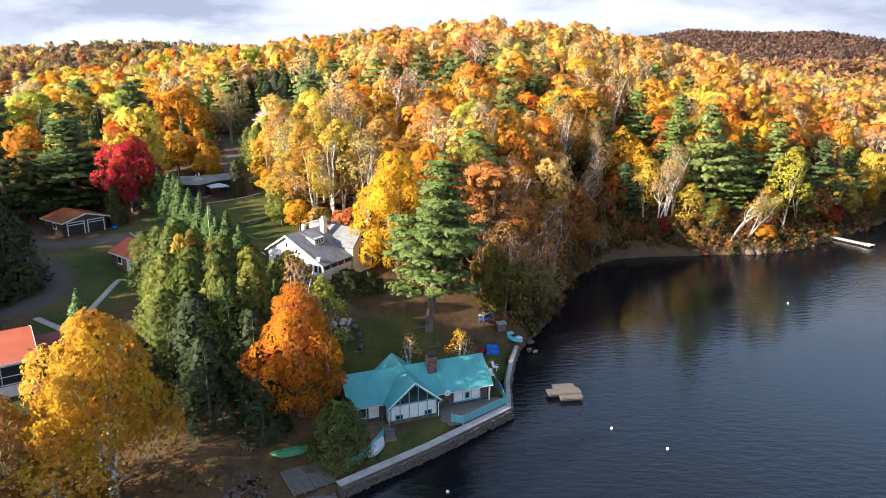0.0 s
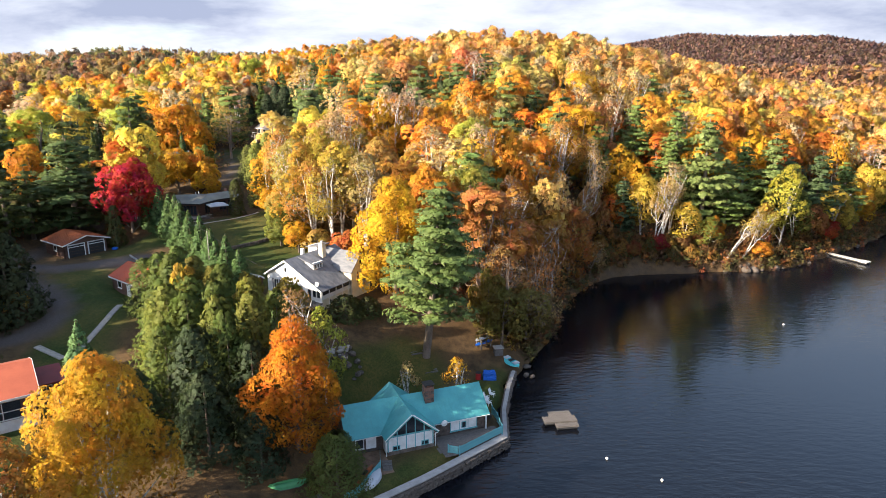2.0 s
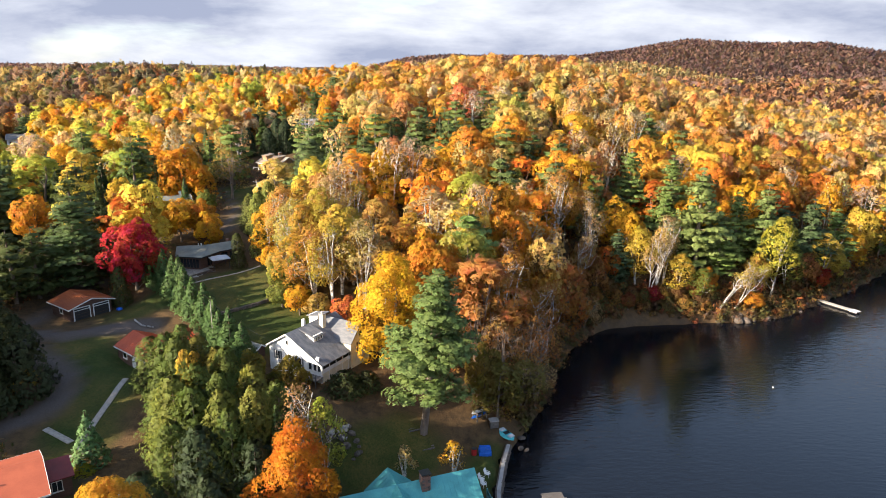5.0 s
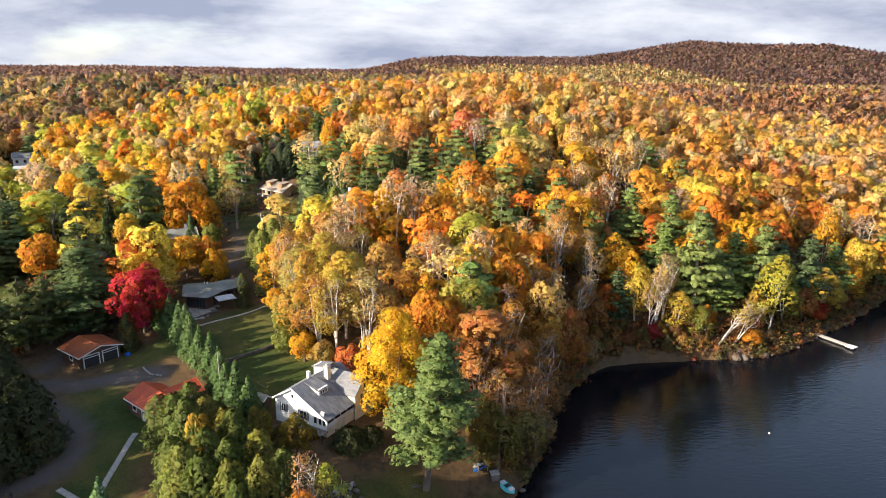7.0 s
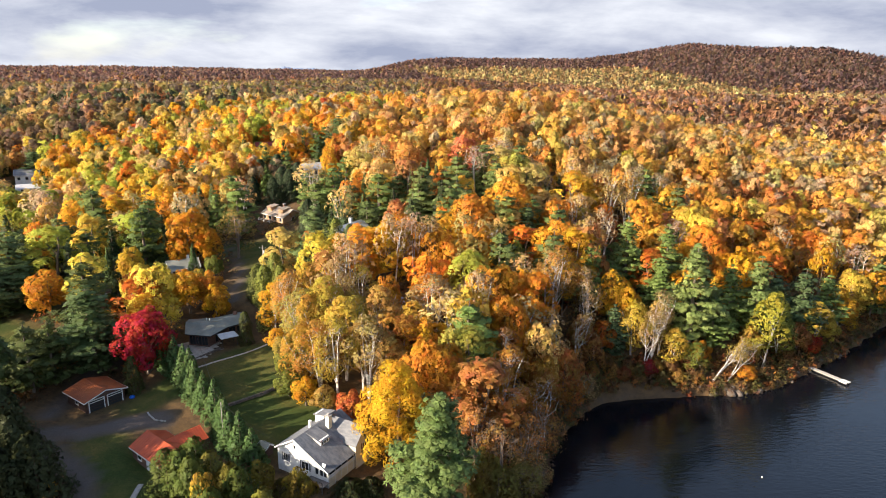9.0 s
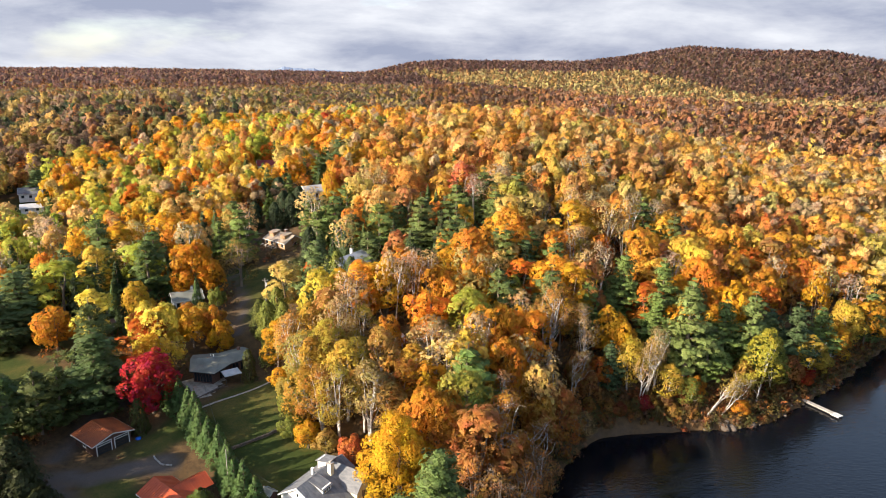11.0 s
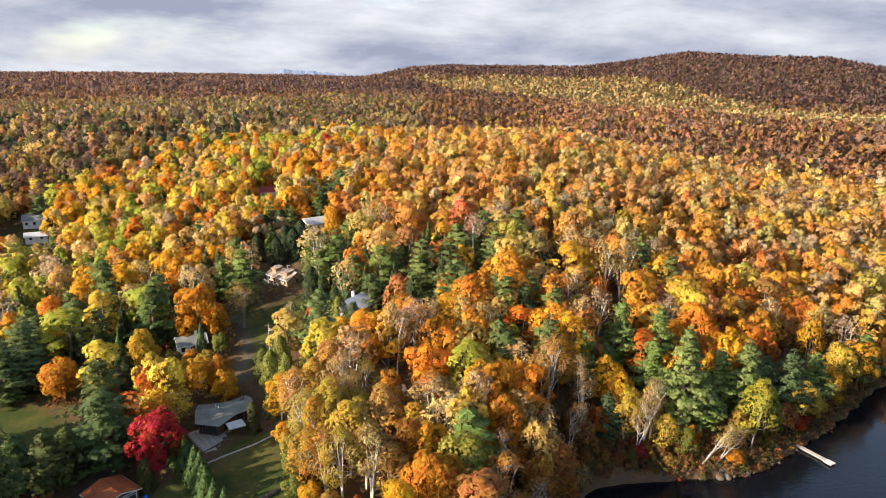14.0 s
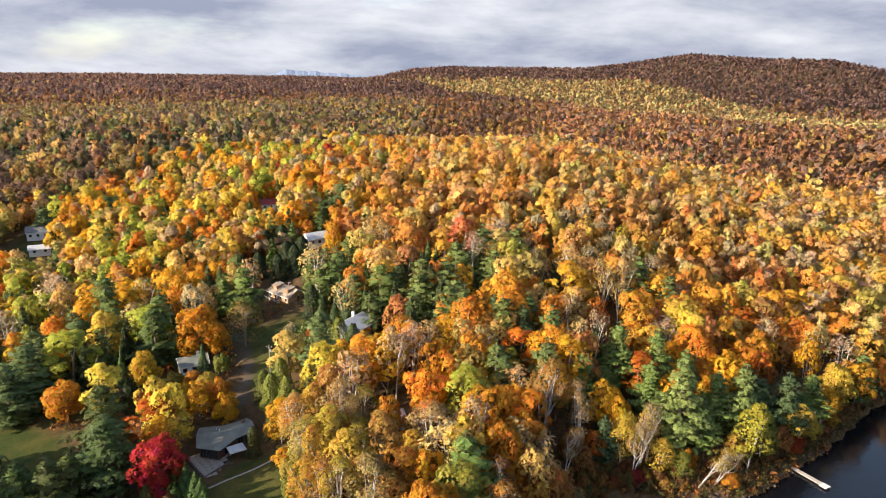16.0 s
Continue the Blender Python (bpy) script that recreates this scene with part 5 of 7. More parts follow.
def ribs(a, b, c, d, step, w=0.03, h=0.04):
    """Standing seams on a roof plate: lines from the eave a-b up to the ridge d-c."""
    a, b, c, d = (Vector(v) for v in (a, b, c, d))
    n, count, out = (b - a).cross(d - a).normalized() * h, max(2, int((b - a).length / step)), []
    side = (b - a).normalized() * w
    for i in range(count + 1):
        p, q = a.lerp(b, i / count), d.lerp(c, i / count)
        out.append(slab(p - side + n, p + side + n, q + side + n, q - side + n, h))
    return out


def shape(name, pieces, mat):
    pts, faces = [], []
    for p, f in pieces:
        faces += [tuple(i + len(pts) for i in q) for q in f]
        pts += [tuple(v) for v in p]
    me = bpy.data.meshes.new(name)
    me.from_pydata(pts, [], faces)
    bm = bmesh.new()
    bm.from_mesh(me)
    bmesh.ops.recalc_face_normals(bm, faces=bm.faces)
    bm.to_mesh(me)
    bm.free()
    me.materials.append(mat)
    return me


def part(name, pieces, mat, parent, label="", at=None):
    """One mesh under a thing or a part; pieces are lists of points and faces, or a ready mesh."""
    ob = new(name, pieces if isinstance(pieces, bpy.types.Mesh) else shape(name, pieces, mat))
    ob.parent = parent
    if at is not None:
        ob.matrix_basis = at
    if label:
        tagged(ob, label)
    return ob


def thing(name, m, label, category, group=""):
    root = new(name)
    root.matrix_basis = m
    return tagged(root, label, category, group)


GLASS = material("window glass", (0.018, 0.022, 0.028), (0.03, 0.035, 0.04), rough=0.08, spec=0.6, bump=0.0)
WHITE = material("white paint", (0.78, 0.78, 0.77), (0.62, 0.61, 0.58), rough=0.6, scale=1.2, fine=30, bump=0.05)
CREAM = material("cream paint", (0.72, 0.66, 0.50), (0.58, 0.52, 0.38), rough=0.6, scale=1.2, fine=30, bump=0.05)
TEAL = material("turquoise metal", (0.085, 0.34, 0.335), (0.065, 0.265, 0.265), rough=0.45, spec=0.4, scale=0.5, fine=12, bump=0.04)
TEAL_WOOD = material("turquoise paint", (0.16, 0.42, 0.44), (0.10, 0.29, 0.31), rough=0.7, scale=2, fine=25, stretched=(1, 1, 0.3))
RED_METAL = material("red roof", (0.46, 0.085, 0.028), (0.36, 0.065, 0.025), rough=0.5, scale=0.6, fine=14, bump=0.05)
DARK_RED = material("dark red roof", (0.20, 0.03, 0.028), (0.14, 0.024, 0.022), rough=0.6, scale=0.8, fine=16)
SHINGLE = material("grey shingles", (0.10, 0.105, 0.12), (0.19, 0.195, 0.205), rough=0.9, scale=0.5, fine=9, stretched=(1, 3, 3), bump=0.4)
OLD_SHINGLE = material("grey-green shingles", (0.15, 0.16, 0.14), (0.22, 0.225, 0.20), rough=0.9, scale=0.4, fine=9, bump=0.4)
TAN_SHINGLE = material("tan shingles", (0.34, 0.28, 0.22), (0.26, 0.21, 0.17), rough=0.9, scale=0.5, fine=9, bump=0.4)
BROWN_WOOD = material("dark brown siding", (0.085, 0.045, 0.035), (0.13, 0.075, 0.055), rough=0.8, scale=1.5, fine=20, stretched=(0.3, 0.3, 4))
RED_WOOD = material("reddish siding", (0.22, 0.07, 0.045), (0.15, 0.05, 0.035), rough=0.8, scale=1.5, fine=20, stretched=(0.3, 0.3, 4))
TAN_WOOD = material("tan siding", (0.42, 0.27, 0.16), (0.34, 0.21, 0.12), rough=0.8, scale=1.5, fine=20)
DECK_WOOD = material("weathered boards", (0.085, 0.075, 0.068), (0.165, 0.148, 0.135), rough=0.9, scale=3, fine=22, stretched=(1, 6, 6), bump=0.4)
CONCRETE = material("concrete", (0.38, 0.36, 0.34), (0.26, 0.245, 0.23), rough=0.9, scale=0.8, fine=18, bump=0.3)
STONE = material("field stone", (0.060, 0.050, 0.043), (0.155, 0.125, 0.102), rough=0.9, scale=2.0, fine=14, bump=0.6)
BRICK = material("chimney stone", (0.26, 0.13, 0.09), (0.15, 0.10, 0.08), rough=0.9, scale=2.5, fine=16, bump=0.6)
DARK_STONE = material("dark rubble stone", (0.055, 0.042, 0.036), (0.13, 0.10, 0.085), rough=0.9, scale=2.2, fine=9, bump=0.7)
TERRACOTTA = material("faded terracotta roof", (0.40, 0.105, 0.052), (0.32, 0.082, 0.042), rough=0.6, scale=0.5, fine=14, bump=0.1)
RUSTY = material("rusty orange roof", (0.37, 0.105, 0.036), (0.24, 0.072, 0.034), rough=0.5, scale=0.45, fine=12, bump=0.08)
BLACK = material("black metal", (0.02, 0.02, 0.022), (0.04, 0.04, 0.04), rough=0.5)
DIRT = material("leaf-covered paving", (0.14, 0.09, 0.06), (0.22, 0.14, 0.09), rough=0.95, scale=1.2, fine=16, bump=0.5)
PAVING = material("paving slabs", (0.40, 0.36, 0.31), (0.26, 0.23, 0.20), rough=0.95, scale=1.2, fine=16, bump=0.5)
GREEN_HULL = material("green hull", (0.07, 0.25, 0.10), (0.09, 0.30, 0.13), rough=0.4, scale=0.8, fine=10, bump=0.05)
GREY_HULL = material("pale hull", (0.52, 0.53, 0.55), (0.40, 0.41, 0.43), rough=0.45, scale=0.8, fine=10, bump=0.05)
ORANGE_HULL = material("orange hull", (0.45, 0.12, 0.04), (0.34, 0.09, 0.03), rough=0.5, scale=0.8, fine=10, bump=0.05)
AQUA = material("aqua plastic", (0.10, 0.50, 0.55), (0.07, 0.40, 0.45), rough=0.45, scale=0.8, fine=10, bump=0.05)
BLUE_TARP = material("blue tarpaulin", (0.01, 0.09, 0.42), (0.015, 0.12, 0.52), rough=0.45, scale=2, fine=8, bump=0.6)
RED_CLOTH = material("red plastic", (0.40, 0.03, 0.03), (0.30, 0.02, 0.02), rough=0.5)


def window(root, at, face, w, h, panes=1, trim=WHITE, name="window", glass=GLASS, sill=True):
    """A framed window on a wall: at is the middle of its lower edge, face the way that it looks (degrees, 0 along -y)."""
    m = pose(at[0], at[1], at[2], 0, 0, face)
    t = 0.07
    bars = [box(-w / 2 - t, w / 2 + t, -0.06, 0.04, -t, 0), box(-w / 2 - t, w / 2 + t, -0.06, 0.04, h, h + t), box(-w / 2 - t, -w / 2, -0.06, 0.04, 0, h), box(w / 2, w / 2 + t, -0.06, 0.04, 0, h)]
    for k in range(1, panes):
        x = -w / 2 + w * k / panes
        bars.append(box(x - 0.03, x + 0.03, -0.05, 0.03, 0, h))
    frame_part = part(name, bars, trim, root, at=m)
    for k in range(panes):
        x0, x1 = -w / 2 + w * k / panes, -w / 2 + w * (k + 1) / panes
        part("pane", [box(x0 + 0.01, x1 - 0.01, -0.025, 0.02, 0.01, h - 0.01)], glass, frame_part)
    if sill:
        part("sill", [box(-w / 2 - 0.12, w / 2 + 0.12, -0.12, 0.0, -t - 0.05, -t - 0.002)], trim, frame_part)
    return frame_part


def door(root, at, face, w, h, mat, trim=WHITE, name="door"):
    m = pose(at[0], at[1], at[2], 0, 0, face)
    d = part(name, [box(-w / 2, w / 2, -0.05, 0.03, 0, h)], mat, root, at=m)
    part("door_frame", [box(-w / 2 - 0.08, -w / 2, -0.07, 0.03, 0, h), box(w / 2, w / 2 + 0.08, -0.07, 0.03, 0, h), box(-w / 2 - 0.08, w / 2 + 0.08, -0.07, 0.03, h, h + 0.08)], trim, d)
    part("door_handle", [box(w / 2 - 0.14, w / 2 - 0.08, -0.1, -0.05, h * 0.47, h * 0.5)], BLACK, d)
    return d


def gabled(name, label, m, long, deep, high, rise, wall, roof, over=0.4, ridge_ribs=0.0, trim=WHITE, chimney=None, base=0.0):
    """A gabled house, its ridge along x. Walls from base to high, the ridge at high + rise. Returns the root."""
    root = thing(name, m, label, "house" if "house" in name or "cottage" in name else name.split("_")[-1])
    x, y = long / 2, deep / 2
    slope = rise / y
    part("wall", [box(-x, x, -y, -y + 0.15, base, high), box(-x, x, y - 0.15, y, base, high)] + [([(k, a, b) for k in (s * x, s * (x - 0.15)) for a, b in ((-y, base), (y, base), (y, high), (0, high + rise), (-y, high))],
         [(0, 1, 2, 3, 4), (9, 8, 7, 6, 5), (0, 5, 6, 1), (1, 6, 7, 2), (2, 7, 8, 3), (3, 8, 9, 4), (4, 9, 5, 0)]) for s in (-1, 1)], wall, root)
    e, top, low = y + over, high + rise + 0.12, high + rise + 0.12 - slope * (y + over)
    for s in (-1, 1):
        q = [(-x - over, -e, low), (x + over, -e, low), (x + over, 0, top), (-x - over, 0, top)] if s < 0 else [(x + over, e, low), (-x - over, e, low), (-x - over, 0, top), (x + over, 0, top)]
        plate = part("roof", [slab(*q, 0.14)], roof, root)
        for seam in ribs(*q, ridge_ribs) if ridge_ribs else ():
            part("seam", [seam], roof, plate)
        part("fascia", [box(-x - over, x + over, s * e - 0.04 if s < 0 else e, s * e if s < 0 else e + 0.04, low - 0.20, low - 0.01)], trim, plate)
    for edge in ([slab((s * (x + over) + k, -e, low + 0.02), (s * (x + over) + k + 0.05, -e, low + 0.02), (s * (x + over) + k + 0.05, 0, top + 0.02), (s * (x + over) + k, 0, top + 0.02), 0.2) for s, k in ((-1, -0.052), (1, 0.002))]
         + [slab((s * (x + over) + k + 0.05, e, low + 0.02), (s * (x + over) + k, e, low + 0.02), (s * (x + over) + k, 0, top + 0.02), (s * (x + over) + k + 0.05, 0, top + 0.02), 0.2) for s, k in ((-1, -0.052), (1, 0.002))]):
        part("bargeboard", [edge], trim, root)
    if chimney:
        cx, cy, w, h = chimney
        c = part("chimney", [box(cx - w / 2, cx + w / 2, cy - w / 2, cy + w / 2, high * 0.8, top + h)], BRICK if wall is not WHITE else WHITE, root)
        part("chimney_cap", [box(cx - w / 2 - 0.06, cx + w / 2 + 0.06, cy - w / 2 - 0.06, cy + w / 2 + 0.06, top + h, top + h + 0.1)], CONCRETE, c)
    return root


# ---- turquoise cottage on the point ----
def turquoise_cottage():
    root = thing("lake_cottage", pose(-4.2, 65.6, 1.1, 0, 0, 21.7), "low cottage with turquoise metal roof and white gable front", "house")
    part("wall", [box(-6.3, 9.3, -2.7, -2.5, 0, 2.3), box(-6.3, 9.3, 2.5, 2.7, 0, 2.3)] + [([(k, a, b) for k in (x, x + 0.2) for a, b in ((-2.7, 0), (2.7, 0), (2.7, 2.3), (0, 4.45), (-2.7, 2.3))],
         [(0, 1, 2, 3, 4), (9, 8, 7, 6, 5), (0, 5, 6, 1), (1, 6, 7, 2), (2, 7, 8, 3), (3, 8, 9, 4), (4, 9, 5, 0)]) for x in (-6.3, 9.1)], DARK_STONE, root, "dark rubble stone wall")
    part("gable_wall", [box(-2.6, -2.45, -4.1, -2.7, 0, 2.3), box(2.45, 2.6, -4.1, -2.7, 0, 2.3)] + [prism([(-2.6, 0.45), (2.6, 0.45), (2.6, 2.3), (0, 4.4), (-2.6, 2.3)], -4.1, -4.0)], WHITE, root)
    part("stone_base", [box(-2.62, 2.62, -4.2, -3.98, 0, 0.5)], STONE, root)
    # roof plates with standing seams: two long slopes, the front gable and the rear one
    top, low, e, plates = 4.6, 2.05, 3.1, []
    for q in ([(-6.7, -e, low), (9.7, -e, low), (9.7, 0, top), (-6.7, 0, top)], [(9.7, e, low), (-6.7, e, low), (-6.7, 0, top), (9.7, 0, top)]):
        plates.append((q, part("roof", [slab(*q, 0.12)], TEAL, root)))
    w, lo = 2.95, 2.15
    for y0, y1 in ((-4.75, 0.0), (0.0, 3.6)):
        for q in ([(-w, y1, lo), (-w, y0, lo), (0, y0, top + 0.02), (0, y1, top + 0.02)], [(w, y0, lo), (w, y1, lo), (0, y1, top + 0.02), (0, y0, top + 0.02)]):
            plates.append((q, part("roof", [slab(*q, 0.12)], TEAL, root)))
    for q, plate in plates:
        for seam in ribs(*q, 0.6, w=0.012, h=0.018):
            part("seam", [seam], TEAL, plate)
    part("bargeboard", [slab((-w, -4.80, lo + 0.03), (-w, -4.75, lo + 0.03), (0, -4.75, top + 0.05), (0, -4.80, top + 0.05), 0.10), slab((w, -4.75, lo + 0.03), (w, -4.80, lo + 0.03), (0, -4.80, top + 0.05), (0, -4.75, top + 0.05), 0.10)], WHITE, root)
    part("rear_wall", [prism([(-2.6, 0), (2.6, 0), (2.6, 2.3), (0, 4.4), (-2.6, 2.3)], 2.7, 3.2)], BRICK, root)
    for y, x0, x1 in ((-e, -6.7, -2.9), (-e, 2.9, 9.7), (e, -6.7, 9.7)):
        part("gutter", [box(x0, x1, y - 0.06 if y < 0 else y, y if y < 0 else y + 0.06, low - 0.09, low - 0.03)], WHITE, root)
    # gable front: tall pale panels below, dark glass in the triangle above, turquoise bars between
    for k in range(5):
        x0, x1 = -2.5 + k * 1.0 + 0.05, -1.5 + k * 1.0 - 0.05
        part("panel", [box(x0, x1, -4.14, -4.1, 0.55, 2.12)], WHITE, root, "white panel of the gable front")
        ya, yb = (4.28 - abs(x0) * 0.80, 4.28 - abs(x1) * 0.80)
        pts = [(x0, 2.3), (x1, 2.3), (x1, max(yb, 2.32)), (x0, max(ya, 2.32))]
        if k == 2:
            pts = [(x0, 2.3), (x1, 2.3), (x1, yb), (0, 4.2), (x0, ya)]
        part("pane", [prism(pts, -4.15, -4.1)], GLASS, root)
    for k in range(6):
        x = -2.5 + k
        part("mullion", [box(x - 0.05, x + 0.05, -4.18, -4.1, 0.5, max(2.3, 4.3 - abs(x) * 0.80))], TEAL_WOOD, root)
    part("rail", [box(-2.6, 2.6, -4.19, -4.1, 2.13, 2.28)], TEAL_WOOD, root)
    for x in (-1.6, 1.6):
        window(root, (x, -4.14, 0.62), 0, 0.7, 0.42, trim=TEAL_WOOD, sill=False)
    window(root, (-5.2, -2.7, 0.7), 0, 0.8, 1.2, trim=WHITE)
    part("panel", [box(-4.5, -3.4, -2.76, -2.7, 0.5, 1.9)], WHITE, root, "white panel beside a window")
    window(root, (6.7, -2.7, 0.62), 0, 3.1, 1.35, panes=3, trim=TEAL_WOOD, glass=WHITE, name="shuttered_window")
    window(root, (6.7, -2.74, 0.85), 0, 0.42, 0.62, trim=TEAL_WOOD, sill=False)
    part("porch_post", [box(9.25, 9.4, -3.0, -2.85, 0.2, 2.0)], WHITE, root)
    part("downpipe", [beam((2.9, -4.6, 2.0), (2.75, -4.2, 1.7), 0.05), beam((2.75, -4.2, 1.7), (2.75, -4.2, 0.1), 0.05)], WHITE, root)
    part("downpipe", [beam((-2.85, -4.6, 2.0), (-2.72, -4.2, 1.7), 0.05), beam((-2.72, -4.2, 1.7), (-2.72, -4.2, 0.1), 0.05)], WHITE, root)
    c = part("chimney", [box(2.75, 3.75, -1.1, -0.1, 2.6, 5.5)], BRICK, root, "square rough stone chimney")
    r = random.Random(4)
    for k in range(11):
        for s in range(3):
            for face in (0, 1):
                a, z = -0.5 + s / 3 + r.uniform(-0.02, 0.02), 3.0 + k * 0.21
                part("stone", [box(3.25 + a, 3.25 + a + 0.29, -1.1 - r.uniform(0.03, 0.07), -1.08, z, z + 0.18) if face else box(2.75 - r.uniform(0.03, 0.07), 2.77, -0.6 + a, -0.6 + a + 0.29, z, z + 0.18)], (BRICK, STONE)[r.random() < 0.35], c)
    part("chimney_cap", [box(2.65, 3.85, -1.2, 0.0, 5.75, 5.83)] + [box(x, x + 0.1, y, y + 0.1, 5.5, 5.75) for x in (2.8, 3.6) for y in (-1.05, -0.25)], BLACK, c)
    dish = part("satellite_dish", [beam((4.1, -3.1, 1.9), (4.1, -3.4, 2.1), 0.03)], BLACK, root)
    part("dish", [([(4.1 + 0.38 * math.cos(a) * k, -3.45 - 0.1 * (1 - k), 2.2 + 0.38 * math.sin(a) * k) for k in (0.15, 1) for a in np.linspace(0, 6.28, 12, endpoint=False)], [tuple(range(12))] + [(i, (i + 1) % 12, (i + 1) % 12 + 12, i + 12) for i in range(12)])], WHITE, dish)


turquoise_cottage()


def deck_and_fence():
    root = thing("deck", pose(-4.2, 65.6, 1.1, 0, 0, 21.7), "weathered timber deck in front of the cottage", "deck")
    part("substructure", [box(3.0, 10.3, -4.4, -2.8, -0.2, 0.14), box(3.0, 7.0, -5.6, -4.4, -0.2, 0.14)], DECK_WOOD, root)
    n = 28
    for k in range(n):
        # boards run along the house front and stop at the slanting fence line
        y0 = -6.7 + k * 0.145
        start = 3.0
        stop = min(10.5, 4.5 + (y0 + 6.85) / 2.35 * 6.3)
        part("board", [box(start, stop, y0, y0 + 0.13, 0.16, 0.20)], DECK_WOOD, root)
    for k in range(3):
        part("step", [box(2.7 - 0.28 * k, 2.98, -5.8, -4.7, 0.02, 0.16 - 0.05 * k)], DECK_WOOD, root)
    fence = thing("deck_fence", pose(0, 0, 1.15), "turquoise board fence round the deck above the water", "fence")
    line = [Vector((1.3, 61.4, 0)), Vector((2.5, 61.1, 0)), Vector((7.35, 65.5, 0)), Vector((7.0, 68.2, 0)), Vector((6.5, 70.0, 0))]
    slat = shape("slat", [box(-0.062, 0.062, -0.012, 0.012, 0.08, 1.02)], TEAL_WOOD)
    for a, b in zip(line, line[1:]):
        turn = math.degrees(math.atan2(b.y - a.y, b.x - a.x))
        long = (b - a).length
        part("post", [box(-0.06, 0.06, -0.06, 0.06, -0.1, 1.12)], TEAL_WOOD, fence, at=pose(b.x, b.y, 0, 0, 0, turn))
        part("rail", [box(0, long, 0.013, 0.05, 0.9, 0.98), box(0, long, 0.013, 0.05, 0.2, 0.28)], TEAL_WOOD, fence, at=pose(a.x, a.y, 0, 0, 0, turn))
        for k in range(int(long / 0.14)):
            p = a.lerp(b, (k + 0.5) * 0.14 / long)
            part("slat", slat, None, fence, at=pose(p.x, p.y, 0.02 * math.sin(7 * k), 0, 0, turn))
    part("post", [box(-0.06, 0.06, -0.06, 0.06, -0.1, 1.12)], TEAL_WOOD, fence, at=pose(1.3, 61.4, 0))
    side = thing("garden_fence", pose(0, 0, 1.0), "turquoise board fence stepping down beside the lawn", "fence")
    line = [Vector((-5.9, 61.2, 0.2)), Vector((-5.6, 58.6, 0.1)), Vector((-7.4, 54.0, 0.1)), Vector((-8.4, 53.2, 0.1))]
    for a, b in zip(line, line[1:]):
        turn, long = math.degrees(math.atan2(b.y - a.y, b.x - a.x)), (b - a).length
        part("post", [box(-0.06, 0.06, -0.06, 0.06, -0.1, 1.0)], TEAL_WOOD, side, at=pose(b.x, b.y, b.z, 0, 0, turn))
        for k in range(int(long / 0.16)):
            p = a.lerp(b, (k + 0.5) * 0.16 / long)
            part("slat", slat, None, side, at=pose(p.x, p.y, p.z - 0.1, 0, 0, turn))
    stair = thing("garden_stair", pose(-5.0, 59.2, 1.1, 0, 0, 10), "short grey wooden stair beside the fence", "stair")
    for k in range(4):
        part("step", [box(-0.5, 0.5, -0.3 * k - 0.3, -0.3 * k, 0.05, 0.62 - 0.15 * k)], DECK_WOOD, stair)


deck_and_fence()


def sea_wall():
    line = [Vector((-8.6, 50.3, 0)), Vector((-0.9, 56.6, 0)), Vector((7.8, 64.6, 0)), Vector((8.2, 71.3, 0)), Vector((9.3, 77.5, 0)), Vector((10.4, 82, 0))]
    root = thing("retaining_wall", pose(0, 0, 0), "rough stone retaining wall along the water", "wall")
    cap = thing("walkway", pose(0, 0, 0), "pale concrete walkway on top of the retaining wall", "walkway")
    r = random.Random(9)
    stones = []
    for k in range(6):
        bm = bmesh.new()
        bmesh.ops.create_cube(bm, size=1.0)
        bmesh.ops.bevel(bm, geom=bm.edges, offset=0.16, segments=1, affect="EDGES")
        for v in bm.verts:
            v.co += Vector((r.uniform(-0.05, 0.05), r.uniform(-0.06, 0.06), r.uniform(-0.05, 0.05)))
        me = bpy.data.meshes.new("stone")
        bm.to_mesh(me)
        bm.free()
        me.materials.append(STONE)
        stones.append(me)
    core, top = [], []
    for n, (a, b) in enumerate(zip(line, line[1:])):
        way = (b - a).normalized()
        inside = Vector((-way.y, way.x, 0))
        long, turn = (b - a).length, math.degrees(math.atan2(way.y, way.x))
        high = 1.15 if n < 2 else 0.95
        core.append(slab(a + Vector((0, 0, high)), b + Vector((0, 0, high)), b + inside * 0.6 + Vector((0, 0, high)), a + inside * 0.6 + Vector((0, 0, high)), high + 0.8))
        wide = 0.80 if n < 2 else 0.40
        count = max(2, int(long / 1.6))
        for k in range(count):
            p, q = a.lerp(b, k / count) + way * 0.01, a.lerp(b, (k + 1) / count) - way * 0.01
            z = Vector((0, 0, high + 0.12))
            part("slab", [slab(p + z - inside * 0.08, q + z - inside * 0.08, q + z + inside * wide, p + z + inside * wide, 0.11)], CONCRETE, cap)
        for row in range(4):
            x = 0.0
            while x < long - 0.1:
                w = r.uniform(0.30, 0.80)
                p = a + way * (x + w / 2) - inside * r.uniform(-0.02, 0.14)
                part("stone", r.choice(stones), None, root, at=pose(p.x, p.y, -0.02 + row * 0.29 + r.uniform(-0.05, 0.06), r.uniform(-12, 12), r.uniform(-9, 9), turn + r.uniform(-14, 14)) @ Matrix.Diagonal((w * 1.02, r.uniform(0.34, 0.52), r.uniform(0.25, 0.37), 1)))
                x += w
    part("core", core, STONE, root)


sea_wall()


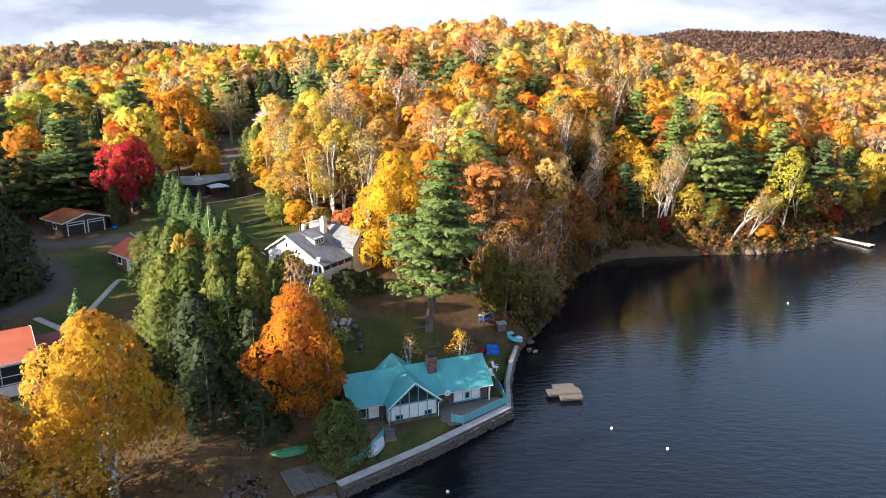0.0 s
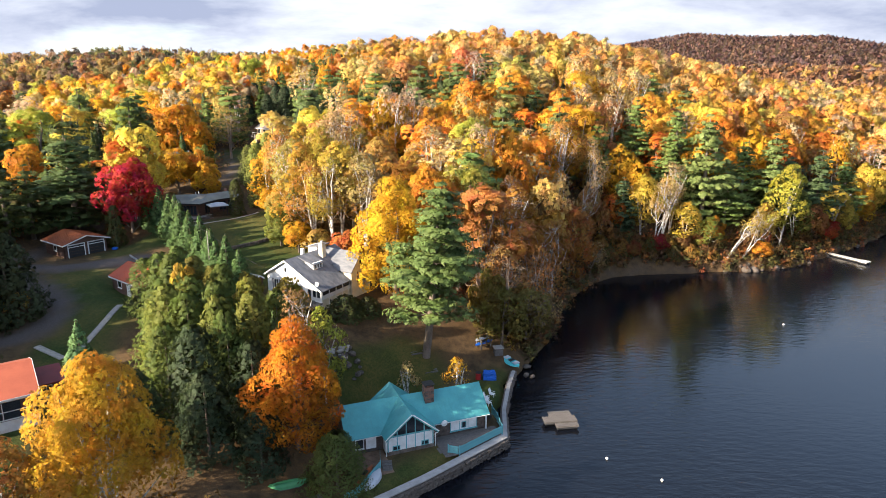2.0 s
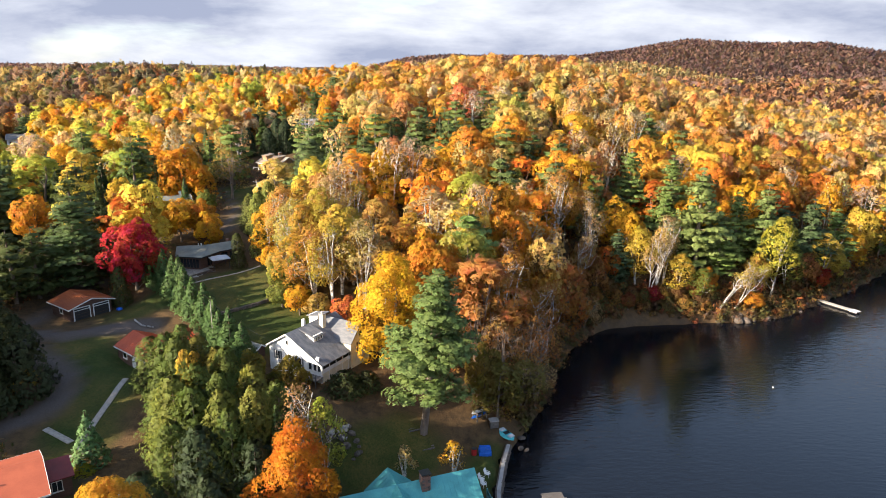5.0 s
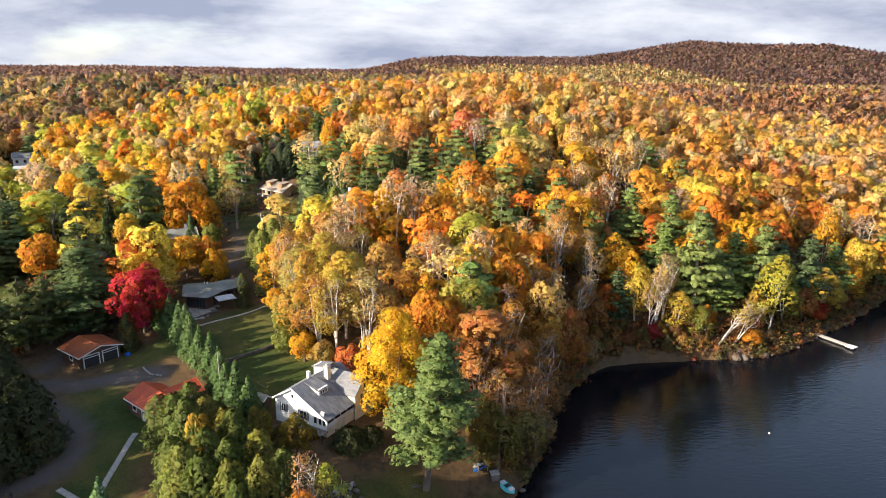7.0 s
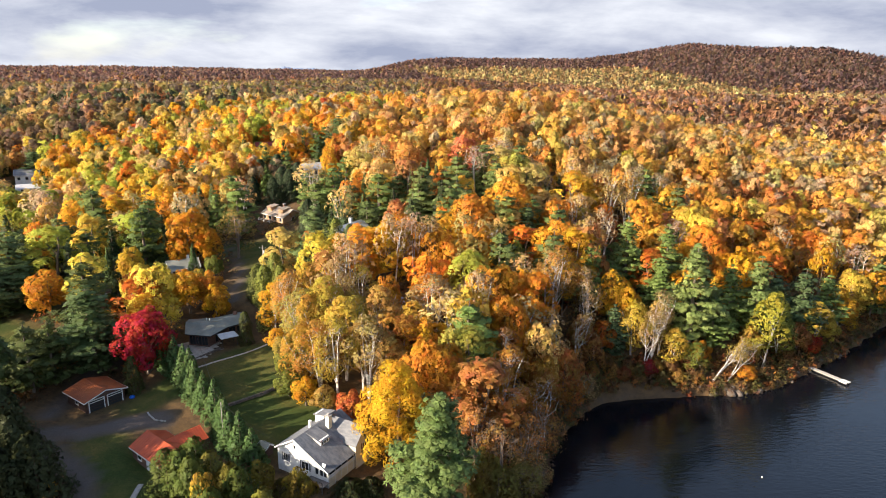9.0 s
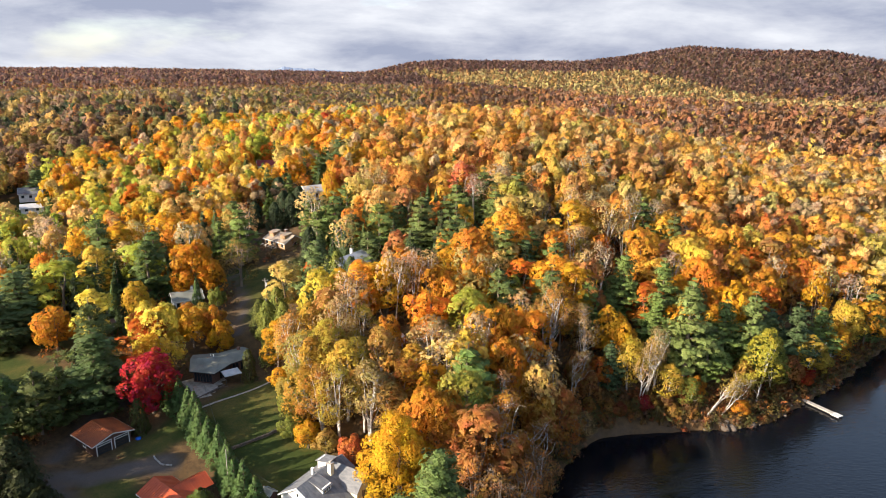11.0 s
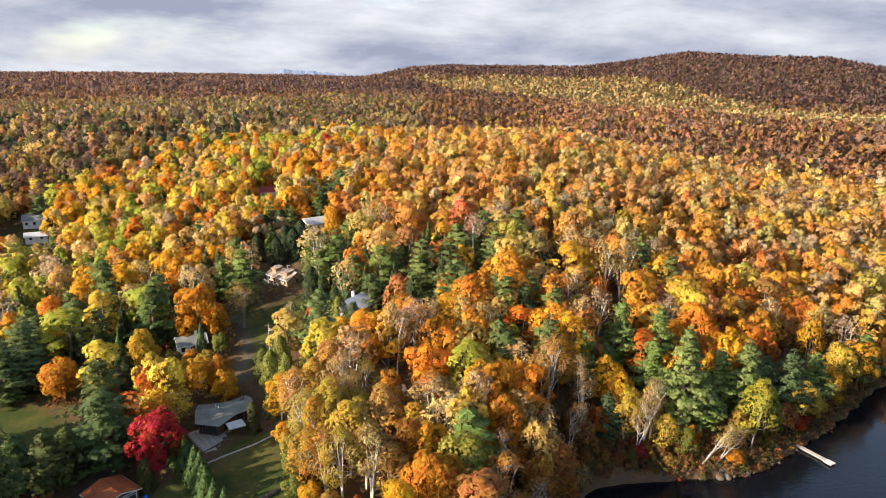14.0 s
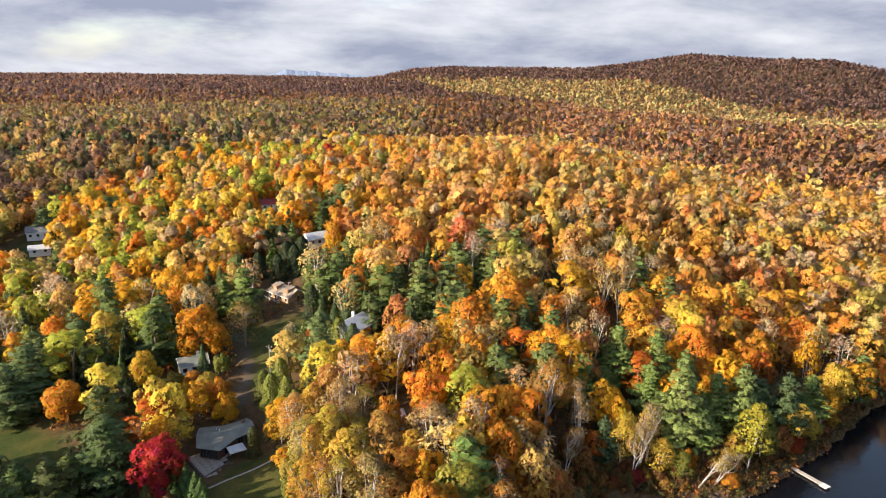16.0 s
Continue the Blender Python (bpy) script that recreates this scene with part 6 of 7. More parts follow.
# ---- white house on the slope ----
def white_house():
    # x runs down the front slope, y along the ridge
    root = thing("white_house", pose(-21.8, 88.4, 8.3, 0, 0, -30), "white clapboard house with grey shingle roof and screened porch", "house")
    L, top, front, back = 10.8, 6.4, 6.3, 3.7
    zf, zb = 3.05, 4.1
    # gable walls and long walls
    outline = [(-back, 0), (front, 0), (front, zf), (0, top - 0.15), (-back, zb)]
    part("wall", [prism(outline, 0.25, 0.4), prism(outline, L - 0.15, L), box(-back, -back + 0.15, 0.4, L - 0.15, 0, zb), box(front - 0.15, front, 0.4, L - 0.15, 0, 1.9)], WHITE, root)
    sf, sb = (top - zf) / front, (top - zb) / back
    ef, eb = front + 0.4, back + 0.4
    part("roof", [slab((ef, -0.1, top - sf * ef), (ef, 6.3, top - sf * ef), (0, 6.3, top), (0, -0.1, top), 0.14)], SHINGLE, root)
    part("roof", [slab((3.2, 6.3, top - sf * 3.2), (3.2, L + 0.3, top - sf * 3.2), (0, L + 0.3, top), (0, 6.3, top), 0.14)], SHINGLE, root)
    part("roof", [slab((-eb, L + 0.3, top - sb * eb), (-eb, -0.1, top - sb * eb), (0, -0.1, top), (0, L + 0.3, top), 0.14)], SHINGLE, root)
    for x0, x1, z0, z1 in ((0, ef, top, top - sf * ef), (0, -eb, top, top - sb * eb)):
        part("bargeboard", [slab((x0, -0.16, z0 + 0.02), (x0, -0.11, z0 + 0.02), (x1, -0.11, z1 + 0.02), (x1, -0.16, z1 + 0.02), 0.22) if x1 < 0 else slab((x1, -0.16, z1 + 0.02), (x1, -0.11, z1 + 0.02), (x0, -0.11, z0 + 0.02), (x0, -0.16, z0 + 0.02), 0.22)], WHITE, root)
    # cross wing with its cream gable
    wall = [(6.4, 0), (10.8, 0), (10.8, 4.2), (8.6, 6.35), (6.4, 4.2)]
    wing = part("cross_wing", [([(x, y, z) for x in (6.75, 6.6) for y, z in wall], [(0, 1, 2, 3, 4), (9, 8, 7, 6, 5), (0, 5, 6, 1), (1, 6, 7, 2), (2, 7, 8, 3), (3, 8, 9, 4), (4, 9, 5, 0)]), box(2, 6.6, 6.4, 6.55, 3.0, 4.2), box(-1, 6.6, 10.65, 10.8, 0, 4.2)], CREAM, root, "cream gable wall")
    part("roof", [slab((6.95, 8.6, 6.5), (0.0, 8.6, 6.5), (0.0, 6.1, 3.98), (6.95, 6.1, 3.98), 0.14)], SHINGLE, wing)
    part("roof", [slab((0.0, 8.6, 6.5), (6.95, 8.6, 6.5), (6.95, 11.1, 3.98), (0.0, 11.1, 3.98), 0.14)], SHINGLE, wing)
    window(wing, (6.76, 8.6, 2.2), 90, 0.9, 1.5, panes=2)
    window(wing, (6.76, 8.6, 4.6), 90, 0.6, 0.8, sill=False)
    part("shutter", [box(6.75, 6.79, 7.72, 8.02, 2.15, 3.75)], BROWN_WOOD, wing)
    part("shutter", [box(6.75, 6.79, 9.18, 9.48, 2.15, 3.75)], BROWN_WOOD, wing)
    # porch along the front: solid band, dark screens between posts, lattice skirt
    part("porch_band", [box(front - 0.02, front + 0.06, 0.3, 6.4, 1.5, 2.05)], WHITE, root)
    for k in range(4):
        part("porch_screen", [box(front - 0.06, front + 0.02, 0.5 + k * 1.48, 1.86 + k * 1.48, 2.08, 2.85)], GLASS, root, "dark insect screen")
        part("porch_post", [box(front - 0.08, front + 0.07, 0.36 + k * 1.48, 0.49 + k * 1.48, 2.05, 2.95)], WHITE, root)
    part("porch_post", [box(front - 0.08, front + 0.07, 6.28, 6.4, 2.05, 2.95)], WHITE, root)
    for k in range(7):
        part("skirt_panel", [box(front + 0.005, front + 0.05, 0.4 + k * 1.45, 1.78 + k * 1.45, 0.05, 1.46)], CREAM, root, "pale vertical skirt panel")
        part("skirt_batten", [box(front + 0.02, front + 0.09, 1.78 + k * 1.45, 1.85 + k * 1.45, 0.0, 1.48)], WHITE, root)
    # gable end towards the drive
    for x, w, h, z in ((-2.0, 0.8, 1.25, 2.0), (1.9, 1.3, 1.25, 1.75)):
        window(root, (x, 0.25, z), 0, w, h, panes=2)
        for s in (-1, 1):
            part("shutter", [box(x + s * (w / 2 + 0.24) - 0.14, x + s * (w / 2 + 0.24) + 0.14, 0.2, 0.25, z - 0.05, z + h + 0.05)], SHINGLE, root)
    for x in (4.2, 5.1, 5.85):
        window(root, (x, 0.25, 1.75), 0, 0.55, 1.0, sill=False)
    window(root, (-0.1, 0.25, 4.6), 0, 0.4, 0.6, sill=False)
    part("gable_deck", [box(3.0, 6.6, -1.4, 0.2, 1.0, 1.12)] + [box(x, x + 0.12, -1.4, -1.28, -0.6, 1.0) for x in (3.0, 4.7, 6.4)], DECK_WOOD, root)
    part("deck_rail", [box(3.0, 6.6, -1.4, -1.34, 1.9, 1.98), box(3.0, 6.6, -1.4, -1.34, 1.5, 1.55)] + [box(x, x + 0.08, -1.4, -1.32, 1.12, 1.95) for x in (3.0, 4.2, 5.4, 6.5)], DECK_WOOD, root)
    part("satellite_dish", [beam((5.6, 0.4, 3.1), (5.6, 0.3, 3.6), 0.03), slab((5.3, 0.1, 3.4), (5.9, 0.1, 3.4), (5.9, 0.3, 3.95), (5.3, 0.3, 3.95), 0.04)], WHITE, root)
    # dormers and chimneys
    d = part("dormer", [box(1.3, 3.0, 2.6, 4.6, 3.9, 5.7)], WHITE, root)
    part("roof", [slab((3.25, 2.4, 5.55), (3.25, 4.8, 5.55), (0.3, 4.8, 6.35), (0.3, 2.4, 6.35), 0.12)], SHINGLE, d)
    for k in range(3):
        window(d, (3.0, 3.05 + k * 0.55, 4.85), 90, 0.38, 0.6, sill=False)
    d = part("dormer", [box(-2.2, -0.4, 7.4, 9.2, 4.6, 6.6)], WHITE, root)
    part("roof", [slab((-2.5, 9.4, 6.5), (-2.5, 7.2, 6.5), (0.4, 7.2, 7.0), (0.4, 9.4, 7.0), 0.12)], SHINGLE, d)
    c = part("chimney", [box(0.9, 1.65, 6.2, 6.95, 4.5, 7.6)], CREAM, root, "tall pale rendered chimney")
    part("chimney_cap", [box(0.82, 1.73, 6.12, 7.03, 7.6, 7.72)], CONCRETE, c)
    part("chimney_pot", [box(1.1, 1.45, 6.4, 6.75, 7.72, 8.0)], CONCRETE, c)
    c = part("chimney", [box(-1.2, -0.75, 4.6, 5.05, 5.4, 6.9)], WHITE, root)


white_house()


# ---- garage ----
def garage():
    root = gabled("garage", "brown two-door garage with orange-red metal roof", pose(-61.0, 105.9, 11.1, 0, 0, 145.2 - 90 + 90), 6.4, 6.8, 2.3, 0.95, BROWN_WOOD, RUSTY, over=0.5, ridge_ribs=0.5)
    for s in (-1, 1):
        y = s * 1.62
        d = part("garage_door", [box(-3.26, -3.2, y - 1.25, y + 1.25, 0.02, 2.0)], BLACK, root, "dark sectional garage door")
        for k in range(1, 4):
            part("door_seam", [box(-3.28, -3.26, y - 1.25, y + 1.25, 0.5 * k - 0.015, 0.5 * k + 0.015)], BROWN_WOOD, d)
        part("door_frame", [box(-3.32, -3.2, y - 1.4, y - 1.25, 0, 2.0), box(-3.32, -3.2, y + 1.25, y + 1.4, 0, 2.0), box(-3.32, -3.2, y - 1.4, y + 1.4, 2.0, 2.14), box(-3.3, -3.2, y - 1.25, y + 1.25, 1.62, 1.74)], WHITE, d)
    window(root, (0, 3.4, 0.9), 180, 0.9, 0.8)
    bag = thing("tarp_bundle", pose(-55.4, 107.4, 11.2), "blue plastic bundle beside the garage", "bundle")
    bm = bmesh.new()
    bmesh.ops.create_icosphere(bm, subdivisions=2, radius=0.55)
    for v in bm.verts:
        v.co = Vector((v.co.x, v.co.y, max(v.co.z, -0.2) * 0.7)) * (1 + 0.18 * noise.noise(v.co * 3))
    me = bpy.data.meshes.new("cover")
    bm.to_mesh(me)
    bm.free()
    me.materials.append(BLUE_TARP)
    part("cover", me, None, bag)


garage()

# ---- red-roofed guest house behind the hedge ----
guest = gabled("guest_house", "brown house with red metal roof and cross wing behind cedars", pose(-42.2, 89.9, 9.4, 0, 0, -38), 9.2, 5.6, 2.3, 1.35, BROWN_WOOD, RED_METAL, over=0.35, ridge_ribs=0.5)
gw = part("side_wing", [prism([(-2.3, 0), (1.7, 0), (1.7, 2.25), (-0.3, 3.45), (-2.3, 2.25)], 2.75, 6.0)], BROWN_WOOD, guest)
for q in ([(2.05, 0.3, 2.17), (2.05, 6.3, 2.17), (-0.3, 6.3, 3.58), (-0.3, 0.3, 3.58)], [(-2.65, 6.3, 2.17), (-2.65, 0.3, 2.17), (-0.3, 0.3, 3.58), (-0.3, 6.3, 3.58)]):
    plate = part("roof", [slab(*q, 0.12)], RED_METAL, gw)
    for seam in ribs(*q, 0.5):
        part("seam", [seam], RED_METAL, plate)
for wy in (-1.2, 1.3):
    window(guest, (4.6, wy, 0.9), 90, 0.9, 1.0)
window(guest, (-2.4, -2.8, 0.9), 0, 1.0, 1.0)
window(guest, (1.7, 4.4, 0.8), 90, 0.9, 1.0)
door(guest, (0.2, -2.8, 0.05), 0, 0.9, 2.0, WHITE)

# ---- red-roofed bungalow on the bank ----
bank = gabled("bank_cottage", "cottage with terracotta-red roof and white-framed screened porch", pose(-46.2, 55.5, 7.4, 0, 0, 37), 14.0, 9.0, 3.4, 1.5, BROWN_WOOD, TERRACOTTA, over=0.35, chimney=None)
for k in range(8):
    px = -6.2 + k * 1.6
    part("porch_screen", [box(px - 0.72, px + 0.72, -4.56, -4.5, 1.3, 2.0)], GLASS, bank)
    part("porch_screen", [box(px - 0.72, px + 0.72, -4.56, -4.5, 2.08, 3.0)], GLASS, bank)
    part("porch_post", [box(px - 0.8, px - 0.73, -4.6, -4.5, 1.2, 3.1)], WHITE, bank)
part("porch_rail", [box(-7, 6.6, -4.6, -4.5, 2.01, 2.07), box(-7, 6.6, -4.61, -4.5, 1.2, 1.29), box(-7, 6.6, -4.61, -4.5, 3.02, 3.12)], WHITE, bank)
part("base_wall", [box(-7.05, 7.05, -4.58, -4.5, -0.6, 1.1)], WHITE, bank)
part("vent_pipe", [beam((2.5, -2.0, 4.2), (2.5, -2.0, 4.9), 0.09)], WHITE, bank)
annex = part("annex", [box(7.0, 9.6, -0.5, 3.0, 0, 2.3)], BROWN_WOOD, bank)
part("roof", [slab((6.9, -0.8, 2.35), (9.9, -0.8, 2.35), (9.9, 3.2, 2.75), (6.9, 3.2, 2.75), 0.12)], DARK_RED, annex, "dark red porch roof")
window(annex, (8.2, -0.5, 0.9), 0, 0.9, 1.1, panes=2)

# ---- grey bungalow with canopy above the lawn ----
def bungalow():
    # two shallow-roofed wings that meet at an angle
    root = thing("bungalow", pose(-48.5, 132.0, 12.7), "low angled bungalow with shallow grey-green roof and dark windows", "house")
    h, top = 2.55, 3.45
    eaves = [(-4.6, -5.2), (1.0, -6.1), (2.9, -1.0), (6.4, 2.7), (2.6, 8.2), (-1.6, 4.6), (-7.0, 3.2)]
    ridge = [(-6.0, -0.9), (0.3, 0.5), (4.6, 5.4)]
    mx, my = sum(p[0] for p in eaves) / 7, sum(p[1] for p in eaves) / 7
    foot = [(px + 0.55 * (-1 if px > mx else 1), py + 0.55 * (-1 if py > my else 1)) for px, py in eaves]
    n = len(foot)
    part("wall", [([(px, py, z) for z in (-0.4, h) for px, py in foot], [tuple(range(n - 1, -1, -1)), tuple(range(n, 2 * n))] + [(i, (i + 1) % n, (i + 1) % n + n, i + n) for i in range(n)])], BROWN_WOOD, root)
    e, r3 = [(*p, h) for p in eaves], [(*p, top) for p in ridge]
    for poly in ([e[0], e[1], r3[1], r3[0]], [e[1], e[2], r3[1]], [e[2], e[3], r3[2], r3[1]], [e[6], r3[0], r3[1], e[5]], [e[5], r3[1], r3[2], e[4]]):
        k = len(poly)
        part("roof", [([(px, py, pz + 0.16) for px, py, pz in poly] + list(poly), [tuple(range(k)), tuple(range(2 * k - 1, k - 1, -1))] + [(i, i + k, (i + 1) % k + k, (i + 1) % k) for i in range(k)])], OLD_SHINGLE, root)
    for g0, gr, g1 in ((e[6], r3[0], e[0]), (e[3], r3[2], e[4])):
        dx, dy = (0.5, 0.1) if g0 == e[6] else (-0.4, -0.4)
        part("gable_wall", [([(px + dx, py + dy, pz) for px, py, pz in (g0, g1, gr)] + [(px + 1.4 * dx, py + 1.4 * dy, pz) for px, py, pz in (g0, g1, gr)], [(0, 1, 2), (5, 4, 3), (0, 3, 4, 1), (1, 4, 5, 2), (2, 5, 3, 0)])], BROWN_WOOD, root)
    for p, q in zip(eaves[:3], eaves[1:4]):
        a3, b3 = Vector((*p, 0)), Vector((*q, 0))
        part("eave_trim", [box(0, (b3 - a3).length, -0.03, 0.0, h - 0.04, h + 0.17)], BLACK, root, at=pose(p[0], p[1], 0, 0, 0, math.degrees(math.atan2(q[1] - p[1], q[0] - p[0]))))
    for i, spots in ((0, (0.2, 0.5, 0.8)), (1, (0.5,)), (2, (0.3, 0.7))):
        p, q = Vector(foot[i]), Vector(foot[i + 1])
        turn = math.degrees(math.atan2(q.y - p.y, q.x - p.x))
        for f in spots:
            w = p.lerp(q, f)
            window(root, (w.x, w.y, 0.4), turn, 1.3, 1.8, panes=2, trim=BROWN_WOOD, sill=False)
    part("vent_pipe", [beam((-1.4, 0.6, h + 0.5), (-1.4, 0.6, h + 1.5), 0.1)], WHITE, root)
    part("vent_pipe", [beam((-2.4, 1.6, h + 0.4), (-2.4, 1.6, h + 1.2), 0.1)], WHITE, root)
    part("chimney", [box(2.4, 3.0, 4.6, 5.2, h + 0.3, h + 1.5)], BRICK, root)
    patio = thing("patio", pose(0, 0, 0), "paved stone terrace with a low wall below the bungalow", "terrace")
    r = random.Random(6)
    corner, along, across = Vector((-55.4, 127.2)), Vector((0.667, -0.745)), Vector((0.745, 0.667))
    for i in range(8):
        for j in range(6 - abs(i - 3)):
            c = corner + along * (i * 1.3 + 0.7) + across * (j * 1.3 + 0.7)
            part("slab", [box(-0.63, 0.63, -0.63, 0.63, -0.3, 0.10)], PAVING, patio, at=pose(c.x, c.y, max(ground_at(c.x, c.y), 12.65) + r.uniform(0, 0.02), 0, 0, -48))
    for p, q in (((-55.8, 127.2), (-48.9, 119.5)), ((-48.9, 119.5), (-45.4, 125.6))):
        p, q = Vector(p), Vector(q)
        part("terrace_wall", [box(0, (q - p).length, -0.18, 0.18, -1.0, 0.45)], STONE, patio, at=pose(p.x, p.y, ground_at(*((p + q) / 2)), 0, 0, math.degrees(math.atan2(q.y - p.y, q.x - p.x))))
    for k in range(4):
        part("step", [box(-0.7, 0.7, -0.3 * k - 0.3, -0.3 * k, -0.8, 0.12 - 0.16 * k)], STONE, patio, at=pose(-45.4, 125.4, 12.7, 0, 0, 40))
    tent = thing("canopy", pose(-44.6, 127.9, 12.75, 0, 0, 35), "pale fabric garden canopy on thin dark posts", "canopy")
    for s, t in ((-1, -1), (1, -1), (1, 1), (-1, 1)):
        part("post", [beam((1.5 * s, 1.3 * t, 0), (1.5 * s, 1.3 * t, 2.2), 0.05)], BLACK, tent)
    part("roof", [([(-1.8, -1.6, 2.2), (1.8, -1.6, 2.2), (1.8, 1.6, 2.2), (-1.8, 1.6, 2.2), (0, 0, 2.75), (-1.8, -1.6, 2.05), (1.8, -1.6, 2.05), (1.8, 1.6, 2.05), (-1.8, 1.6, 2.05)],
                   [(0, 1, 4), (1, 2, 4), (2, 3, 4), (3, 0, 4), (0, 5, 6, 1), (1, 6, 7, 2), (2, 7, 8, 3), (3, 8, 5, 0)])], GREY_HULL, tent, "pale grey canopy cloth")


bungalow()


# ---- houses farther up the slope ----
def far_house(name, label, x, y, z, turn, long, deep, high, rise, wall, roof, chimney=None, wins=3):
    root = gabled(name, label, pose(x, y, z, 0, 0, turn), long, deep, high, rise, wall, roof, chimney=chimney, base=-1.0)
    for k in range(wins):
        wx = -long / 2 + long * (k + 0.5) / wins
        window(root, (wx, -deep / 2, 0.8), 0, 1.1, 1.2, sill=False)
    for s, f in ((-1, -90), (1, 90)):
        window(root, (s * long / 2, 0, 0.9), f, 1.1, 1.2, sill=False)
    return root


mid = far_house("lane_cottage", "small white house with grey roof and deck among yellow birches", -66.5, 161.0, ground_at(-66.5, 161.0) + 0.6, 30, 7.0, 5.5, 2.6, 1.5, WHITE, OLD_SHINGLE, chimney=(1.5, 0.8, 0.6, 0.7))
part("deck", [box(-4.6, 3.6, -5.4, -2.75, -0.1, 0.1)] + [box(dx, dx + 0.12, -5.4, -5.28, -2.0, 1.0) for dx in (-4.6, -2.0, 0.6, 3.4)] + [box(-4.6, 3.6, -5.4, -5.34, 0.9, 1.0)], DECK_WOOD, mid)
tan = far_house("tan_house", "tan two-level house with tan shingle roof and dormers", -52.3, 208.0, 21.6, -40, 11.0, 7.5, 2.4, 2.0, TAN_WOOD, TAN_SHINGLE, chimney=(0.5, 0.6, 0.8, 0.9), wins=4)
for dx in (-3.2, 2.8):
    dd = part("dormer", [box(dx - 1.1, dx + 1.1, -2.6, 0, 2.6, 4.6)], TAN_WOOD, tan)
    part("roof", [slab((dx - 1.4, -2.9, 4.5), (dx + 1.4, -2.9, 4.5), (dx + 1.4, 0.4, 4.95), (dx - 1.4, 0.4, 4.95), 0.12)], TAN_SHINGLE, dd)
part("balcony", [box(-5.5, 3.0, -5.4, -3.8, -0.2, 0.0)] + [box(bx, bx + 0.14, -5.4, -5.26, -2.0, 1.0) for bx in (-5.5, -2.7, 0.2, 2.8)] + [box(-5.5, 3.0, -5.42, -5.36, 0.9, 1.0), box(-5.5, 3.0, -5.42, -5.36, 0.45, 0.5)], WHITE, tan)
wm_house = far_house("metal_roof_house", "white house with pale metal roof between pines", -25.6, 171.5, 24.3, 62, 12.0, 7.5, 2.6, 2.2, WHITE, GREY_HULL, chimney=(2.2, 0.7, 0.7, 1.0), wins=4)
far_house("hill_house", "white house with pale metal roof high on the slope", -50.3, 247.0, 30.5, 40, 8.5, 6.0, 2.8, 1.8, WHITE, GREY_HULL, wins=3)
far_house("hill_cottage", "white cottage with red roof in a clearing", -83.0, 304.0, ground_at(-83, 304) + 1.0, 20, 8.5, 6.0, 2.6, 2.0, WHITE, DARK_RED, wins=3)
far_house("field_house", "white house with grey roof at the edge of a field", -185.5, 289.0, ground_at(-185.5, 289) + 1.2, 25, 9.0, 6.5, 3.0, 2.0, WHITE, SHINGLE, wins=3)
far_house("field_shed", "long white shed with pale metal roof beside a field", -172.5, 268.0, ground_at(-172.5, 268) + 1.0, 30, 8.0, 5.0, 2.2, 1.3, WHITE, GREY_HULL, wins=2)
far_house("wood_cabin", "small pale cabin half hidden by trees", -11.5, 135.0, ground_at(-11.5, 135) + 0.8, 30, 6.0, 4.5, 2.4, 1.4, WHITE, GREY_HULL, wins=2)
far_house("brown_barn", "dark brown shed with grey roof beside a lawn", -81.5, 146.0, ground_at(-81.5, 146) + 0.3, 35, 5.6, 3.8, 2.0, 1.0, BROWN_WOOD, BROWN_WOOD, wins=2)
far_house("upland_house", "dark house on the wooded ridge", -203, 560, ground_at(-203, 560) + 5.0, 20, 11, 8, 4.0, 2.5, RED_WOOD, OLD_SHINGLE, wins=3)
far_house("upland_house", "dark house on the wooded ridge", -149, 566, ground_at(-149, 566) + 5.0, -10, 12, 8, 4.0, 2.5, BROWN_WOOD, OLD_SHINGLE, wins=3)


# ---- things along the water ----
def hull(long, wide, high, ends=0.0):
    """An upturned or upright boat hull: sections along x; returns points and faces of the shell."""
    pts, faces, n, k = [], [], 11, 7
    for i in range(n):
        u = -1 + 2 * i / (n - 1)
        w = wide / 2 * max(0.02, (1 - abs(u) ** 2.6))
        for j in range(k):
            a = math.pi * j / (k - 1)
            pts.append((u * long / 2, -w * math.cos(a), high * math.sin(a) ** 0.8 * (1 - 0.25 * abs(u) ** 3) + ends * abs(u) ** 3))
    for i in range(n - 1):
        for j in range(k - 1):
            faces.append((i * k + j, i * k + j + 1, (i + 1) * k + j + 1, (i + 1) * k + j))
    return pts, faces


canoe = thing("rowing_boat", pose(-14.4, 55.8, ground_at(-14.4, 55.8) + 0.02, 0, 0, 21), "overturned green rowing boat lying on the bank", "boat")
part("hull", [hull(3.9, 1.25, 0.55)], GREEN_HULL, canoe)
part("keel", [box(-1.7, 1.7, -0.03, 0.03, 0.48, 0.58)], GREEN_HULL, canoe)
part("gunwale", [box(-1.3, 1.3, -0.64, -0.58, 0.0, 0.05), box(-1.3, 1.3, 0.58, 0.64, 0.0, 0.05)], DECK_WOOD, canoe)
dinghy = thing("dinghy", pose(-6.1, 56.3, 1.25, 0, 0, 72), "overturned pale grey dinghy beside the fence", "boat")
part("hull", [hull(3.6, 1.3, 0.5)], GREY_HULL, dinghy)
part("keel", [box(-1.5, 1.5, -0.03, 0.03, 0.46, 0.53)], GREY_HULL, dinghy)
kay = thing("kayak", pose(-7.0, 57.2, 1.3, 0, 0, 70), "slim orange kayak lying beside the fence", "kayak")
part("hull", [hull(3.4, 0.6, 0.3)], ORANGE_HULL, kay)
part("cockpit_rim", [box(-0.4, 0.4, -0.2, 0.2, 0.27, 0.33)], BLACK, kay)
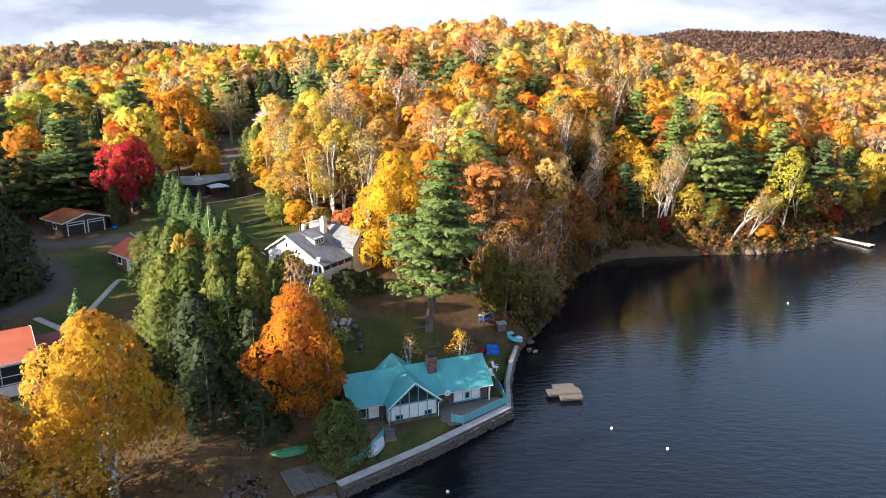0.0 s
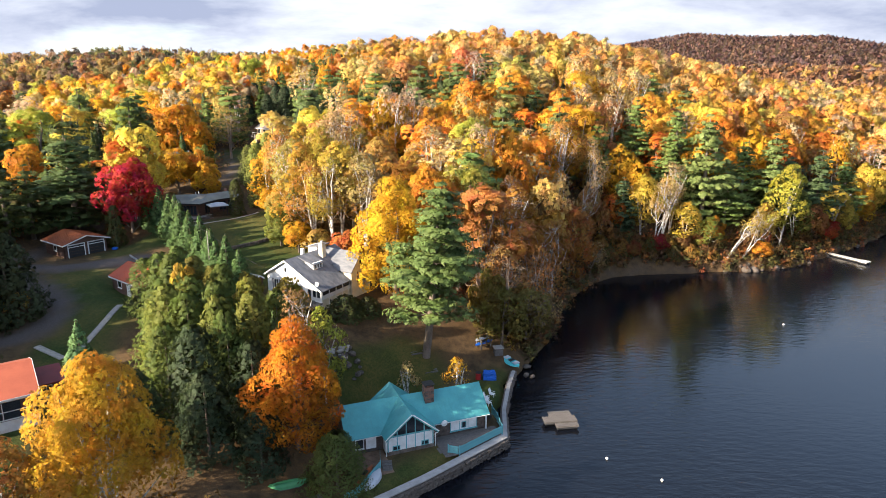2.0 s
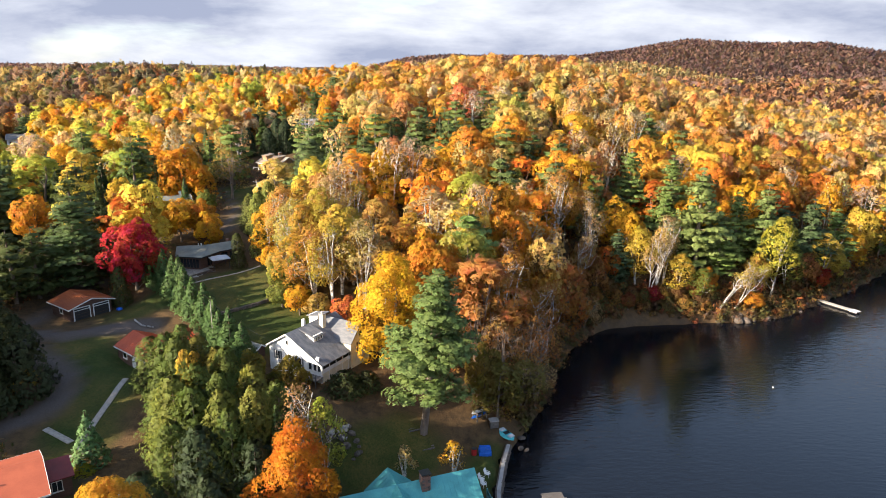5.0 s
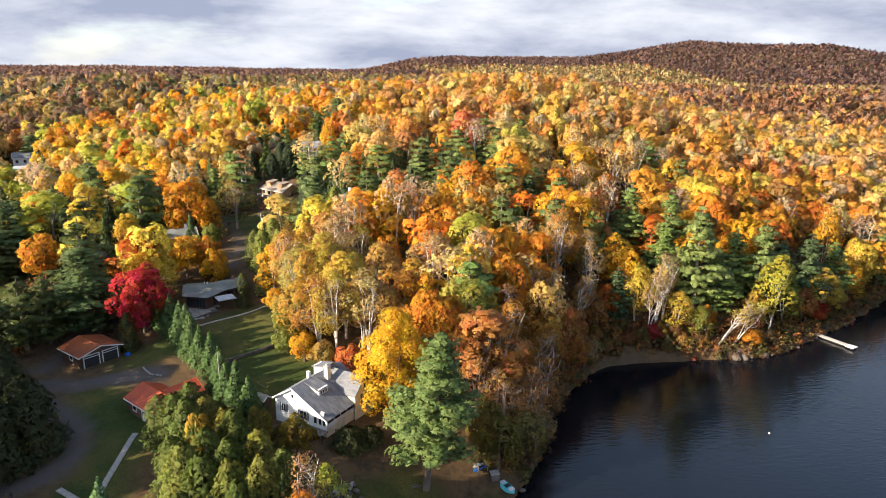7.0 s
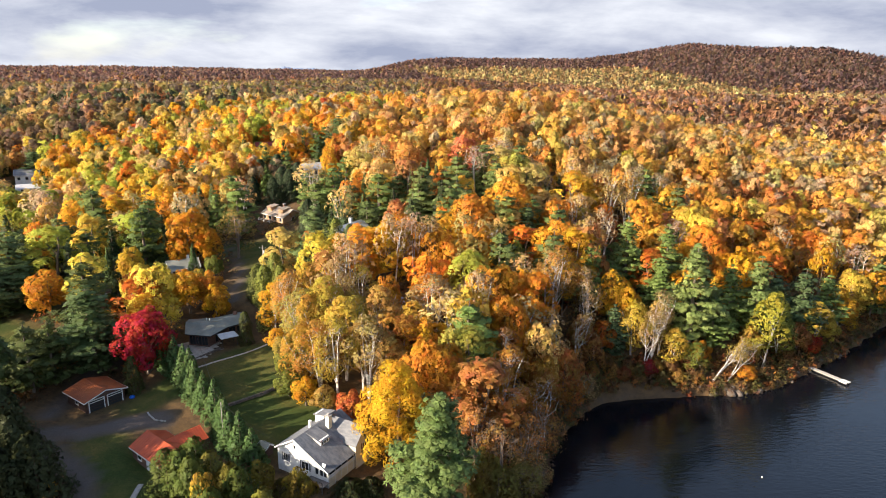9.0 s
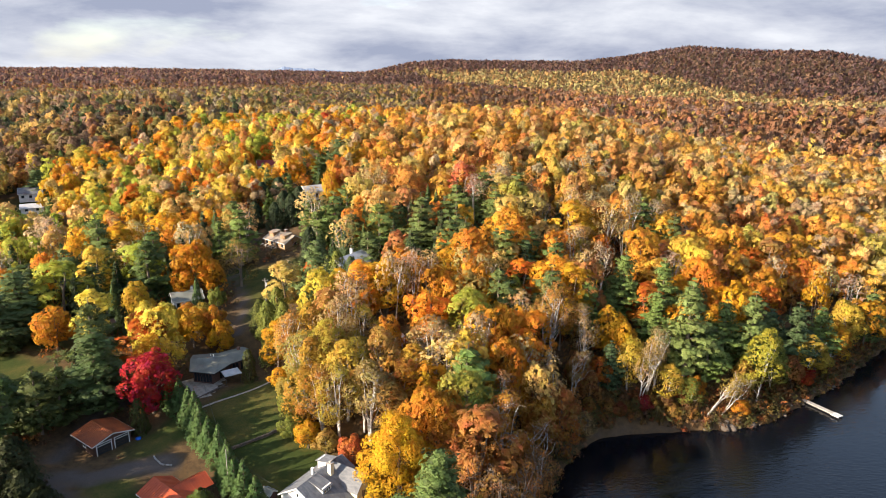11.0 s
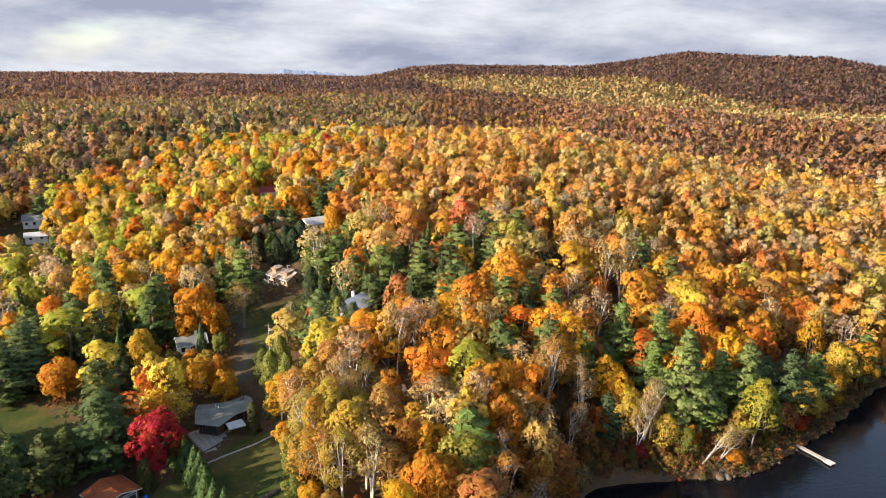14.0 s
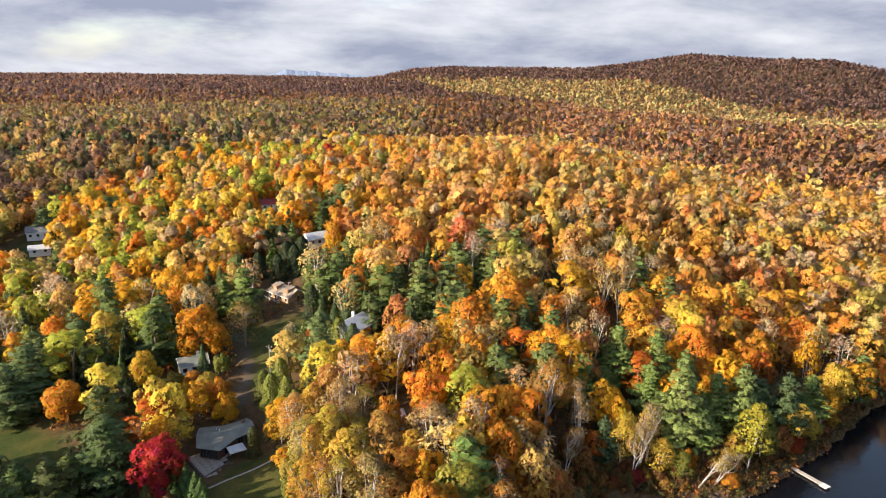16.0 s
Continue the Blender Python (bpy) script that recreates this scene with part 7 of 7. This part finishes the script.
pedal = thing("pedal_boat", pose(10.1, 84.0, 1.35, 0, 6, -52), "aqua plastic pedal boat drawn up on the wall", "boat")
part("hull", [hull(3.1, 1.7, 0.42)], AQUA, pedal)
for px in (-0.9, 0.0, 0.9):
    part("seat_well", [box(px - 0.3, px + 0.3, -0.45, 0.45, 0.36, 0.46)], GREY_HULL if px else BLACK, pedal)


def planked(name, label, m, long, wide, floats=True, mat=DECK_WOOD, gap=0.02, board=0.2):
    root = thing(name, m, label, "dock" if "dock" in name else "raft")
    for y in (-wide / 2 + 0.05, -0.06, wide / 2 - 0.17):
        part("bearer", [box(-long / 2, long / 2, y, y + 0.12, -0.16, -0.02)], mat, root)
    n = int(long / board)
    me = shape("board", [box(-board / 2 + gap, board / 2 - gap, -wide / 2, wide / 2, 0, 0.04)], mat)
    for k in range(n):
        part("board", me, None, root, at=pose(-long / 2 + (k + 0.5) * long / n, 0, 0.004 * math.sin(9 * k)))
    if floats:
        for y in (-wide / 2 + 0.3, wide / 2 - 0.3):
            part("float", [beam((-long / 2 + 0.15, y, -0.32), (long / 2 - 0.15, y, -0.32), 0.2, 8)], BLACK, root)
    return root


raft_turn = 8
planked("swim_raft", "weathered grey swimming raft floating on barrels", pose(14.5, 69.8, 0.62, 0, 0, raft_turn), 4.0, 1.3, board=0.16)
planked("swim_raft", "weathered grey swimming raft floating on barrels", pose(14.7, 71.1, 0.58, 0, 0, raft_turn), 2.7, 1.2, board=0.16)
planked("swim_raft", "weathered grey raft section low in the water", pose(15.2, 68.7, 0.5, 0, 0, raft_turn), 2.7, 0.8, board=0.16)
planked("dock_section", "grey timber dock section pulled up on the bank", pose(-12.7, 51.4, 0.98, 0, 0, -59), 4.1, 2.0, floats=False)
planked("dock_section", "grey timber dock section pulled up on the bank", pose(-10.9, 52.4, 1.02, 0, 0, -59), 3.9, 2.0, floats=False)
planked("dock_section", "grey timber dock section at the water", pose(-10.3, 49.3, 0.5, 0, 0, 19), 3.0, 1.4, floats=False)
planked("dock", "narrow pale dock reaching out from the rocky shore", pose(91.0, 144.6, 0.5, 0, 0, -61), 8.4, 1.3, mat=material("sun-bleached boards", (0.42, 0.38, 0.33), (0.54, 0.50, 0.44), rough=0.9, scale=3, fine=20))
planked("dock_end", "white square float at the end of a dock", pose(93.4, 140.0, 0.55, 0, 0, -61), 1.9, 1.9, mat=WHITE)


def buoy(x, y):
    root = thing("buoy", pose(x, y, 0), "small white mooring buoy floating on the lake", "buoy", "buoys on the lake")
    bm = bmesh.new()
    bmesh.ops.create_uvsphere(bm, u_segments=12, v_segments=8, radius=0.16)
    me = bpy.data.meshes.new("ball")
    bm.to_mesh(me)
    bm.free()
    me.materials.append(WHITE)
    me.shade_smooth()
    part("ball", me, None, root, at=pose(0, 0, 0.08))
    part("ring", [beam((0, 0, 0.28), (0, 0, 0.38), 0.04)], BLACK, root)


for bx, by in ((23.1, 58.5), (18.4, 62.4), (57.1, 102.4), (0.9, 51.2)):
    buoy(bx, by)


def boulder(name, label, x, y, z, size, seed, group="", mat=STONE):
    bm = bmesh.new()
    bmesh.ops.create_icosphere(bm, subdivisions=2, radius=1.0)
    r = random.Random(seed)
    s = Vector((r.uniform(0.8, 1.3), r.uniform(0.7, 1.1), r.uniform(0.55, 0.85))) * size
    for v in bm.verts:
        v.co *= 1 + 0.28 * noise.noise(v.co * 1.3 + Vector((seed, 0, 0)))
        v.co = Vector((v.co.x * s.x, v.co.y * s.y, v.co.z * s.z))
    me = bpy.data.meshes.new(name)
    bm.to_mesh(me)
    bm.free()
    me.materials.append(mat)
    ob = new(name, me)
    ob.matrix_basis = pose(x, y, z, 0, 0, r.uniform(0, 360))
    return tagged(ob, label, "rock", group)


r = random.Random(3)
for k in range(26):
    a, d = r.uniform(0, 6.28), r.uniform(0, 1.7)
    bx, by = -11.6 + d * math.cos(a) * 1.3, 75.2 + d * math.sin(a)
    boulder("rock", "pale field stone in a heap on the slope", bx, by, ground_at(bx, by) + 0.15 + 0.25 * (1.7 - d) / 1.7, r.uniform(0.25, 0.5), 100 + k, "stone heap", PAVING if k % 3 == 0 else STONE)
for k in range(34):
    bx, by = -16.5 + r.uniform(-1.8, 1.5), 50.0 + r.uniform(-1.6, 2.4)
    boulder("rock", "grey shore rock on the bank", bx, by, max(0.0, ground_at(bx, by)) + 0.05, r.uniform(0.14, 0.34), 200 + k, "rocks on the bank")
for k in range(40):
    u = r.random()
    a, b = SHORE[22 + int(u * 7)], SHORE[23 + int(u * 7)]
    f = r.random()
    bx, by = a[0] + (b[0] - a[0]) * f + r.uniform(-0.8, 0.8), a[1] + (b[1] - a[1]) * f + r.uniform(-0.3, 1.4)
    boulder("rock", "weathered boulder at the water's edge", bx, by, max(0.0, ground_at(bx, by)) + 0.05, r.uniform(0.2, 0.6), 300 + k, "boulders on the shore")
for bx, by, s in ((64.5, 133.4, 1.3), (66.3, 133.8, 1.0), (71.5, 135.0, 0.9), (12.0, 82.2, 0.45), (12.8, 81.8, 0.35), (12.4, 85.0, 0.5)):
    boulder("rock", "large pale boulder at the water's edge", bx, by, 0.3, s, int(bx * 10), "boulders on the shore", STONE)

# garden clutter beside the turquoise cottage
tarp = thing("covered_woodpile", pose(6.8, 79.6, ground_at(6.8, 79.6)), "heap covered by a bright blue tarpaulin", "tarpaulin")
bm = bmesh.new()
bmesh.ops.create_cube(bm, size=1.0)
bmesh.ops.subdivide_edges(bm, edges=bm.edges, cuts=5, use_grid_fill=True)
for v in bm.verts:
    v.co = Vector((v.co.x * 1.7, v.co.y * 1.5, (v.co.z + 0.5) * 1.0)) * (1 + 0.14 * noise.noise(v.co * 4)) * (1.0 if v.co.z < 0 else 0.86)
me = bpy.data.meshes.new("cover")
bm.to_mesh(me)
bm.free()
me.materials.append(BLUE_TARP)
part("cover", me, None, tarp)
barrel = thing("barrel", pose(5.3, 79.3, ground_at(5.3, 79.3)), "faded red plastic barrel", "barrel")
part("body", [beam((0, 0, 0), (0, 0, 0.9), 0.38, 12)], RED_CLOTH, barrel)
part("lid", [beam((0, 0, 0.9), (0, 0, 0.95), 0.4, 12)], BLACK, barrel)
for cx, cy, turn in ((6.4, 72.9, 60), (7.2, 74.0, 60), (6.6, 71.8, 40)):
    chair = thing("garden_chair", pose(cx - 0.4, cy, 1.28, 0, 0, turn), "white plastic garden chair on the lawn", "chair", "garden chairs")
    part("seat", [box(-0.28, 0.28, -0.28, 0.28, 0.38, 0.43)], WHITE, chair)
    part("backrest", [slab((-0.28, 0.28, 0.43), (0.28, 0.28, 0.43), (0.28, 0.48, 1.0), (-0.28, 0.48, 1.0), 0.04)], WHITE, chair)
    for lx in (-0.26, 0.22):
        for ly in (-0.26, 0.22):
            part("leg", [box(lx, lx + 0.04, ly, ly + 0.04, 0, 0.38)], WHITE, chair)
        part("armrest", [box(lx, lx + 0.05, -0.26, 0.3, 0.6, 0.64)], WHITE, chair)
rack = thing("boat_rack", pose(6.3, 85.4, ground_at(6.3, 85.4), 0, 0, 40), "timber rack with small boats under the trees", "rack")
for rx in (-0.9, 0.9):
    for ry, rz in ((-0.5, 0.5), (0.38, 1.2)):
        part("post", [box(rx - 0.06, rx + 0.06, ry, ry + 0.12, 0, 1.5)], DECK_WOOD, rack)
        part("arm", [box(rx - 0.05, rx + 0.05, -0.6, 0.6, rz, rz + 0.1)], DECK_WOOD, rack)
for k, (hz, hm) in enumerate(((0.62, BLUE_TARP), (1.32, GREY_HULL))):
    kb = thing("kayak", pose(6.3, 85.4, ground_at(6.3, 85.4) + hz, 0, 0, 40), ("blue kayak on a timber rack", "pale kayak on a timber rack")[k], "kayak")
    part("hull", [hull(3.2, 0.65, 0.3)], hm, kb)
    part("cockpit_rim", [box(-0.4, 0.4, -0.2, 0.2, 0.27, 0.33)], BLACK, kb)
crate = thing("storage_box", pose(8.3, 84.9, ground_at(8.3, 84.9), 0, 0, 15), "weathered wooden storage box by the water", "box")
part("body", [box(-0.6, 0.6, -0.45, 0.45, 0, 1.1)], DECK_WOOD, crate)
part("lid", [slab((-0.68, -0.52, 1.1), (0.68, -0.52, 1.1), (0.68, 0.52, 1.22), (-0.68, 0.52, 1.22), 0.06)], CONCRETE, crate)
grill = thing("barbecue", pose(6.0, 67.6, 1.42, 0, 0, 30), "black kettle barbecue on the deck", "barbecue")
part("bowl", [beam((0, 0, 0.55), (0, 0, 0.95), 0.28, 12)], BLACK, grill)
for a in (0, 2.1, 4.2):
    part("leg", [beam((0.2 * math.cos(a), 0.2 * math.sin(a), 0.6), (0.32 * math.cos(a), 0.32 * math.sin(a), 0), 0.02)], BLACK, grill)
for k, (lx, ly) in enumerate(((-2.6, 79.2), (-0.8, 77.9))):
    ls = thing("garden_step", pose(lx, ly, ground_at(lx, ly) - 0.02, 0, 0, 25), "timber step sunk in the grassy slope", "step", "timber steps")
    for s in range(2):
        part("timber", [box(-0.9, 0.9, 0.4 * s, 0.4 * s + 0.18, 0, 0.16 + 0.1 * s)], DECK_WOOD, ls)

# terrace of leaf-strewn paving beside the gable
paved = thing("paved_terrace", pose(-4.2, 65.6, 1.18, 0, 0, 21.7), "brick-paved terrace strewn with fallen leaves", "terrace")
for i in range(7):
    for j in range(8):
        part("slab", [box(-6.6 + i * 0.55, -6.08 + i * 0.55, -7.2 + j * 0.55, -6.68 + j * 0.55, 0, 0.06 + 0.008 * ((i * 3 + j * 5) % 4))], DIRT, paved)

# ---- garden walls, paths, poles and cables higher up ----
def stone_run(name, label, line, high, mats, seed, size=0.42, rows=2):
    root = thing(name, pose(0, 0, 0), label, "wall")
    r = random.Random(seed)
    me = []
    for k in range(5):
        bm = bmesh.new()
        bmesh.ops.create_cube(bm, size=1.0)
        bmesh.ops.bevel(bm, geom=bm.edges, offset=0.15, segments=1, affect="EDGES")
        for v in bm.verts:
            v.co += Vector((r.uniform(-0.06, 0.06), r.uniform(-0.06, 0.06), r.uniform(-0.06, 0.06)))
        m = bpy.data.meshes.new("stone")
        bm.to_mesh(m)
        bm.free()
        m.materials.append(mats[k % len(mats)])
        me.append(m)
    for a, b in zip(line, line[1:]):
        a, b = Vector(a), Vector(b)
        long, turn = (b - a).length, math.degrees(math.atan2(b.y - a.y, b.x - a.x))
        n = int(long / (size * 1.3))
        for k in range(n):
            p = a.lerp(b, (k + 0.5) / n)
            g = ground_at(p.x, p.y)
            for row in range(rows):
                part("stone", r.choice(me), None, root, at=pose(p.x + r.uniform(-0.08, 0.08), p.y + r.uniform(-0.05, 0.05), g + high * (row + 0.45) / rows, r.uniform(-8, 8), r.uniform(-8, 8), turn + r.uniform(-8, 8)) @ Matrix.Diagonal((size * 1.4, size, high / rows * 1.05, 1)))


stone_run("field_wall", "low dark dry-stone wall between two lawns", [(-37.1, 103.3), (-31.4, 107.8), (-26.1, 113.2)], 0.55, [BARK, STONE, BARK], 21)
stone_run("garden_edging", "curved pale stone edging beside the drive", [(-49.6, 100.6), (-47.6, 98.7), (-45.8, 98.9)], 0.22, [CONCRETE], 22, size=0.24, rows=1)


def slab_path(name, label, line, wide, seed, step=0.9):
    root = thing(name, pose(0, 0, 0), label, "path")
    r = random.Random(seed)
    for a, b in zip(line, line[1:]):
        a, b = Vector(a), Vector(b)
        long, turn = (b - a).length, math.degrees(math.atan2(b.y - a.y, b.x - a.x))
        n = max(1, int(long / step))
        for k in range(n):
            p = a.lerp(b, (k + 0.5) / n)
            rise = ground_at(*(a.lerp(b, (k + 1) / n))) - ground_at(*(a.lerp(b, k / n)))
            w = long / n * 0.48
            part("slab", [box(-w, w, -wide / 2, wide / 2, -0.3, 0.07)], PAVING, root, at=pose(p.x, p.y, ground_at(p.x, p.y) + r.uniform(0, 0.02), 0, -math.degrees(math.atan2(rise, long / n)), turn + r.uniform(-2, 2)))


slab_path("garden_path", "straight path of worn stone slabs across the lawn", [(-42.5, 69.2), (-43.0, 75.3), (-43.5, 84.2)], 0.8, 31)
slab_path("garden_path", "short path of worn stone slabs towards the drive", [(-43.7, 70.3), (-48, 72.4)], 0.8, 32)
slab_path("lawn_strip", "narrow pale paving strip along the upper lawn", [(-48, 114.8), (-35.7, 125.6)], 0.5, 33, step=1.6)
steps = thing("garden_steps", pose(-41.9, 68.4, ground_at(-41.9, 68.4), 0, 0, 25), "flight of pale stone garden steps", "stairs")
for k in range(6):
    part("step", [box(-0.9, 0.9, -0.42 * k - 0.42, -0.42 * k, -1.2 - 0.17 * k, 0.1 - 0.17 * k)], PAVING, steps)


def pole(x, y, top, label, lamp=False):
    g = ground_at(x, y)
    root = thing("utility_pole", pose(x, y, g), label, "pole", "utility poles")
    part("shaft", [tube_solid((0, 0, -0.5), (0, 0, top - g), 0.15, 0.1)], CONCRETE, root)
    part("crossarm", [box(-0.8, 0.8, -0.06, 0.06, top - g - 0.7, top - g - 0.58)], DECK_WOOD, root)
    for ix in (-0.7, 0.7):
        part("insulator", [beam((ix, 0, top - g - 0.58), (ix, 0, top - g - 0.4), 0.05)], WHITE, root)
    part("transformer", [beam((0.3, 0, top - g - 2.0), (0.3, 0, top - g - 1.2), 0.2, 10)], GREY_HULL, root)


def tube_solid(a, b, r0, r1):
    p, f = tube([a, b], [r0, r1], 8)
    return [tuple(v) for v in p], [tuple(int(i) for i in q) for q in f]


pole(-45.1, 158.6, 26.2, "tall pale utility pole beside the lane")
g = ground_at(-34.6, 94.4)
thin_pole = thing("cable_pole", pose(-34.6, 94.4, g), "thin pale pole carrying a cable over the spruces", "pole")
part("shaft", [tube_solid((0, 0, -0.4), (0, 0, 8.2), 0.08, 0.06)], CONCRETE, thin_pole)
for a, b, sag in (((-34.6, 94.4, g + 8.1), (-24.5, 90.9, 12.4), 0.5), ((-34.6, 94.4, g + 8.1), (-51.5, 128.5, 15.2), 1.2)):
    cable = thing("cable", pose(0, 0, 0), "thin dark overhead cable", "cable")
    pts = [tuple(Vector(a).lerp(Vector(b), k / 10) - Vector((0, 0, sag * 4 * (k / 10) * (1 - k / 10)))) for k in range(11)]
    p, f = tube(pts, [0.02] * 11, 4)
    part("strand", [([tuple(v) for v in p], [tuple(int(i) for i in q) for q in f])], BLACK, cable)
hut = gabled("garden_shed", "tiny shed with pale roof beside the white house", pose(-27.6, 93.2, ground_at(-27.6, 93.2), 0, 0, -30), 1.8, 1.5, 1.5, 0.5, BROWN_WOOD, OLD_SHINGLE, over=0.15)

# gold and orange maples in the wood behind the beach
for k, (x, y, tall, wide, colour) in enumerate([(28.2, 145.6, 16, 9.5, GOLD), (39.3, 144.6, 15, 8.5, GOLD), (44.3, 140.4, 12, 7.5, YELLOW), (11.5, 130.5, 14, 9.5, ORANGE), (8.7, 120.4, 10.5, 7.5, LIME), (15.3, 119.3, 8, 6.5, ORANGE), (33.3, 133.3, 9, 5.5, RUST)]):
    plant(("slope maple", "slope maple tall")[k % 2], x, y, tall, colour, "gold and orange maple standing behind the beach", wide=wide, group="maples behind the beach", turn=50 * k)
